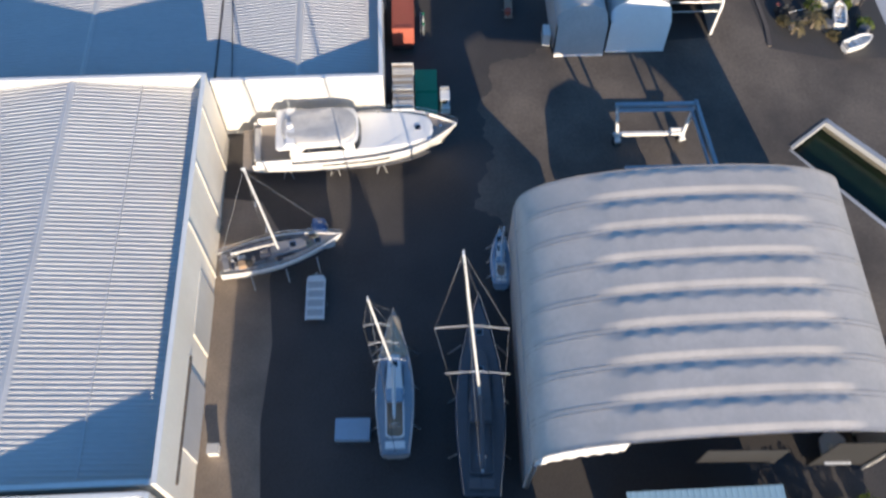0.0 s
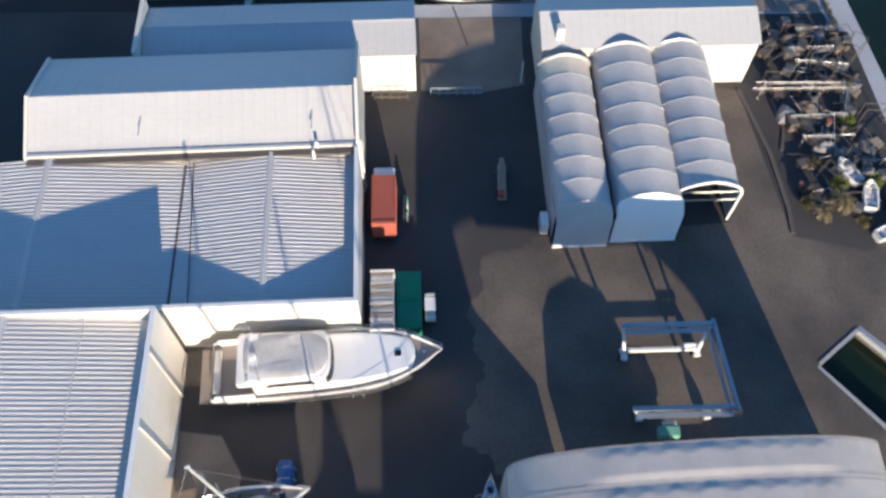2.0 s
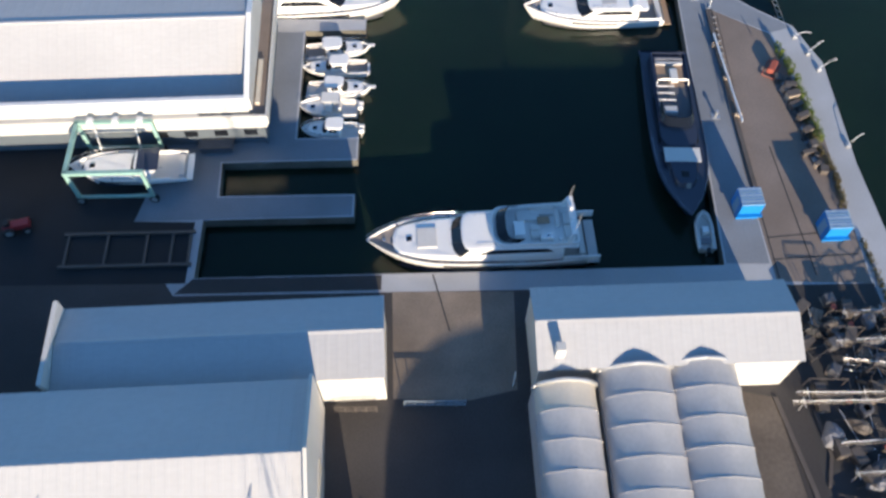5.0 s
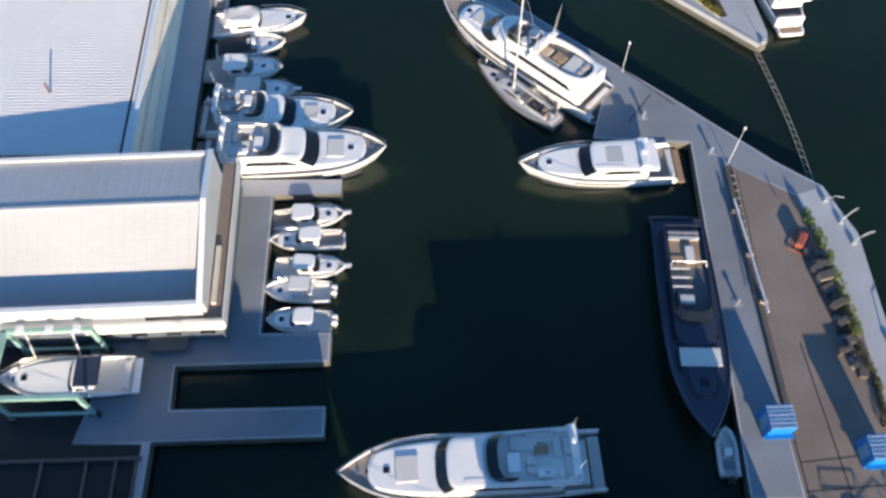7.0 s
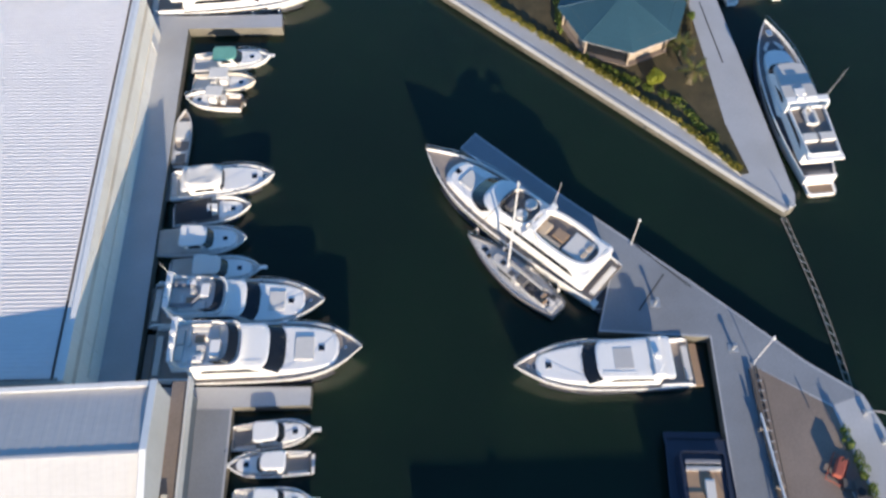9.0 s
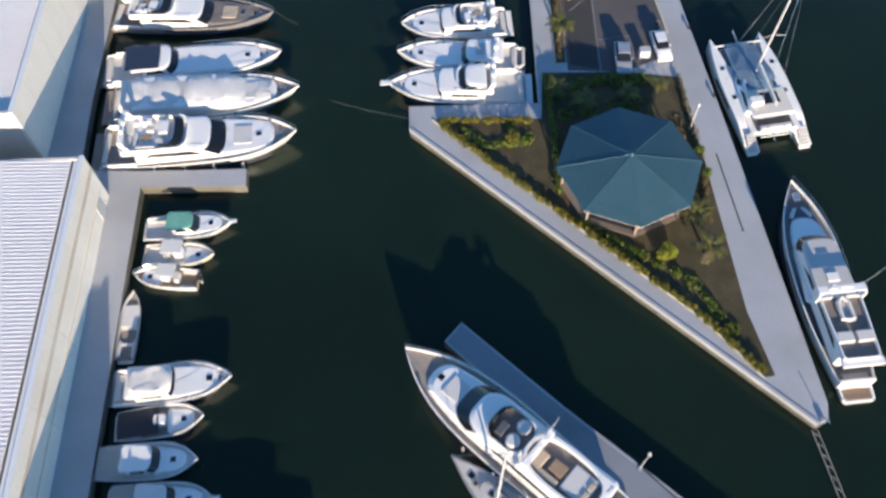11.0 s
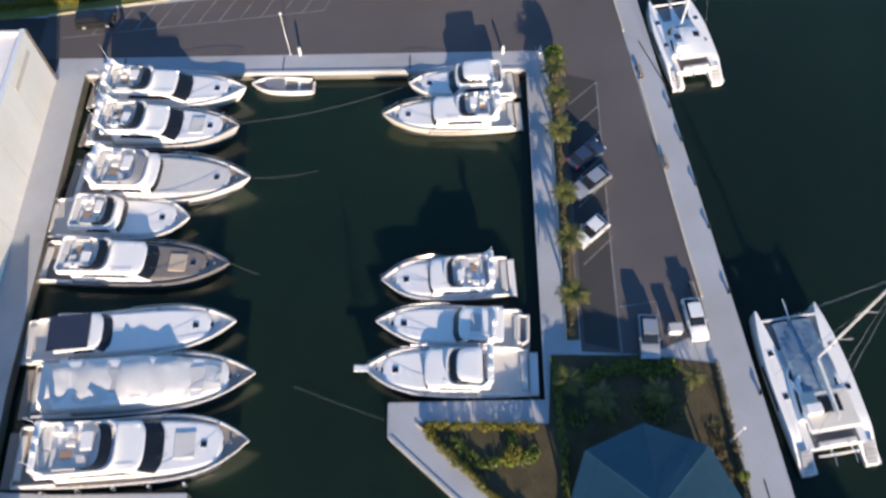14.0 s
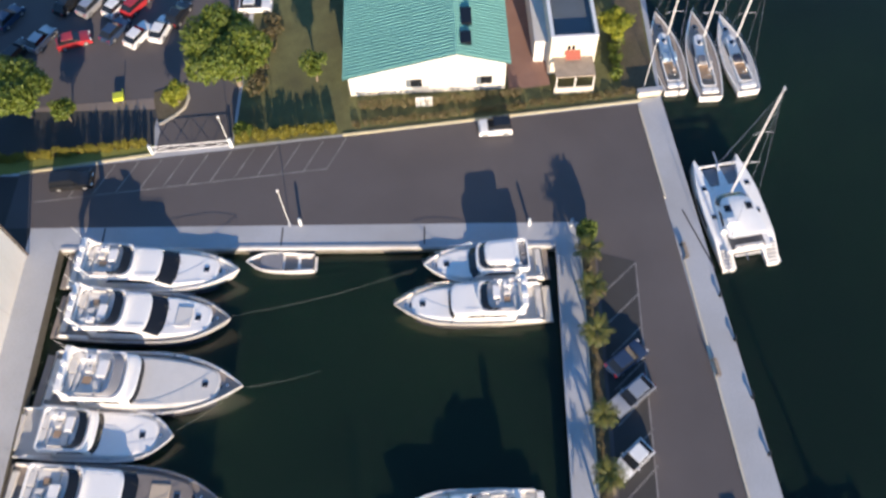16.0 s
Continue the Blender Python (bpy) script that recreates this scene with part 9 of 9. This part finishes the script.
def jetty_things():
    blue_cabin(37.2, 103.8)
    blue_cabin(45.5, 101.0)
    for (xa, ya), (xb, yb2), l in (((38.6, 131.5), (38.5, 116.0), "long aluminium gangway lying on the paving"), ((38.0, 128.0), (38.9, 114.8), "long white mast lying on the paving")):
        an = math.degrees(math.atan2(yb2 - ya, xb - xa))
        ln = math.hypot(xb - xa, yb2 - ya)
        g = thing("gangway" if "gangway" in l else "mast_on_trestles", pose(xa, ya, 0, 0, 0, an), l, "gangway" if "gangway" in l else "mast")
        if "gangway" in l:
            for y in (-0.45, 0.45):
                part("side_rail", tube(nb(), [(0, y, 0.55), (ln, y, 0.55)], 0.06), "gutter", g)
            for k in range(16):
                part("rung", bx(k * ln / 16, k * ln / 16 + 0.1, -0.45, 0.45, 0.1, 0.18), "steel", g)
        else:
            part("spar", tube(nb(), [(0, 0, 0.9), (ln, 0, 0.9)], 0.13, 8), "alu", g)
            for fx in (0.1, 0.5, 0.9):
                part("trestle", bx(fx * ln - 0.1, fx * ln + 0.1, -0.4, 0.4, 0.01, 0.78), "timber", g)
    k = thing("skip", pose(-18.8, 112.2, 0, 0, 0, 2), "dark grey steel skip beside the marina building", "skip")
    part("body", loft(nb(), [[(-1.6 - 0.3 * f, -0.55 - 0.08 * f, 0.02 + 0.9 * f), (1.6 + 0.3 * f, -0.55 - 0.08 * f, 0.02 + 0.9 * f), (1.6 + 0.3 * f, 0.55 + 0.08 * f, 0.02 + 0.9 * f), (-1.6 - 0.3 * f, 0.55 + 0.08 * f, 0.02 + 0.9 * f)] for f in (0, 1)]), "darkdeck", k)
    part("rim", tube(nb(), [(-1.9, -0.63, 0.92), (1.9, -0.63, 0.92), (1.9, 0.63, 0.92), (-1.9, 0.63, 0.92), (-1.9, -0.63, 0.92)], 0.05, 5), "gutter", k)
    m = thing("red_machine", pose(44.0, 123.0, 0, 0, 0, 60), "red diesel pump on the jetty", "pump")
    part("body", box(nb(), -0.9, 0.9, -0.4, 0.4, 0.3, 1.0, 0.12), "rust", m)
    part("frame", tube(nb(), [(-1.3, -0.7, 0.2), (1.3, -0.7, 0.2), (1.3, 0.7, 0.2), (-1.3, 0.7, 0.2), (-1.3, -0.7, 0.2)], 0.06), "rust", m)
    part("exhaust", tube(nb(), [(0.4, 0.2, 1.3), (0.4, 0.2, 2.0)], 0.07), "black", m)
    rng = random.Random(3)
    for k in range(26):
        f = (k / 25) ** 1.2
        x, y = 45.0 + 1.5 * f + rng.uniform(-0.7, 0.5), 121.5 - 12.5 * f + rng.uniform(-0.5, 0.5)
        kind = k % 4
        c = thing(("crate", "locker", "tub", "fish_box")[kind], pose(x, y, 0, 0, 0, rng.uniform(-25, 35)), ("weathered timber crate on the jetty", "rusty metal locker on the jetty", "dark plastic tub on the jetty", "pale plastic fish box on the jetty")[kind], ("crate", "locker", "tub", "box")[kind], "jetty clutter")
        a, d, h = rng.uniform(0.2, 0.75), rng.uniform(0.15, 0.45), rng.uniform(0.25, 1.1)
        if kind == 2:
            part("body", cylinder(nb(), 0, 0, 0, h * 0.8, d * 0.8, 14, d), "darkdeck", c)
            part("lid", cylinder(nb(), 0, 0, h * 0.8, h * 0.8 + 0.05, d * 1.05, 14), "black", c)
        elif kind == 3:
            part("body", box(nb(), -a * 0.6, a * 0.6, -d * 0.8, d * 0.8, 0, h * 0.35, 0.03), "gel2", c)
            part("lid", box(nb(), -a * 0.62, a * 0.62, -d * 0.82, d * 0.82, h * 0.35, h * 0.35 + 0.04, 0.01), "greycush", c)
        else:
            part("body", box(nb(), -a, a, -d, d, 0, h, 0.03), ("timber" if k % 8 == 0 else "darkdeck", "gutter")[kind], c)
            part("lid", box(nb(), -a - 0.03, a + 0.03, -d - 0.03, d + 0.03, h, h + 0.06, 0.01), "gutter", c)
    ch = thing("steel_channel", pose(38.2, 132.6, 0), "dark rusty steel channel along the edge of the paving", "channel")
    part("web", loft(nb(), [[(x - 0.16, y, z0), (x + 0.16, y, z0), (x + 0.16, y, 0.3), (x - 0.16, y, 0.3)] for x, y, z0 in ((0, 0, 0.0), (0.2, -13, 0.0), (0.7, -28.0, 0.0))]), "gutter", ch)
    part("flange", loft(nb(), [[(x - 0.24, y, 0.3), (x + 0.24, y, 0.3), (x + 0.24, y, 0.34), (x - 0.24, y, 0.34)] for x, y in ((0, 0), (0.2, -13), (0.7, -28.0))]), "gutter", ch)
    # floating boom across the channel
    bo = thing("floating_boom", pose(0, 0, WATER), "ladder-like floating boom closing the channel", "boom")
    path = []
    for i in range(23):
        f = i / 22
        path.append(Vector((45.6 + 2.2 * f + 0.5 * math.sin(math.pi * f), 150.2 - 22.2 * f, 0.15)))
    for sg in (1, -1):
        part("float_line", tube(nb(), [p + Vector((sg * 0.27, 0, 0)) for p in path], 0.06, 6), "timber", bo)
    for p in path[:-1]:
        part("rung", tube(nb(), [p + Vector((-0.27, -0.2, 0.05)), p + Vector((0.27, -0.6, 0.05))], 0.035, 5), "steel", bo)
    for x, y, h, l in ((30.2, 139.7, 1.2, ""), (37.0, 134.8, 1.0, ""), (36.4, 116.3, 1.0, "")):
        b = thing("mooring_bollard", pose(x, y, 0), "pale mooring bollard on the quay", "bollard", "bollards")
        part("post", cylinder(nb(), 0, 0, 0, h * 0.7, 0.16, 12, 0.13), "steel", b)
        part("head", cylinder(nb(), 0, 0, h * 0.7, h * 0.85, 0.24, 12, 0.2), "steel", b)
        part("foot", bx(-0.5, 0.5, -0.4, 0.4, 0, 0.06), "steel", b)
    for x, y, dx, dy in ((47.9, 128.2, 0.8, -0.3), (48.9, 125.5, 0.9, 0.5), (49.6, 123.0, 1.0, 0.3), (50.2, 112.0, 0.8, 0.4), (46.0, 150.8, 0.0, -0.4)):
        b = thing("navigation_post", pose(x, y, 0), "white steel mooring bracket on the jetty edge", "bracket", "brackets")
        part("base", box(nb(), -0.25, 0.25, -0.25, 0.25, 0, 0.35, 0.04), "steel", b)
        part("arm", tube(nb(), [(0, 0, 0.4), (dx, dy, 1.2), (dx * 1.8, dy * 1.8, 1.3)], 0.045), "whitemetal", b)
    for x, y, h in ((38.6, 133.2, 6.0), (28.7, 146.6, 4.5)):
        lamp_post(x, y, h)


def lamp_post(x, y, h, lean=(0, 0)):
    l = thing("lamp_post", pose(x, y, 0), "slim pale steel lamp post", "lamp post", "lamp posts")
    part("pole", tube(nb(), [(0, 0, 0), (lean[0], lean[1], h)], 0.042, 8, 0.03), "whitemetal", l)
    part("lantern", cylinder(nb(), lean[0], lean[1], h, h + 0.2, 0.16, 12, 0.1), "cover", l)
    part("foot", cylinder(nb(), 0, 0, 0, 0.1, 0.2, 10), "steel", l)


def pier_things():
    lamp_post(-5.3, 231.5, 6.6)
    lamp_post(-13.0, 241.8, 5.2)
    lamp_post(33.9, 249.3, 8.0)
    lamp_post(39.2, 184.5, 4.0)
    for x, y in ((-4.1, 231.5), (20.0, 231.3), (24.4, 231.2)):
        p = thing("service_pedestal", pose(x, y, 0), "white service pedestal at the quay edge", "pedestal", "pedestals")
        part("column", box(nb(), -0.14, 0.14, -0.14, 0.14, 0, 1.15, 0.02), "whitemetal", p)
        part("cap", cylinder(nb(), 0, 0, 1.15, 1.3, 0.2, 10, 0.1), "bluesteel", p)
    g = thing("driveway_gate", pose(-21.5, 240.9, 0, 0, 0, 5.6), "white cross-braced driveway gate", "gate")
    for x0, x1 in ((0, 4.3), (4.4, 8.7)):
        lf = part("gate_leaf", tube(nb(), [(x0, 0, 0.2), (x1, 0, 0.2), (x1, 0, 1.15), (x0, 0, 1.15), (x0, 0, 0.2)], 0.045), "whitemetal", g)
        for k in range(2):
            xa, xb = x0 + (x1 - x0) * k / 2, x0 + (x1 - x0) * (k + 1) / 2
            part("brace", tube(nb(), [(xa, 0, 0.2), (xb, 0, 1.15)], 0.026), "whitemetal", lf)
            part("brace", tube(nb(), [(xa, 0, 1.15), (xb, 0, 0.2)], 0.026), "whitemetal", lf)
    for x in (-0.1, 8.8):
        part("gate_post", bx(x - 0.14, x + 0.14, -0.14, 0.14, 0, 1.4), "whitemetal", g)
    for x, y in ((38.6, 222.9), (39.3, 218.2), (40.0, 212.4), (40.6, 207.0), (41.4, 199.5), (42.6, 189.0)):
        b = thing("mooring_bollard", pose(x, y, 0), "dark mooring bollard on the walkway edge", "bollard", "bollards")
        part("post", cylinder(nb(), 0, 0, 0, 0.4, 0.14, 10, 0.12), "black", b)
        part("head", tube(nb(), [(-0.1, -0.3, 0.45), (0.05, 0.3, 0.45)], 0.11, 8), "black", b)
    for x, y, a in ((37.1, 215.3, 98), (35.8, 228.0, 98), (37.9, 199.6, 98)):
        b = thing("bench", pose(x, y, 0, 0, 0, a), "dark bench beside the kerb", "bench", "benches")
        for k in range(3):
            part("slat", bx(-0.9, 0.9, -0.2 + 0.15 * k, -0.08 + 0.15 * k, 0.42, 0.47), "timber", b)
        for k in range(2):
            part("back_slat", bx(-0.9, 0.9, 0.26, 0.3, 0.58 + 0.17 * k, 0.7 + 0.17 * k), "timber", b)
        for px in (-0.75, 0.75):
            part("leg", bx(px - 0.05, px + 0.05, -0.2, 0.3, 0, 0.42), "black", b)
    w = thing("garden_wall", pose(33.0, 248.2, 0, 0, 0, 8), "low stone wall at the quay end", "wall")
    part("wall", box(nb(), 0, 2.8, -0.3, 0.3, 0, 0.9, 0.04), "kerb", w)
    part("cap", box(nb(), -0.05, 2.85, -0.35, 0.35, 0.9, 1.0, 0.03), "concrete", w)
    s = thing("trolley_shelter", pose(35.4, 195.3, 0, 0, 0, 2), "small white utility box between cars", "utility box")
    part("body", box(nb(), -0.6, 0.6, -0.4, 0.4, 0, 1.1, 0.04), "whitemetal", s)
    part("lid", box(nb(), -0.65, 0.65, -0.45, 0.45, 1.1, 1.18, 0.02), "gel2", s)


def rope(a, c, sag=0.6):
    a, c = Vector(a), Vector(c)
    r = tagged(new("mooring_rope", mesh_of("mooring_rope", tube(nb(), [a.lerp(c, f) - Vector((0, 0, sag * math.sin(math.pi * f))) for f in (i / 8 for i in range(9))], 0.011, 5), "rope")), "pale mooring rope stretched over the water", "rope", "mooring ropes")
    return r


def scrapyard():
    rng = random.Random(11)
    rl = thing("steel_channel", pose(36.1, 83.2, 0), "dark rusty rail set in the ground beside the scrap", "channel")
    part("web", loft(nb(), [[(x - 0.22, y, 0.0), (x + 0.22, y, 0.0), (x + 0.22, y, 0.16), (x - 0.22, y, 0.16)] for x, y in ((0, 0), (1.75, -8.8), (2.2, -15.8), (2.0, -18.6))]), "gutter", rl)
    r2 = thing("steel_channel", pose(39.5, 81.9, 0), "dark rusty rail set in the ground beside the scrap", "channel")
    part("web", loft(nb(), [[(x - 0.15, y, 0.0), (x + 0.15, y, 0.0), (x + 0.15, y, 0.16), (x - 0.15, y, 0.16)] for x, y in ((0, 0), (0.5, -4.2), (-0.3, -7.0))]), "gutter", r2)
    for x, y, ln, a in ((43.7, 78.7, 6.4, 4), (43.0, 75.9, 3.8, 3), (42.9, 82.4, 11.6, 1), (43.2, 83.2, 11.0, 0), (45.0, 88.4, 5.0, 4), (45.4, 86.2, 5.5, -6), (46.0, 91.4, 4.4, 5), (47.0, 80.6, 4.6, 70)):
        t = thing("mast_rack", pose(x, y, 0, 0, 0, a), "rack of white spars among scrap", "rack", "spar racks")
        for k in range(3):
            part("spar", tube(nb(), [(-ln / 2, 0.22 * k - 0.2, 1.25 + 0.1 * (k % 2)), (ln / 2 + rng.uniform(-1, 0.5), 0.22 * k - 0.25, 1.3)], 0.032, 5), ("timber", "alu", "gutter")[k], t)
        for px in (-ln * 0.4, ln * 0.4):
            part("stand", tube(nb(), [(px - 0.3, -0.4, 0), (px, 0, 1.2), (px + 0.3, 0.4, 0)], 0.05, 5), "steel", t)
            part("arm", bx(px - 0.05, px + 0.05, -0.5, 0.5, 1.1, 1.18), "steel", t)
    for i in range(80):
        x, y = rng.uniform(39.8, 50.6), rng.uniform(66.5, 93)
        if x > 52 - 0.02 * y:
            continue
        k = i % 5
        label, mt = (("weathered timber pallet among scrap", "timber"), ("dark metal drum among scrap", "gutter"), ("dark steel box among scrap", "gutter"), ("dark plastic tank among scrap", "darkdeck"), ("rusty steel frame among scrap", "gutter"))[k]
        t = thing(("pallet", "drum", "scrap_box", "plastic_tank", "storage_trestle")[k], pose(x, y, 0, 0, 0, rng.uniform(0, 180)), label, ("pallet", "drum", "box", "tank", "trestle")[k], "scrapyard clutter")
        if k == 0:
            for q in range(5):
                part("plank", bx(-0.6, 0.6, -0.5 + 0.22 * q, -0.36 + 0.22 * q, 0.12, 0.16), mt, t)
            for q in (-0.5, 0, 0.5):
                part("bearer", bx(q - 0.06, q + 0.06, -0.5, 0.55, 0, 0.12), mt, t)
        elif k == 1:
            part("shell", cylinder(nb(), 0, 0, 0, 0.88, 0.29, 14), mt, t)
            part("lid", cylinder(nb(), 0, 0, 0.88, 0.91, 0.30, 14), "rust" if i % 2 else "black", t)
        elif k == 2:
            part("body", box(nb(), -0.8, 0.8, -0.5, 0.5, 0, rng.uniform(0.6, 1.4), 0.03), mt, t)
            part("band", bx(-0.82, 0.82, -0.1, 0.1, 0, 0.5), "timber", t)
        elif k == 3:
            part("tank", box(nb(), -0.5, 0.5, -0.5, 0.5, 0.12, 1.05, 0.1), mt, t)
            part("pallet_base", bx(-0.55, 0.55, -0.55, 0.55, 0, 0.12), "timber", t)
        else:
            a, d, h = rng.uniform(0.8, 1.9), rng.uniform(0.4, 1.0), rng.uniform(1.2, 2.8)
            for sx in (-a, a):
                for sy in (-d, d):
                    part("post", tube(nb(), [(sx, sy, 0), (sx, sy, h)], 0.045, 5), mt, t)
            part("top_rail", tube(nb(), [(-a, -d, h), (a, -d, h), (a, d, h), (-a, d, h), (-a, -d, h)], 0.045, 5), mt, t)
    for i in range(46):
        x, y, ln = rng.uniform(41.0, 48.5), rng.uniform(67.5, 92), rng.uniform(1.6, 4.2)
        t = thing("loose_spar", pose(x, y, rng.uniform(0.05, 0.3), 0, 0, rng.choice((rng.uniform(-14, 14), rng.uniform(60, 115)))), "weathered spar lying among scrap", "spar", "loose spars")
        part("pole", tube(nb(), [(-ln / 2, 0, 0.06), (ln / 2, 0, rng.uniform(0.06, 0.7))], 0.035, 5), ("alu", "timber", "steel", "gutter")[i % 4], t)
    for i in range(18):
        x, y = rng.uniform(40.3, 49.0), rng.uniform(67.0, 91)
        if x > 52 - 0.02 * y:
            continue
        t = thing("tarpaulin_heap", pose(x, y, 0, 0, 0, rng.uniform(0, 180)), ("dark heap of tarpaulins and engine parts", "grey tarpaulin thrown over stored parts")[i % 2], "heap", "scrapyard clutter")
        a, d, h = rng.uniform(0.7, 1.7), rng.uniform(0.5, 1.0), rng.uniform(0.6, 1.5)
        bm = nb()
        loft(bm, [[(a * f * math.cos(q) * (1 + 0.2 * math.sin(3 * q + i)), d * f * math.sin(q) * (1 + 0.2 * math.cos(2 * q + i)), h * z + 0.1 * math.sin(4 * q + i) * z) for q in (k * math.tau / 12 for k in range(12))] for f, z in ((1, 0), (0.9, 0.45), (0.65, 0.8), (0.3, 1.0))])
        part("cover_sheet", bm, ("darkdeck", "black", "greycush", "gutter")[i % 4], t)
        part("rope_tie", tube(nb(), [(-a * 0.9, 0, h * 0.4), (0, 0, h * 1.04), (a * 0.9, 0, h * 0.4)], 0.03, 4), "rope", t)
    for x, y, a, l in ((46.6, 68.6, 80, "old white dinghy lying in the scrap"), (47.6, 64.4, 20, "old white dinghy lying in the scrap"), (45.2, 71.6, 120, "upturned white dinghy in the scrap")):
        small_boat((x + 1.7 * math.cos(radians(a)), y + 1.7 * math.sin(radians(a))), (x - 1.7 * math.cos(radians(a)), y - 1.7 * math.sin(radians(a))), 1.5, l, "open", z=0.25, group="old dinghies")
    for x, y, r, h in ((44.0, 70.2, 1.0, 1.2), (47.4, 70.5, 1.2, 1.4), (42.0, 73.0, 0.9, 1.0), (46.8, 78.5, 1.0, 1.2), (40.2, 68.0, 0.9, 0.9), (48.2, 84.0, 0.9, 1.0), (45.5, 65.8, 0.9, 0.8), (49.3, 67.3, 1.1, 1.2)):
        shrub(x, y, r, h, "scruffy weeds growing among the scrap", "dryleaf" if r < 1 else "leaf", 500, 0.16)
    surface("scrapyard_ground", [(39.0, 66.5), (47.5, 63.0), (52.3, 64.5), (50.6, 92), (40.2, 92), (38.8, 84)], 0.012, "darkyard", "dark oily ground under the scrap", "ground")


truck()
stack()
hoist()
small_things()
jetty_things()
pier_things()
scrapyard()
rope((-9.8, 220.4, 1.2), (8.3, 225.8, 0.6), 0.9)
rope((-14.0, 208.8, 0.8), (-8.2, 213.3, 0.6), 0.5)
rope((-7.6, 213.2, 0.9), (-1.0, 215.6, -1.25), 0.4)
rope((-9.0, 203.0, 0.9), (-6.2, 202.6, -1.2), 0.2)
rope((8.0, 186.4, 0.1), (-1.5, 190.4, -1.25), 0.2)
rope((-28.6, 226.8, 0.0), (-30.5, 229.8, 0.2), 0.1)
rope((22.2, 227.2, 0.0), (23.4, 226.4, 0.2), 0.1)
for yy in (221.5, 214.6, 209.4, 204.0, 194.8, 189.7, 183.3):
    rope((-28.0, yy + 1.4, 0.0), (-29.7, yy + 2.1, 0.1), 0.1)
    rope((-28.0, yy - 1.4, 0.0), (-29.6, yy - 2.1, 0.1), 0.1)
